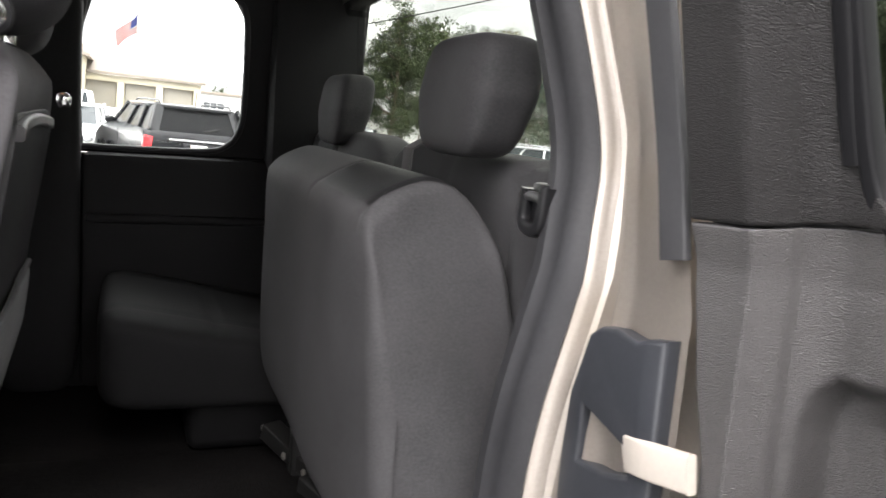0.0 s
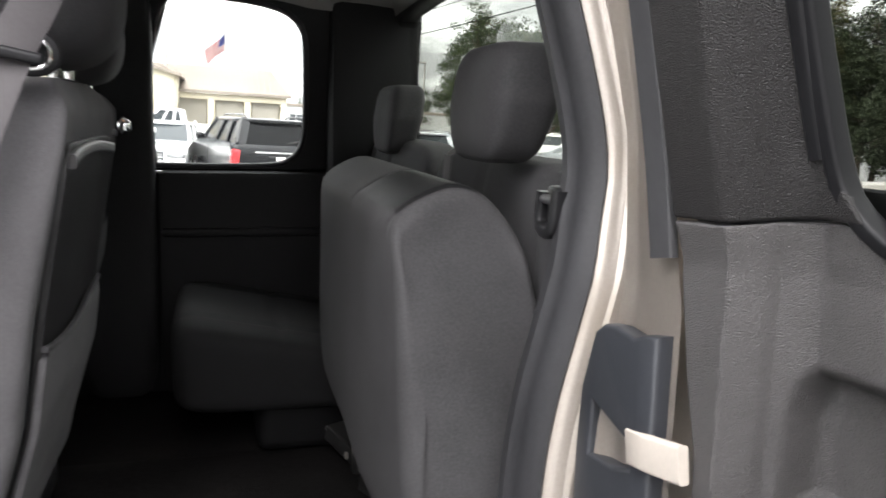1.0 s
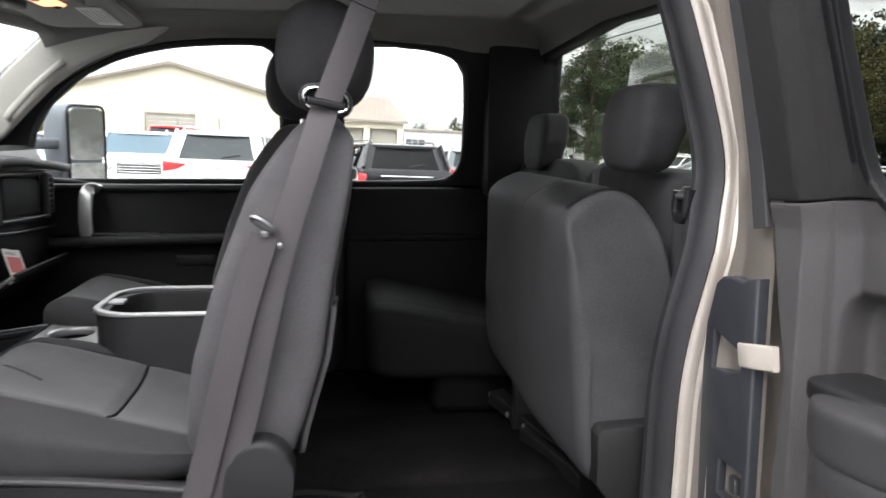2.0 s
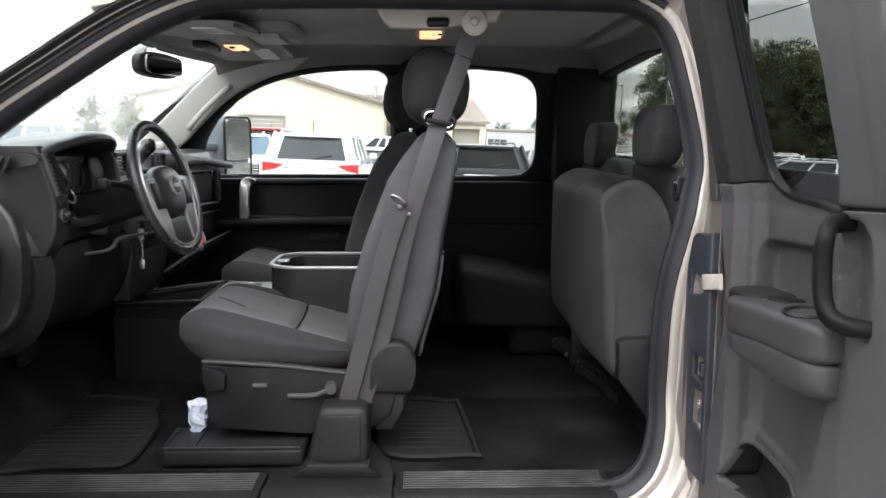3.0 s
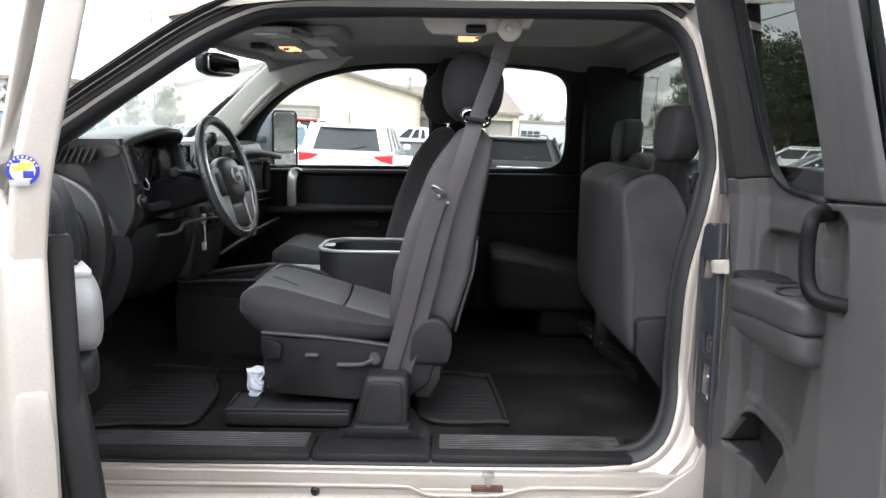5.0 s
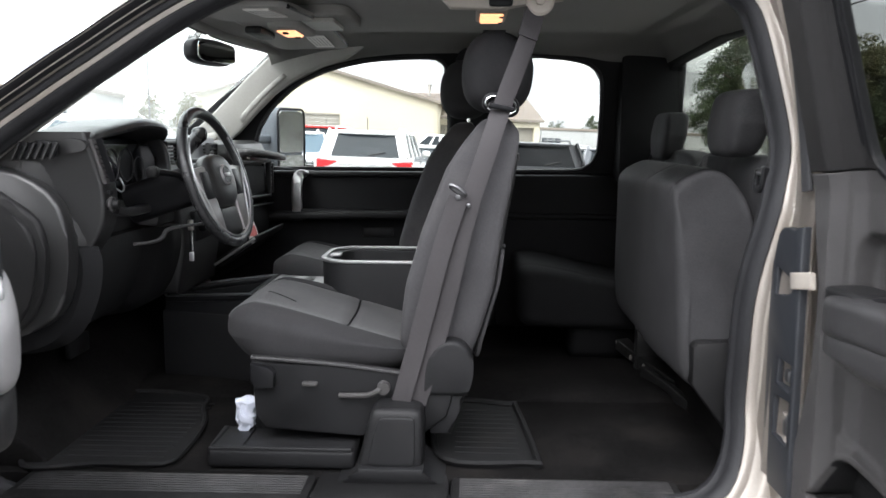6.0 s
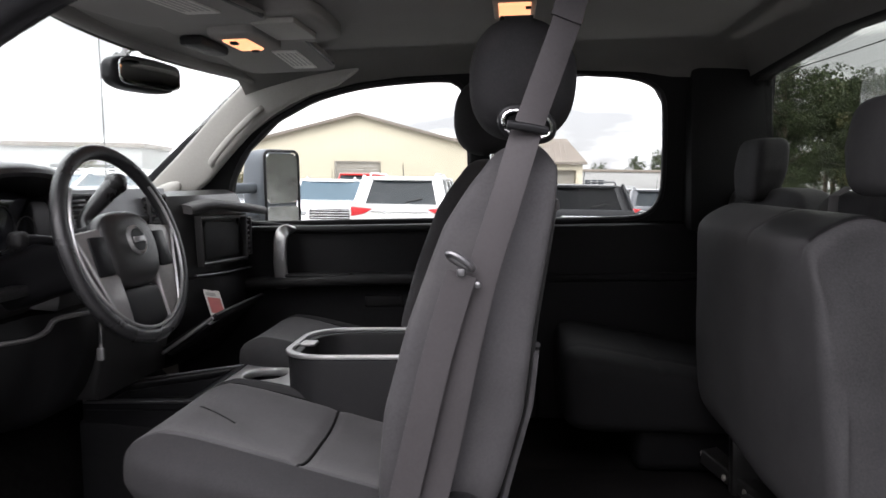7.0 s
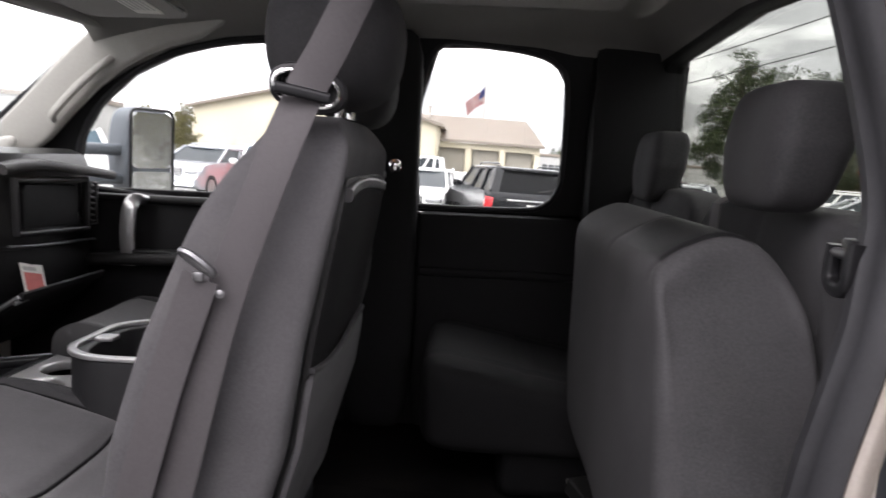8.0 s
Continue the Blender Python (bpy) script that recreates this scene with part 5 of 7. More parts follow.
def back_bench(q, w):
    g = sum(math.exp(-((w.y - at) / 0.008) ** 2) for at in (0.37, 0.62, 1.02, 1.38, 1.60))
    return Vector((w.x + 0.05 * (w.z - 1.2) + 0.008 * g * max(0.0, -q.x), w.y, w.z - 0.012 * g * max(0, q.z)))


part("backrest", pillow((0.60, 0.245, 0.90), (0.715, 0.985, 1.505), 6, 30, back_bench), FABRIC_REAR, bench, "charcoal cloth rear backrest")
part("backrest", pillow((0.60, 0.995, 0.90), (0.715, 1.745, 1.505), 6, 30, back_bench), FABRIC_REAR, bench, "charcoal cloth rear backrest")
for yc, x0, x1, z0 in ((0.485, 0.545, 0.650, 1.500), (1.385, 0.588, 0.678, 1.468)):
    part("headrest", pillow((x0, yc - 0.127, z0), (x1, yc + 0.127, z0 + 0.172), 5.2, 20, lambda q, w, yc=yc: Vector((w.x + 0.012 * q.z - 0.010 * q.x * max(0, -q.z), w.y - 0.015 * q.y * max(0, q.z) - 0.025 * q.y * max(0, -q.z), w.z))), FABRIC_REAR, bench, "charcoal cloth rear headrest")
part("belt_strap", sweep([(0.628, 0.765, 1.512), (0.598, 0.765, 1.495), (0.592, 0.765, 1.40), (0.59, 0.765, 1.2)], oblong(0.045, 0.003, 0.001), up=(-1, 0, 0.3)), WEB, bench, "grey rear belt strap")


def far_cushion(q, w):
    z = w.z - 0.20 * max(0.0, w.x - 0.085) * (q.z + 1) / 2
    z -= 0.006 * max(0.0, q.z) * (math.exp(-((w.x - 0.33) / 0.008) ** 2) + math.exp(-((abs(q.y) - 0.62) / 0.03) ** 2))
    return Vector((w.x, w.y, z))


# Same cloth as the bench; the deep cab's shade is put into its colour.
part("cushion", pillow((0.075, 1.165, 0.86), (0.60, 1.735, 1.100), 7.0, 30, far_cushion), FABRIC_DARK, bench, "charcoal cloth cushion folded down, its colour darkened for shade")
# Coloured black to stand for the shade under the cushion.
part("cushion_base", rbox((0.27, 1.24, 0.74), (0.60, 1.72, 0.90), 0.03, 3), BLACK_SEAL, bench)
bm = sweep(smooth_line([(0.445, 1.15, 0.825), (0.49, 1.06, 0.80), (0.55, 0.92, 0.775), (0.60, 0.82, 0.755)], 14), oblong(0.05, 0.04, 0.006), up=(0, 0, 1))
part("hinge_bracket", bm, BLACK_STEEL, bench, "black steel seat bracket")
bm = sweep(smooth_line([(0.48, 0.95, 0.78), (0.54, 0.80, 0.76), (0.57, 0.70, 0.745)], 10), oblong(0.022, 0.045, 0.006), up=(0, 0, 1))
part("hinge_bracket", bm, BLACK_STEEL, bench)
for p in ((0.440, 1.150, 0.828), (0.470, 1.055, 0.80), (0.500, 0.985, 0.79)):
    part("bracket_bolt", lathe([(0.006, 0), (0.009, 0.003), (0.007, 0.008), (0.001, 0.009)], (p[0] - 0.015, p[1], p[2]), "x", 12, m=None), STEEL, bench)
part("seat_leg", rbox((0.47, 1.02, 0.742), (0.60, 1.06, 0.95), 0.008), BLACK_STEEL, bench)

# ---- driver's seat belt ----
belt = thing("seat_belt", "grey driver's seat belt hanging from the roof rail", "seat belt")
part("belt_base", pillow((-0.355, 0.150, 0.742), (-0.202, 0.285, 0.908), 7.0, 16, lambda q, w: Vector((w.x + (0.040 * (q.z + 1) / 2 - 0.012) * max(0.0, -q.x), w.y + 0.018 * max(0.0, -q.y) * (q.z + 1) / 2, w.z))), SEAT_PLASTIC, belt, "charcoal plastic belt pillar base")
part("base_face", pillow((-0.338, 0.146, 0.775), (-0.222, 0.156, 0.892), 9.0, 10, lambda q, w: Vector((w.x + 0.030 * (q.z + 1) / 2 * max(0.0, -q.x), w.y + 0.014 * (w.z - 0.742) / 0.166, w.z))), SEAT_PLASTIC, belt)
part("base_foot", prism([(-0.405, 0.738), (-0.375, 0.748), (-0.355, 0.775), (-0.20, 0.775), (-0.185, 0.748), (-0.15, 0.738)], "y", 0.135, 0.30, 0.008), SEAT_PLASTIC, belt)
web = oblong(0.047, 0.0024, 0.001, 2)
part("shoulder_web", sweep(smooth_line([(0.066, 0.40, 1.875), (0.045, 0.378, 1.80), (0.0, 0.338, 1.68), (-0.018, 0.306, 1.632), (-0.022, 0.300, 1.620)], 20), web, up=(-0.15, 1, 0.25)), WEB, belt, "grey belt webbing")
part("web_sleeve", sweep([(0.064, 0.396, 1.872), (0.040, 0.372, 1.79)], oblong(0.052, 0.006, 0.002), up=(-0.15, 1, 0.25)), WEB, belt)
part("shoulder_web", sweep(smooth_line([(-0.024, 0.308, 1.618), (-0.055, 0.272, 1.52), (-0.105, 0.258, 1.36), (-0.165, 0.252, 1.10), (-0.222, 0.246, 0.90)], 40), web, up=(0.1, 1, 0.1)), WEB, belt, "grey belt webbing")
part("lap_web", sweep(smooth_line([(-0.124, 0.250, 1.405), (-0.163, 0.247, 1.28), (-0.214, 0.243, 1.08), (-0.262, 0.238, 0.90)], 30), oblong(0.047, 0.0024, 0.001, 2), up=(0.25, 1, 0.1)), WEB, belt, "grey lap webbing")
bm = sweep(smooth_line([(-0.142, 0.240, 1.436), (-0.128, 0.236, 1.431), (-0.111, 0.238, 1.418), (-0.108, 0.243, 1.411), (-0.122, 0.247, 1.417), (-0.140, 0.247, 1.429)], 30, True), circle(0.0050, 8), True)
rbox((-0.140, 0.240, 1.418), (-0.112, 0.246, 1.430), 0.002, bm=bm, m=Matrix.Translation((-0.126, 0.243, 1.424)) @ pose(0, 0, 0, 0, 28, 0) @ Matrix.Translation((0.126, -0.243, -1.424)))
part("latch_tongue", bm, STEEL_DARK, belt, "steel latch tongue")
part("tongue_grip", rbox((-0.131, 0.241, 1.401), (-0.118, 0.248, 1.413), 0.004), STEEL_DARK, belt, "grey steel tongue end")
part("web_button", lathe([(0.005, 0), (0.005, -0.003), (0.001, -0.005)], (-0.100, 0.246, 1.388), "y", 12), STEEL_DARK, belt)


def oval(cx, cy, cz, a, b, tip):
    """An upright oval ring, its long way tipped down towards the rear."""
    out = []
    for i in range(36):
        t = 2 * math.pi * i / 36
        u, v = a * math.copysign(abs(math.cos(t)) ** 0.8, math.cos(t)), b * math.copysign(abs(math.sin(t)) ** 0.8, math.sin(t))
        out.append((cx + u, cy + 0.25 * u, cz + v - tip * u))
    return out


part("guide_ring", sweep(oval(-0.024, 0.318, 1.625, 0.036, 0.019, 0.16), circle(0.0032, 8), True, up=(0, 1, 0)), CHROME, belt, "bright oval belt guide")
part("guide_housing", sweep(oval(-0.024, 0.332, 1.626, 0.038, 0.021, 0.16), circle(0.008, 8), True, up=(0, 1, 0)), PLASTIC_SMOOTH, belt)
part("guide_mouth", prism([(p[0], p[2]) for p in oval(-0.024, 0, 1.625, 0.032, 0.016, 0.16)], "y", 0.330, 0.345, 0), PLASTIC_SMOOTH, belt)
part("guide_bar", sweep([(-0.054, 0.290, 1.624), (-0.024, 0.294, 1.619), (0.006, 0.302, 1.613)], oblong(0.013, 0.012, 0.005), up=(0, 1, 0)), PLASTIC_SMOOTH, belt, "black bar of the belt guide")
anchor = lathe([(0.034, 0.0), (0.036, -0.006), (0.030, -0.012), (0.012, -0.014), (0.010, -0.022), (0.001, -0.024)], (0.070, 0.392, 1.880), "y", 26)
part("anchor_cover", anchor, BEIGE, belt, "cream anchor cover")

# ---- roof fittings ----
rail = thing("roof_rail_trim", "beige plastic trim on the roof rail over the belt anchor", "trim", kind="structure")
part("rail_panel", prism([(-0.19, 1.925), (0.15, 1.925), (0.13, 1.885), (0.02, 1.872), (-0.02, 1.862), (-0.15, 1.866), (-0.17, 1.885)], "y", 0.40, 0.44, 0.008), BEIGE, rail)
part("coat_hook", rbox((-0.055, 0.385, 1.868), (0.005, 0.41, 1.892), 0.008), PLASTIC_SMOOTH, rail, "black coat hook")
dome = thing("dome_lamp", "lit amber dome lamp in the headliner", "lamp")
part("lamp_bezel", rbox((-0.085, 0.755, 1.905), (0.008, 0.955, 1.93), 0.006), BEIGE, dome)
part("lamp_lens", rbox((-0.072, 0.775, 1.898), (-0.004, 0.935, 1.912), 0.004), LAMP, dome, "glowing amber lens")
for y in (0.79, 0.915):
    part("lamp_button", rbox((-0.016, y - 0.008, 1.894), (-0.004, y + 0.008, 1.900), 0.002), PLASTIC_SMOOTH, dome)
over = thing("overhead_console", "grey overhead console with a lit map lamp", "overhead console")
part("console_shell", pillow((-0.82, 0.76, 1.896), (-0.46, 1.12, 1.94), 6, 18, lambda q, w: Vector((w.x, w.y, w.z - 0.04 * max(0, -0.5 - w.x)))), LINER, over)
part("lamp_frame", pillow((-0.72, 0.82, 1.870), (-0.605, 1.06, 1.90), 7, 10), LINER, over)
part("map_lens", rbox((-0.698, 0.875, 1.864), (-0.640, 1.010, 1.880), 0.006, 3), LAMP, over, "glowing amber lens")
part("console_panel", rbox((-0.600, 0.78, 1.882), (-0.505, 0.98, 1.896), 0.003), TRIM_LIGHT, over, "light grey blank panel")
part("lamp_button", rbox((-0.681, 0.877, 1.859), (-0.663, 0.897, 1.868), 0.003), PLASTIC_SMOOTH, over)
part("lamp_button", rbox((-0.667, 0.992, 1.859), (-0.649, 1.012, 1.868), 0.003), PLASTIC_SMOOTH, over)
part("console_groove", rbox((-0.80, 0.88, 1.862), (-0.745, 1.06, 1.885), 0.008), PLASTIC, over, "dark sunglasses bin edge")
for e, yc, lab in ((-1, 0.60, 0.50), (1, 1.26, 1.270)):
    v = thing("sun_visor", "grey sun visor with a white warning label", "sun visor", "sun visors")
    tilt = lambda y, e=e: -0.06 * max(-0.1, e * (y - 1.0))
    part("visor_pad", pillow((-0.83, yc - 0.24, 1.898), (-0.55, yc + 0.20, 1.920), 6, 16, lambda q, w: Vector((w.x, w.y, w.z + tilt(w.y) - 0.03 * max(0, -0.70 - w.x)))), LINER, v)
    part("visor_edge", sweep([(-0.556, yc - 0.20, 1.905 + tilt(yc - 0.20)), (-0.556, yc + 0.12, 1.905 + tilt(yc + 0.12))], circle(0.006, 8)), PLASTIC, v, "dark hinge rod of the visor")
    bm = rbox((-0.668, lab - 0.11, 1.8945), (-0.602, lab + 0.11, 1.8995), 0.001, 1)
    for i in range(5):
        rbox((-0.660 + 0.012 * i, lab - 0.09, 1.8937), (-0.655 + 0.012 * i, lab + 0.07, 1.8950), 0, bm=bm)
    for k, f in enumerate(bm.faces):
        f.material_index = 1 if f.calc_center_median().z < 1.8944 else 0
    for q in bm.verts:
        q.co.z += tilt(q.co.y)
    part("visor_label", bm, [LABEL_W, LABEL_INK], v, "white warning label", smooth=0)
rv = thing("rearview_mirror", "black rear-view mirror hanging from the windscreen", "mirror", m=pose(-0.935, 0.995, 1.815, 0, 0, -14))
part("mirror_shell", pillow((-0.055, -0.112, -0.042), (0.012, 0.130, 0.042), 3.2, 14), PLASTIC_SMOOTH, rv, "black mirror shell")
part("mirror_glass", pillow((0.006, -0.102, -0.033), (0.014, 0.120, 0.033), 5, 10), MIRROR_DIM, rv, "dimming mirror glass")
part("mirror_stem", sweep([(-0.04, 0, 0.02), (-0.075, 0, 0.045), (-0.085, 0.0, 0.05)], circle(0.012, 10)), PLASTIC_SMOOTH, rv)
part("mirror_wire", sweep(smooth_line([(-0.07, 0.01, 0.05), (-0.045, 0.012, 0.075), (0.0, 0.01, 0.085)], 12), oblong(0.02, 0.014, 0.005), up=(0, 1, 0)), PLASTIC_SMOOTH, rv)


# ---- dashboard ----
dash = thing("dashboard", "charcoal dashboard with vents and a hooded instrument panel", "dashboard")


def dash_shift(y):
    """The passenger half stands further into the cab than the driver's; the end is rounded off and the cluster lies in a well."""
    t = max(0.0, min(1.0, (y - 1.20) / 0.22))
    well = max(0.0, min(1.0, (y - 0.33) / 0.03, (0.75 - y) / 0.03))
    return 0.085 * t * t * (3 - 2 * t) - 0.10 * max(0.0, 1 - (y - 0.235) / 0.07) ** 2 - 0.055 * well


def dash_body(profile, y0, y1, n, name, mat, label="", shift=dash_shift):
    bm = bmesh.new()
    line = smooth_line([(x, 0, z) for x, z in profile], 46, True)
    rings = []
    for i in range(n + 1):
        y = y0 + (y1 - y0) * i / n
        e = min(1.0, min(y - y0, y1 - y) / 0.03 + 0.55)
        rings.append([bm.verts.new((-1.3 + (p.x + 1.3) * (0.93 + 0.07 * e) + shift(y), y, 1.3 + (p.z - 1.3) * (0.93 + 0.07 * e))) for p in line])
    for a, b in zip(rings, rings[1:]):
        for j in range(46):
            bm.faces.new((a[j], a[(j + 1) % 46], b[(j + 1) % 46], b[j]))
    bm.faces.new(rings[0])
    bm.faces.new(rings[-1][::-1])
    return part(name, bm, mat, dash, label)


dash_body([(-1.60, 1.42), (-1.40, 1.500), (-1.15, 1.528), (-1.06, 1.520), (-1.035, 1.47), (-1.045, 1.38), (-1.03, 1.31), (-1.06, 1.24), (-1.15, 1.20), (-1.40, 1.12), (-1.60, 1.10)], 0.235, 1.735, 50, "dash_body", DASH_MAT, "charcoal grained dashboard body")
dash_body([(-1.55, 1.30), (-1.10, 1.29), (-1.02, 1.26), (-1.03, 1.14), (-1.10, 1.03), (-1.25, 0.99), (-1.50, 1.0)], 0.27, 1.70, 40, "knee_bolster", TRIM_DARK, "charcoal knee bolster")
# the arched end towards the open door
for r0, y0, y1, mat in ((0.0, 0.195, 0.245, DASH_MAT), (0.045, 0.175, 0.20, PLASTIC), (0.065, 0.165, 0.19, PLASTIC)):
    line = smooth_line([(-1.50, 0, 1.44 - r0), (-1.25, 0, 1.475 - r0), (-1.12 - r0, 0, 1.44 - r0), (-1.055 - r0, 0, 1.36 - r0 * 0.5), (-1.05 - r0, 0, 1.22), (-1.10 - r0, 0, 1.10), (-1.30, 0, 1.04), (-1.50, 0, 1.05)], 40, True)
    part("dash_end", prism([(p.x, p.z) for p in line], "y", y0, y1, 0.012, 3), mat, dash)
# instrument hood: a thick brow over the cluster, running out of the corner by the door
brow = smooth_line([(-1.014, 0.246, 1.538), (-1.000, 0.30, 1.560), (-0.985, 0.35, 1.573), (-0.967, 0.50, 1.592), (-0.974, 0.65, 1.587), (-1.002, 0.745, 1.565), (-1.040, 0.772, 1.535), (-1.075, 0.778, 1.50)], 48)
bm = bmesh.new()
rings = []
for p in brow:
    rings.append([bm.verts.new(v) for v in ((-1.30, p.y, p.z - 0.05), (-1.14, p.y, p.z - 0.002), (p.x - 0.035, p.y, p.z + 0.002), (p.x - 0.012, p.y, p.z - 0.002), (p.x - 0.002, p.y, p.z - 0.010), (p.x, p.y, p.z - 0.018), (p.x - 0.006, p.y, p.z - 0.026), (p.x - 0.020, p.y, p.z - 0.029), (-1.10, p.y, p.z - 0.042), (-1.30, p.y, p.z - 0.08))])
for a, b in zip(rings, rings[1:]):
    for j in range(10):
        bm.faces.new((a[j], a[(j + 1) % 10], b[(j + 1) % 10], b[j]))
bm.faces.new(rings[0])
bm.faces.new(rings[-1][::-1])
part("instrument_hood", bm, DASH_MAT, dash, "charcoal hood over the instruments")
# the upright corner that carries the side vent and the lamp switch
bm = bmesh.new()
rings = []
for p in smooth_line([(-1.020, 0.250, 1.556), (-1.013, 0.252, 1.535), (-0.996, 0.277, 1.433), (-0.994, 0.284, 1.38), (-1.006, 0.288, 1.32), (-1.05, 0.294, 1.25), (-1.12, 0.30, 1.19)], 26):
    ring = [(-1.17, min(0.234, p.y))]
    for cx, cy, a in ((p.x - 0.012, p.y + 0.012, -90), (p.x - 0.010, p.y + 0.075, 0)):
        r = 0.012 if a else 0.010
        ring += [(cx + r * math.cos(radians(a + 18 * i)), cy + r * math.sin(radians(a + 18 * i))) for i in range(6)]
    ring.append((-1.16, p.y + 0.085))
    rings.append([bm.verts.new((x, y, p.z)) for x, y in ring])
for a, b in zip(rings, rings[1:]):
    for j in range(len(a)):
        bm.faces.new((a[j], b[j], b[(j + 1) % len(a)], a[(j + 1) % len(a)]))
bm.faces.new(rings[0])
bm.faces.new(rings[-1][::-1])
part("dash_corner", bm, DASH_MAT, dash, "charcoal dash corner with the side vent")
part("instrument_panel", pillow((-1.13, 0.345, 1.365), (-1.070, 0.735, 1.54), 6, 10), SCREEN, dash, "dark instrument cluster")
for yc, zc, r in ((0.415, 1.45, 0.036), (0.50, 1.465, 0.046), (0.60, 1.465, 0.046), (0.685, 1.45, 0.036)):
    part("gauge_ring", sweep([(-1.0685, yc + r * math.cos(2 * math.pi * i / 28), zc + r * math.sin(2 * math.pi * i / 28)) for i in range(28)], circle(0.0015, 6), True, up=(1, 0, 0)), PLASTIC_DOOR, dash, "grey gauge ring")
part("cluster_bezel", sweep(smooth_line([(-1.055, 0.752, 1.540), (-1.022, 0.742, 1.50), (-1.012, 0.735, 1.44), (-1.008, 0.715, 1.385), (-1.004, 0.66, 1.358), (-0.998, 0.53, 1.348), (-0.996, 0.40, 1.350), (-1.0, 0.34, 1.362)], 44), oblong(0.022, 0.040, 0.008), up=(1, 0, 0)), DASH_MAT, dash, "charcoal edge round the instruments")
part("cluster_lip", sweep(smooth_line([(-1.00, 0.372, 1.412), (-0.995, 0.392, 1.404), (-0.997, 0.410, 1.416), (-1.01, 0.418, 1.438)], 20), circle(0.0022, 8)), SILVER, dash, "thin silver instrument trim")


def vent(y0, y1, z0, z1, x, slats, upright=False):
    """A louvred air outlet facing into the cab."""
    v = part("air_vent", sweep([(x, y0, z0), (x, y0, z1), (x, y1, z1), (x, y1, z0)], oblong(0.012, 0.014, 0.004, 2), True, up=(1, 0, 0)), ARM_PLASTIC, dash, "grey louvred air vent")
    part("vent_well", rbox((x - 0.03, y0, z0), (x - 0.022, y1, z1), 0.002), PLASTIC_SMOOTH, v)
    for i in range(slats):
        t = (i + 0.5) / slats
        z = z0 + (z1 - z0) * t
        bm = rbox((x - 0.018, y0, z - 0.003), (x + 0.002, y1, z + 0.003), 0.002, 1)
        part("slat", bm, ARM_PLASTIC, v)
    return v


# the narrow side vent leans with its corner
top, low = Vector((-1.011, 0.284, 1.538)), Vector((-0.992, 0.310, 1.432))
side = part("air_vent", sweep([top + Vector((0, -0.020, 0)), top + Vector((0, 0.020, 0)), low + Vector((0, 0.022, 0)), low + Vector((0, -0.020, 0))], oblong(0.009, 0.012, 0.004, 2), True, up=(1, 0, 0)), PLASTIC_DOOR, dash, "grey louvred side vent")
part("vent_well", sweep([top, low], oblong(0.003, 0.040, 0.001, 1), up=(1, 0, 0)), PLASTIC_SMOOTH, side)
for i in range(9):
    c = top.lerp(low, (i + 0.6) / 9.2) + Vector((0.003, 0, 0))
    part("slat", sweep([c + Vector((0, -0.018, 0.002)), c + Vector((0, 0.018, -0.002))], oblong(0.009, 0.0035, 0.001, 1), up=(1, 0, 0.4)), PLASTIC_DOOR, side)
part("vent_wheel", sweep([top + Vector((0.004, 0.034, -0.02)), low + Vector((0.004, 0.036, 0.035))], oblong(0.006, 0.004, 0.001, 1), up=(1, 0, 0)), PLASTIC_SMOOTH, dash)
part("pod_button", rbox((-0.994, 0.302, 1.400), (-0.986, 0.326, 1.414), 0.003), PLASTIC_SMOOTH, dash)
vent(0.762, 0.846, 1.462, 1.526, -1.016, 6)
vent(1.155, 1.248, 1.445, 1.518, -1.016, 6)
vent(1.655, 1.70, 1.315, 1.435, -0.925, 7)
# demister on the top end of the dash
v = part("demister_vent", prism([(-1.185, 1.487), (-1.075, 1.497), (-1.07, 1.532), (-1.12, 1.536), (-1.17, 1.515)], "y", 0.222, 0.232, 0.002), PLASTIC_SMOOTH, dash, "slatted demister vent")
for i in range(6):
    x = -1.165 + 0.018 * i
    part("slat", sweep([(x - 0.012, 0.218, 1.492), (x + 0.008, 0.218, 1.530)], oblong(0.006, 0.01, 0.002, 2), up=(0, 1, 0)), DASH_MAT, v)
part("lamp_knob", lathe([(0.017, -0.02), (0.017, 0.006), (0.012, 0.010), (0.011, 0.022), (0.001, 0.024)], (-0.990, 0.312, 1.378), "x", 18), PLASTIC, dash, "round lamp switch")
part("knob_rim", lathe([(0.020, 0.0), (0.020, 0.004), (0.017, 0.005)], (-0.988, 0.312, 1.378), "x", 18), PLASTIC_DOOR, dash)
bm = sweep(smooth_line([(-0.985, 0.43, 1.262), (-0.960, 0.50, 1.260), (-0.952, 0.545, 1.268), (-0.945, 0.565, 1.286), (-0.90, 0.60, 1.294), (-0.86, 0.64, 1.296)], 34), oblong(0.008, 0.012, 0.003), up=(1, 0, 0))
part("knee_trim", bm, PLASTIC_DOOR, dash, "grey knee panel edge")
# centre stack
part("stack_face", prism([(-1.12, 1.548), (-1.040, 1.538), (-1.018, 1.41), (-1.010, 1.33), (-1.12, 1.33)], "y", 0.752, 1.315, 0.014, 3), STACK_GREY, dash, "satin grey face round the radio")
part("stack_base", prism([(-1.12, 1.328), (-1.020, 1.328), (-1.005, 1.20), (-1.03, 1.04), (-1.12, 1.04)], "y", 0.86, 1.24, 0.014, 3), DASH_MAT, dash, "charcoal lower centre panel")
part("radio", rbox((-1.04, 0.955, 1.35), (-1.000, 1.195, 1.425), 0.006), PLASTIC_SMOOTH, dash, "black radio")
part("display_slot", rbox((-1.04, 0.96, 1.452), (-1.016, 1.19, 1.470), 0.004), PLASTIC_SMOOTH, dash, "black display slot")
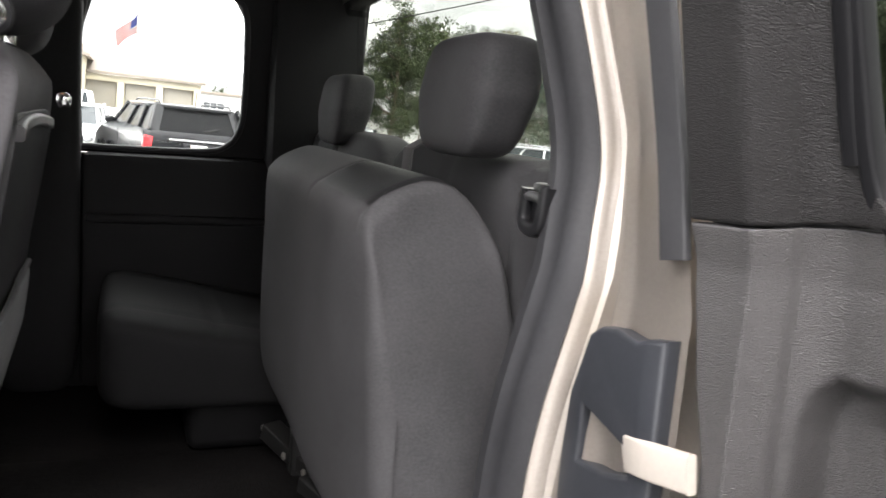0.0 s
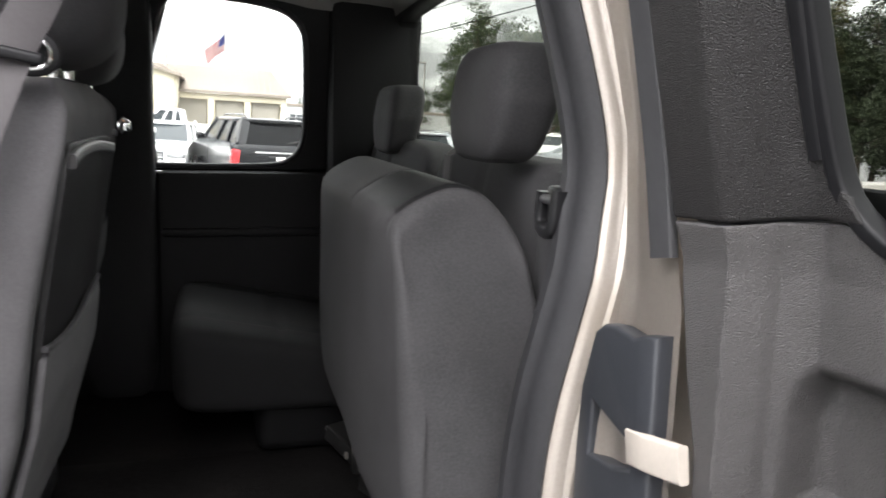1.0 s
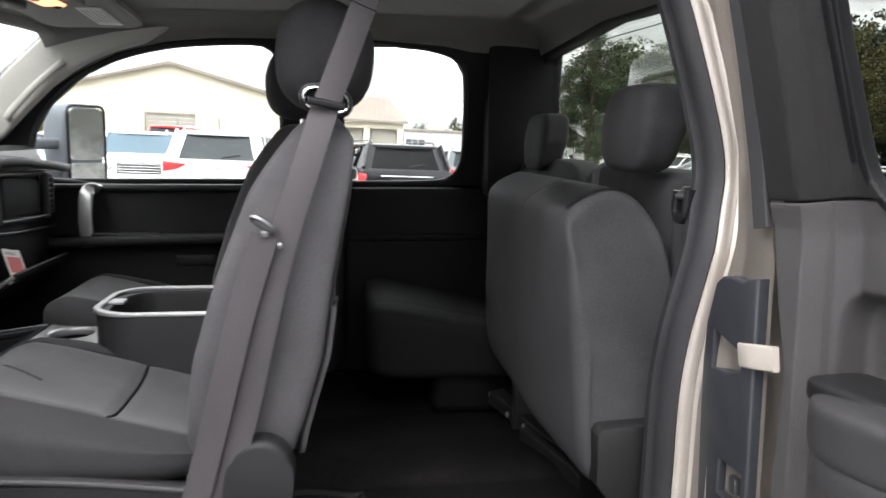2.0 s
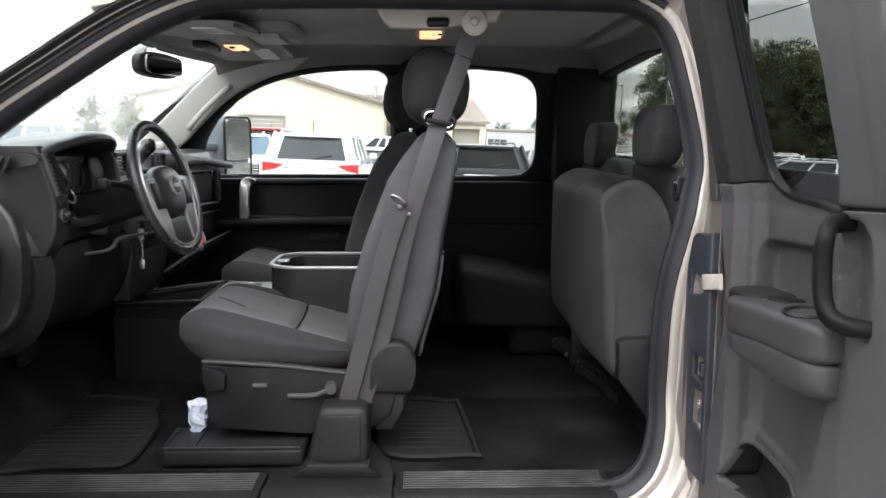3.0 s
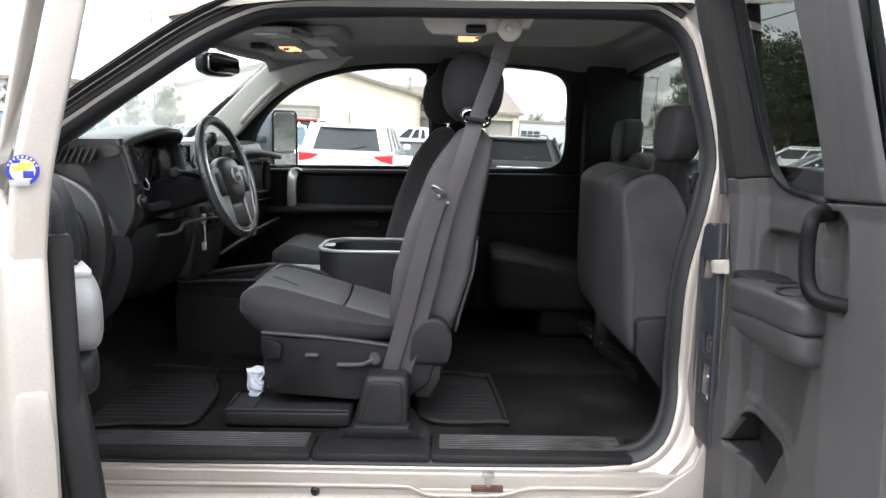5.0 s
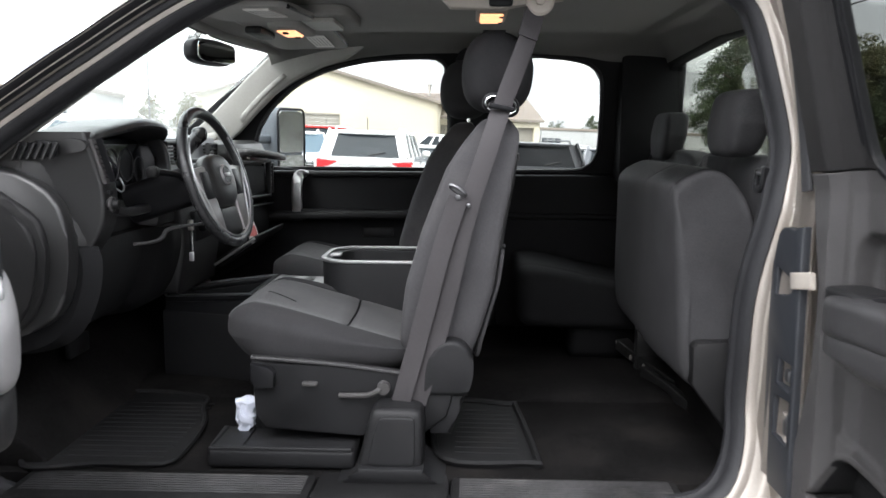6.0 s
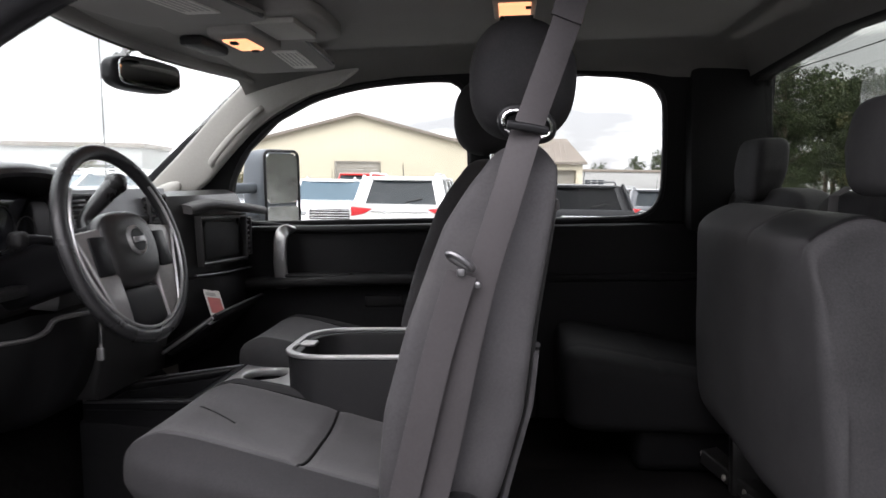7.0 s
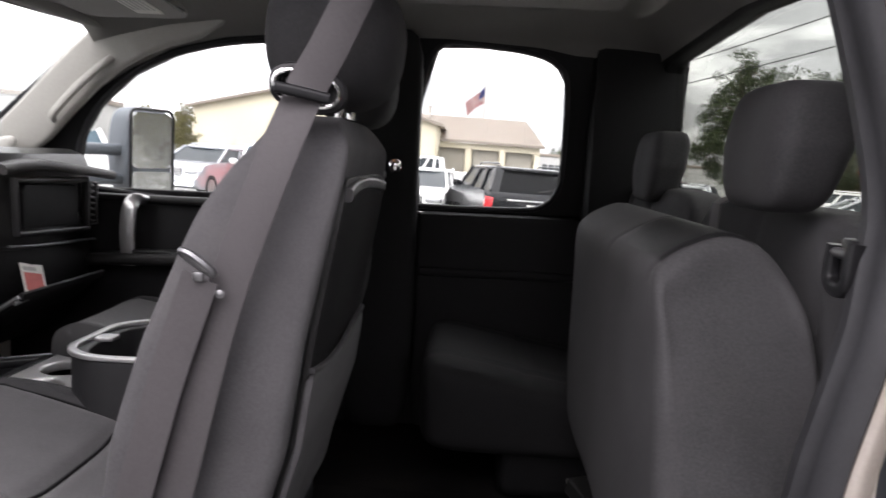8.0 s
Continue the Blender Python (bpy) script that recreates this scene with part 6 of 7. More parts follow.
part("stack_knob", lathe([(0.013, 0), (0.013, 0.014), (0.010, 0.018), (0.001, 0.018)], (-1.025, 1.17, 1.505), "x", 16), PLASTIC_SMOOTH, dash)
for yc in (0.985, 1.165):
    part("radio_knob", lathe([(0.016, 0), (0.016, 0.016), (0.012, 0.02), (0.001, 0.02)], (-1.002, yc, 1.375), "x", 16), PLASTIC_DOOR, dash)
part("climate_panel", rbox((-1.035, 0.955, 1.20), (-0.998, 1.185, 1.30), 0.006), PLASTIC_SMOOTH, dash)
for yc in (1.0, 1.07, 1.14):
    part("climate_knob", lathe([(0.022, 0), (0.022, 0.016), (0.016, 0.022), (0.001, 0.022)], (-1.0, yc, 1.25), "x", 18), PLASTIC_SMOOTH, dash)
# passenger side: shelf, upper bin, trim line and the open glovebox
part("dash_shelf", sweep(smooth_line([(-1.00, 1.32, 1.478), (-0.960, 1.40, 1.490), (-0.93, 1.55, 1.478), (-0.92, 1.71, 1.462)], 24), oblong(0.11, 0.026, 0.012), up=(0.1, 0, 1)), PLASTIC_DOOR, dash, "grey padded dash shelf")
part("upper_bin", prism([(1.34, 1.325), (1.33, 1.42), (1.345, 1.44), (1.60, 1.43), (1.625, 1.415), (1.62, 1.32)], "x", -0.952, -0.935, 0.006), TRIM_DARK, dash, "dark upper bin recess")
part("bin_surround", sweep([(-0.945, 1.32, 1.315), (-0.945, 1.31, 1.45), (-0.925, 1.64, 1.445), (-0.925, 1.645, 1.305)], oblong(0.014, 0.022, 0.006), True, up=(1, 0, 0)), DASH_MAT, dash)
part("trim_strip", sweep(smooth_line([(-0.955, 1.30, 1.286), (-0.93, 1.42, 1.280), (-0.92, 1.68, 1.272)], 16), oblong(0.005, 0.012, 0.002), up=(1, 0, 0)), STEEL_DARK, dash, "thin silver trim strip")
glove = part("glovebox_door", prism([(-1.02, 1.085), (-0.995, 1.075), (-0.862, 1.175), (-0.858, 1.19), (-0.868, 1.192), (-1.02, 1.10)], "y", 1.20, 1.62, 0.004), PLASTIC, dash, "open charcoal glovebox")
part("glovebox_edge", sweep([(-0.875, 1.185, 1.168), (-0.866, 1.40, 1.187), (-0.866, 1.63, 1.187)], circle(0.005, 8)), SILVER, dash)
part("glovebox_edge", sweep([(-1.015, 1.19, 1.085), (-0.868, 1.19, 1.183)], circle(0.005, 8)), SILVER, dash)
card = thing("paper_card", "red and white card stuck in the open glovebox", "paper card", m=pose(-0.925, 1.36, 1.195, 62, 12, 70))
part("card", rbox((-0.035, -0.045, 0), (0.035, 0.045, 0.0015), 0), LABEL_W, card)
part("print_bar", rbox((-0.028, -0.03, 0.0015), (0.028, 0.02, 0.0025), 0), RED_PRINT, card)
part("print_bar", rbox((-0.028, 0.026, 0.0015), (0.012, 0.036, 0.0025), 0), LABEL_INK, card)

# ---- steering wheel ----
WHEEL = Matrix.Translation((-0.808, 0.595, 1.432)) @ pose(0, 0, 0, 0, 0, -5) @ Matrix(((0, -0.29, 0.957, 0), (1, 0, 0, 0), (0, 0.957, 0.29, 0), (0, 0, 0, 1))).to_4x4()
wheel = thing("steering_wheel", "black leather steering wheel with silver spokes", "steering wheel", m=WHEEL)
R = 0.188
part("rim", sweep([(R * math.cos(2 * math.pi * i / 64), R * math.sin(2 * math.pi * i / 64), 0) for i in range(64)], oblong(0.030, 0.026, 0.0125, 5), True, up=(0, 0, 1)), LEATHER, wheel, "black leather rim")
# The highlight on the rim's inner edge, added as a silver line.
part("rim_glint", sweep([((R - 0.015) * math.cos(radians(140 + 260 * i / 60)), (R - 0.015) * math.sin(radians(140 + 260 * i / 60)), 0.0115) for i in range(61)], circle(0.003, 6), up=(0, 0, 1)), SILVER, wheel, "silver line standing for the glint on the lower rim")
part("hub_pad", pillow((-0.094, -0.088, -0.035), (0.094, 0.066, 0.024), 2.9, 18, lambda q, w: Vector((w.x * (1 - 0.12 * max(0, -q.y)), w.y, w.z))), DASH_MAT, wheel, "charcoal hub pad")
for e in (-1, 1):
    part("spoke", prism([(e * 0.07, 0.035), (e * 0.176, 0.028), (e * 0.178, -0.005), (e * 0.150, -0.03), (e * 0.125, -0.10), (e * 0.105, -0.148), (e * 0.065, -0.165), (e * 0.062, -0.10), (e * 0.07, -0.04)], "z", -0.012, 0.008, 0.006), SPOKE, wheel, "glossy dark spoke")
    part("spoke_trim", sweep(smooth_line([(e * 0.168, 0.016, 0.010), (e * 0.150, -0.03, 0.010), (e * 0.125, -0.10, 0.009), (e * 0.105, -0.146, 0.008)], 16), circle(0.0028, 6), up=(0, 0, 1)), SILVER, wheel, "satin silver spoke edge")
    part("spoke_buttons", rbox((e * 0.082, -0.058, 0.004), (e * 0.132, 0.018, 0.013), 0.008), PLASTIC_SMOOTH, wheel, "black wheel buttons")
part("lower_spoke", pillow((-0.075, -0.172, -0.018), (0.075, -0.085, 0.003), 4, 8), PLASTIC_SMOOTH, wheel)
part("emblem", lathe([(0.030, 0.018), (0.030, 0.027), (0.026, 0.030), (0.024, 0.028), (0.001, 0.028)], (0, 0.0, 0), "z", 28), SILVER, wheel, "round silver emblem")
part("emblem_field", lathe([(0.023, 0.027), (0.023, 0.0295), (0.001, 0.0295)], (0, 0.0, 0), "z", 24), PLASTIC_SMOOTH, wheel)
part("emblem_bar", rbox((-0.019, -0.006, 0.0295), (0.019, 0.006, 0.032), 0.002), SILVER, wheel)
column = thing("steering_column", "black steering column with its stalk and gear lever", "steering column")
part("column_shroud", sweep([(-0.83, 0.595, 1.425), (-0.95, 0.595, 1.388), (-1.05, 0.595, 1.355)], oblong(0.12, 0.11, 0.035, 5), up=(0, 0, 1)), PLASTIC_SMOOTH, column, "black column shroud")
bm = sweep(smooth_line([(-0.885, 0.56, 1.425), (-0.89, 0.52, 1.440), (-0.915, 0.475, 1.450), (-0.930, 0.445, 1.452)], 14), circle(0.009, 10))
part("turn_stalk", bm, PLASTIC_SMOOTH, column, "black turn signal stalk")
part("stalk_knob", pillow((-0.948, 0.425, 1.436), (-0.916, 0.457, 1.468), 3, 8), PLASTIC, column)
bm = sweep(smooth_line([(-0.905, 0.64, 1.435), (-0.945, 0.69, 1.470), (-0.935, 0.745, 1.515), (-0.920, 0.785, 1.548)], 22), circle(1.0, 12), scale=lambda t: 0.012 + 0.014 * max(0, t - 0.25))
part("gear_lever", bm, LEATHER, column, "black column gear lever")
part("lever_tip", pillow((-0.942, 0.765, 1.528), (-0.898, 0.812, 1.575), 2.6, 8), LEATHER, column)
keys = thing("ignition_key", "metal key and fob hanging from the ignition", "key")
part("key_head", rbox((-0.930, 0.680, 1.270), (-0.912, 0.688, 1.302), 0.003), STEEL, keys)
part("key_strap", rbox((-0.926, 0.682, 1.205), (-0.916, 0.686, 1.272), 0.0015), CHROME, keys, "bright key strap")
part("key_fob", rbox((-0.929, 0.680, 1.178), (-0.913, 0.690, 1.206), 0.004), SILVER, keys, "silver fob")

# ---- centre console ----
console = thing("centre_console", "charcoal centre console with an open bin and cup holders", "centre console")


def stadium(x0, x1, y0, y1, r, n=8):
    out = []
    for cx, cy, a in ((x1 - r * 0.3, y1 - r * 0.3, 0), (x0 + r, y1 - r, 90), (x0 + r, y0 + r, 180), (x1 - r * 0.3, y0 + r * 0.3, 270)):
        q = r * 0.3 if cx > (x0 + x1) / 2 else r
        for i in range(n + 1):
            t = radians(a + 90 * i / n)
            out.append((cx + q * math.cos(t), cy + q * math.sin(t)))
    return out


plate("console_bin", stadium(-0.555, -0.14, 0.735, 1.065, 0.10), [stadium(-0.528, -0.16, 0.762, 1.038, 0.085)], 0.36, 0.006, lambda a, b, c: (a + 0.03 * max(0.0, -c - 0.06), b, 0.988 + c), SEAT_PLASTIC, console, "charcoal console bin")
plate("bin_rim", stadium(-0.560, -0.14, 0.730, 1.070, 0.102), [stadium(-0.546, -0.148, 0.744, 1.056, 0.096)], 0.010, 0.003, lambda a, b, c: (a, b, 1.172 + c), SILVER, console, "satin silver bin rim")
part("bin_bottom", rbox((-0.53, 0.76, 0.98), (-0.15, 1.04, 1.0), 0.005), PLASTIC_SMOOTH, console)
part("lid_latch", rbox((-0.545, 0.880, 1.166), (-0.508, 0.920, 1.1745), 0.003), SILVER, console)
plate("console_top", [(-0.775, 0.815), (-0.775, 1.185), (-0.56, 1.20), (-0.56, 0.80)], [[(-0.690 + 0.055 * math.cos(2 * math.pi * i / 28), 0.925 + 0.062 * math.sin(2 * math.pi * i / 28)) for i in range(28)], [(-0.690 + 0.055 * math.cos(2 * math.pi * i / 28), 1.075 + 0.062 * math.sin(2 * math.pi * i / 28)) for i in range(28)]], 0.022, 0.006, lambda a, b, c: (a, b, 1.045 + c - 0.09 * max(0, -0.8 - a)), SILVER, console, "satin silver cup holder panel")
plate("console_tray", [(-1.09, 0.90), (-1.09, 1.10), (-0.780, 1.184), (-0.780, 0.816)], [[(-1.06, 0.925), (-1.06, 1.075), (-0.80, 1.150), (-0.80, 0.850)]], 0.022, 0.006, lambda a, b, c: (a, b, 1.043 + c - 0.09 * max(0, -0.8 - a)), PLASTIC_SMOOTH, console, "black console tray")
for y0, y1 in ((0.895, 0.828), (1.105, 1.172)):
    part("tray_edge", sweep([(-1.085, y0, 1.029), (-0.785, y1 + (0.012 if y1 > 1 else -0.012), 1.053)], circle(0.003, 6)), STEEL_DARK, console, "dull grey tray edge")
for x, z in ((-0.865, 1.048), (-1.03, 1.034)):
    part("tray_divider", sweep([(x, 0.875, z), (x, 1.04, z)], circle(0.0025, 6)), SILVER, console, "thin silver tray divider")
part("tray_edge", sweep(smooth_line([(-1.085, 0.90, 1.03), (-1.11, 0.955, 1.03), (-1.115, 1.0, 1.03)], 10), circle(0.004, 6)), SILVER, console)
part("console_body", prism([(-1.10, 0.90), (-1.10, 1.10), (-0.80, 1.17), (-0.52, 1.19), (-0.52, 0.81), (-0.80, 0.83)], "z", 0.76, 0.985, 0.01), TRIM_DARK, console, "charcoal console body")
plate("console_wall", [(-1.09, 0.90), (-1.09, 1.10), (-0.80, 1.17), (-0.56, 1.195), (-0.56, 0.805), (-0.80, 0.83)], [[(-1.06, 0.915), (-1.06, 1.085), (-0.80, 1.15), (-0.58, 1.175), (-0.58, 0.825), (-0.80, 0.85)]], 0.07, 0.004, lambda a, b, c: (a, b, 1.0 + c - 0.09 * max(0, -0.8 - a)), PLASTIC_SMOOTH, console)
part("belt_buckle", rbox((-0.31, 0.845, 1.03), (-0.27, 0.865, 1.10), 0.006, m=None), PLASTIC_SMOOTH, console)

# ---- on the floor ----
fm = thing("front_floor_mat", "black ribbed rubber floor mat in the driver's footwell", "floor mat")
out = smooth_line([(-1.20, 0.205, 0), (-1.0, 0.198, 0), (-0.87, 0.200, 0), (-0.825, 0.225, 0), (-0.822, 0.36, 0), (-0.838, 0.50, 0), (-0.875, 0.60, 0), (-0.92, 0.72, 0), (-1.20, 0.72, 0)], 60, True)
part("mat_sheet", prism([(p.x, p.y) for p in out], "z", 0.739, 0.748, 0.003), MAT_RUBBER, fm)
part("mat_edge", sweep([(p.x, p.y, 0.750) for p in out], circle(0.007, 6), True, up=(0, 0, 1)), MAT_RUBBER, fm)
for i in range(13):
    y = 0.25 + i * 0.034
    part("mat_rib", sweep([(-1.14, y, 0.7475), (-0.86, y, 0.7475)], circle(0.0025, 6), up=(0, 0, 1)), MAT_RUBBER, fm)
rm = thing("rear_floor_mat", "black rubber mat on the rear floor", "floor mat")
out = smooth_line([(-0.165, 0.275, 0), (0.055, 0.245, 0), (0.078, 0.265, 0), (0.045, 0.66, 0), (0.03, 0.68, 0), (-0.16, 0.68, 0)], 50, True)
part("mat_sheet", prism([(p.x, p.y) for p in out], "z", 0.739, 0.750, 0.003), MAT_RUBBER, rm)
part("mat_edge", sweep([(p.x, p.y, 0.753) for p in out], circle(0.009, 6), True, up=(0, 0, 1)), MAT_RUBBER, rm)
for i in range(10):
    y = 0.31 + i * 0.036
    part("mat_rib", sweep([(-0.13, y, 0.7495), (0.035, y - 0.004, 0.7495)], circle(0.0018, 6), up=(0, 0, 1)), MAT_RUBBER, rm)
tissue = thing("tissue", "crumpled white tissue tucked beside the seat", "tissue", m=pose(-0.670, 0.330, 0.839, 0, 0, 0) @ Matrix.Diagonal((0.9, 0.9, 0.78, 1)))
bm = pillow((-0.035, -0.02, -0.06), (0.030, 0.03, 0.055), 2.2, 8, lambda q, w: w + Vector((noise.noise(w * 45), noise.noise(w * 45 + Vector((5, 0, 0))), noise.noise(w * 40 + Vector((0, 7, 0))))) * 0.016)
part("tissue_ball", bm, PAPER, tissue)
pedal = thing("brake_pedal", "black rubber brake pedal", "pedal")
part("pedal_pad", rbox((-1.27, 0.58, 0.90), (-1.25, 0.70, 0.96), 0.006), MAT_RUBBER, pedal)
part("pedal_arm", sweep([(-1.26, 0.64, 0.95), (-1.30, 0.64, 1.05)], oblong(0.012, 0.02, 0.004)), BLACK_STEEL, pedal)

# ---- far door mirror, outside ----
pm = thing("tow_mirror", "large blue-grey tow mirror on the passenger door", "door mirror")
pm.matrix_basis = pose(-0.945, 2.168, 1.525, 0, 0, -31.7)
part("mirror_housing", pillow((-0.125, -0.094, -0.152), (0.004, 0.094, 0.156), 4.5, 18, lambda q, w: Vector((min(w.x, 0.0) - 0.02 * max(0, -q.x) * (1 - abs(q.z)), w.y, w.z))), TOW_GREY, pm, "blue-grey mirror housing")
part("mirror_glass", prism([(u, v + 0.040) for u, v in oblong(0.160, 0.192, 0.022, 5)], "x", -0.004, 0.004, 0.001), MIRROR_DUSTY, pm, "dusty mirror glass")
part("spotter_glass", prism([(u, v - 0.103) for u, v in oblong(0.156, 0.072, 0.012, 5)], "x", -0.004, 0.004, 0.001), MIRROR_DUSTY, pm, "dusty wide-angle spotter glass")
part("mirror_bezel", sweep([(0.003, u, v) for u, v in oblong(0.172, 0.292, 0.026, 5)], circle(0.006, 6), True, up=(1, 0, 0)), PLASTIC_SMOOTH, pm)
for z in (0.005, -0.095):
    part("mirror_arm", sweep(smooth_line([(-0.045, -0.36, z - 0.012), (-0.060, -0.22, z), (-0.060, -0.07, z)], 10), oblong(0.05, 0.04, 0.014), up=(0, 0, 1)), TOW_GREY, pm)


# ---- outside: the lot, seen through the windows; it lies tilted against the truck, whose tail stands high ----
ASPHALT = material("grey_asphalt", (0.20, 0.20, 0.195), 0.9, 0, 0.25, 0.6, 60, 0.4, 0.004, stain=((0.11, 0.11, 0.11), 0.8, 0.5))
SIDING = material("tan_metal_siding", (0.56, 0.51, 0.39), 0.55, 0.1, 0.04, 0.4, 30, 0.05, 0.002, stain=((0.45, 0.41, 0.32), 0.7, 0.3))
ROOF_TAN = material("tan_metal_roof", (0.33, 0.28, 0.235), 0.5, 0.2, 0.05, 0.4, 30, 0.05, 0.002, stain=((0.38, 0.34, 0.28), 0.6, 0.3))
FASCIA = material("brown_fascia", (0.20, 0.17, 0.14), 0.6, 0, 0.1, 1, 30, 0.05, 0.002)
DOOR_TAN = material("grey_tan_roller_door", (0.28, 0.26, 0.22), 0.55, 0.1, 0.05, 1, 30, 0.05, 0.002)
WALL_GREY = material("pale_grey_wall", (0.36, 0.36, 0.35), 0.8, 0, 0.06, 0.5, 20, 0.1, 0.003)
DARK_OPEN = material("dark_window", (0.03, 0.035, 0.04), 0.2, 0, 0.1, 1, 20, 0.0)
BARK = material("grey_brown_bark", (0.10, 0.08, 0.06), 0.95, 0, 0.3, 3, 25, 0.9, 0.03, stretch=(1, 1, 0.25))
WHITE_CAR = material("white_car_paint", (0.78, 0.78, 0.77), 0.25, 0, 0.02, 1, 300, 0.0, coat=0.8)
BLACK_CAR = material("black_car_paint", (0.006, 0.0066, 0.008), 0.22, 0, 0.1, 1, 300, 0.0, coat=0.15, gloss=0.3)
GREY_CAR = material("grey_car_paint", (0.07, 0.075, 0.085), 0.22, 0.4, 0.05, 1, 300, 0.0, coat=0.9)
SILVER_CAR = material("silver_car_paint", (0.45, 0.47, 0.50), 0.25, 0.5, 0.04, 1, 300, 0.0, coat=0.8)
RED_CAR = material("red_car_paint", (0.50, 0.03, 0.025), 0.25, 0, 0.05, 1, 300, 0.0, coat=0.8)
CAR_GLASS = material("dark_car_glass", (0.020, 0.026, 0.030), 0.22, 0, 0.05, 1, 300, 0.0, gloss=0.2)
CAR_GLASS_BLACK = material("black_car_glass", (0.004, 0.0044, 0.005), 0.15, 0, 0.05, 1, 300, 0.0, gloss=0.08)
CAR_GLASS_BLUE = material("blue_car_glass", (0.07, 0.11, 0.14), 0.2, 0, 0.05, 1, 300, 0.0, gloss=0.2)
TAIL_RED = material("red_lamp_plastic", (0.55, 0.015, 0.02), 0.2, 0, 0.05, 3, 300, 0.0, coat=0.6)
LAMP_CLEAR = material("clear_lamp_plastic", (0.55, 0.56, 0.57), 0.12, 0.3, 0.05, 3, 300, 0.0)
TYRE = material("black_tyre", (0.018, 0.018, 0.018), 0.8, 0, 0.2, 5, 200, 0.2, 0.002)
FLAG_RED = material("red_flag_cloth", (0.30, 0.03, 0.035), 0.85, 0, 0.08, 3, 200, 0.1)
FLAG_WHITE = material("white_flag_cloth", (0.45, 0.44, 0.43), 0.85, 0, 0.05, 3, 200, 0.1)
FLAG_BLUE = material("blue_flag_cloth", (0.03, 0.04, 0.16), 0.85, 0, 0.08, 3, 200, 0.1)


def foliage(name, dark, light):
    m = bpy.data.materials.new(name)
    m.use_nodes = True
    n, l = m.node_tree.nodes, m.node_tree.links
    p = n["Principled BSDF"]
    geo, ramp = n.new("ShaderNodeNewGeometry"), n.new("ShaderNodeValToRGB")
    info = n.new("ShaderNodeObjectInfo")
    mix = n.new("ShaderNodeMath")
    mix.operation = "MULTIPLY_ADD"
    mix.inputs[1].default_value = 0.65
    half = n.new("ShaderNodeMath")
    half.operation = "MULTIPLY"
    half.inputs[1].default_value = 0.35
    l.new(info.outputs["Random"], half.inputs[0])
    l.new(geo.outputs["Random Per Island"], mix.inputs[0])
    l.new(half.outputs[0], mix.inputs[2])
    l.new(mix.outputs[0], ramp.inputs[0])
    ramp.color_ramp.elements[0].color, ramp.color_ramp.elements[1].color = (*dark, 1), (*light, 1)
    l.new(ramp.outputs[0], p.inputs["Base Color"])
    p.inputs["Roughness"].default_value = 0.7
    return m


LEAF = foliage("green_leaves", (0.012, 0.022, 0.007), (0.050, 0.068, 0.022))
LEAF_AUTUMN = foliage("yellow_green_leaves", (0.03, 0.036, 0.008), (0.12, 0.105, 0.03))

bm = bmesh.new()
for x, y in ((-900, -900), (900, -900), (900, 900), (-900, 900)):
    bm.verts.new((x, y, ground_z(x, y)))
bm.faces.new(bm.verts)
ground = part("ground", bm, ASPHALT, smooth=0)
tagged(ground, "grey asphalt of the parking lot", "ground", kind="structure")


def stand(x, y, turn=0.0, rise=0.0):
    """A pose on the lot; turn: degrees about the upright."""
    return Matrix.Translation((x, y, ground_z(x, y) + rise)) @ pose(0, 0, 0, -0.45, 2.0, 0) @ pose(0, 0, 0, 0, 0, turn)


# ---- gabled metal hall ----
hall = thing("metal_hall", "tan metal hall with a gable and a roller door", "building", m=stand(-10.9, 55, 0))
HW, EV, PK, DEEP = 8.35, 4.15, 6.30, 26.0
plate("gable_wall", [(-HW, 0), (HW, 0), (HW, EV), (0, PK), (-HW, EV)], [[(-1.55, 0.02), (1.55, 0.02), (1.55, 3.05), (-1.55, 3.05)]], 0.12, 0.01, lambda a, b, c: (a, c, b), SIDING, hall, "tan ribbed metal wall", smooth=20)
bm = bmesh.new()
for i in range(55):
    x = -HW + 0.15 + i * 0.302
    top = PK - abs(x) * (PK - EV) / HW - 0.05
    lo = 3.12 if abs(x) < 1.6 else 0.03
    rbox((x - 0.02, -0.066, lo), (x + 0.02, -0.058, top), 0, bm=bm)
tagged(part("siding_ribs", bm, SIDING, hall, smooth=0), kind="stuff")
for i in range(12):
    part("door_slat", rbox((-1.53, 0.02, 0.03 + i * 0.252), (1.53, 0.06, 0.27 + i * 0.252), 0.012, 1), DOOR_TAN, hall)
part("door_frame", sweep([(-1.6, -0.08, 0.0), (-1.6, -0.08, 3.10), (1.6, -0.08, 3.10), (1.6, -0.08, 0.0)], oblong(0.10, 0.06, 0.01, 1), up=(0, 1, 0)), DOOR_TAN, hall)
for e in (-1, 1):
    part("side_wall", rbox((e * HW - 0.06, 0.05, 0), (e * HW + 0.06, DEEP, EV), 0.01), SIDING, hall)
    bm = prism([(0, PK + 0.02), (e * (HW + 0.45), EV - 0.10), (e * (HW + 0.45), EV + 0.02), (0, PK + 0.14)], "y", -0.45, DEEP, 0)
    part("roof_slope", bm, ROOF_TAN, hall, "tan metal roof slope", smooth=0)
    part("barge_board", sweep([(0, -0.47, PK + 0.04), (e * (HW + 0.47), -0.47, EV - 0.07)], oblong(0.20, 0.05, 0.01, 1), up=(0, 1, 0)), FASCIA, hall)
part("downpipe", sweep([(HW - 0.1, -0.12, EV - 0.1), (HW - 0.1, -0.12, 0.1)], oblong(0.09, 0.07, 0.01, 1), up=(0, 1, 0)), SIDING, hall)

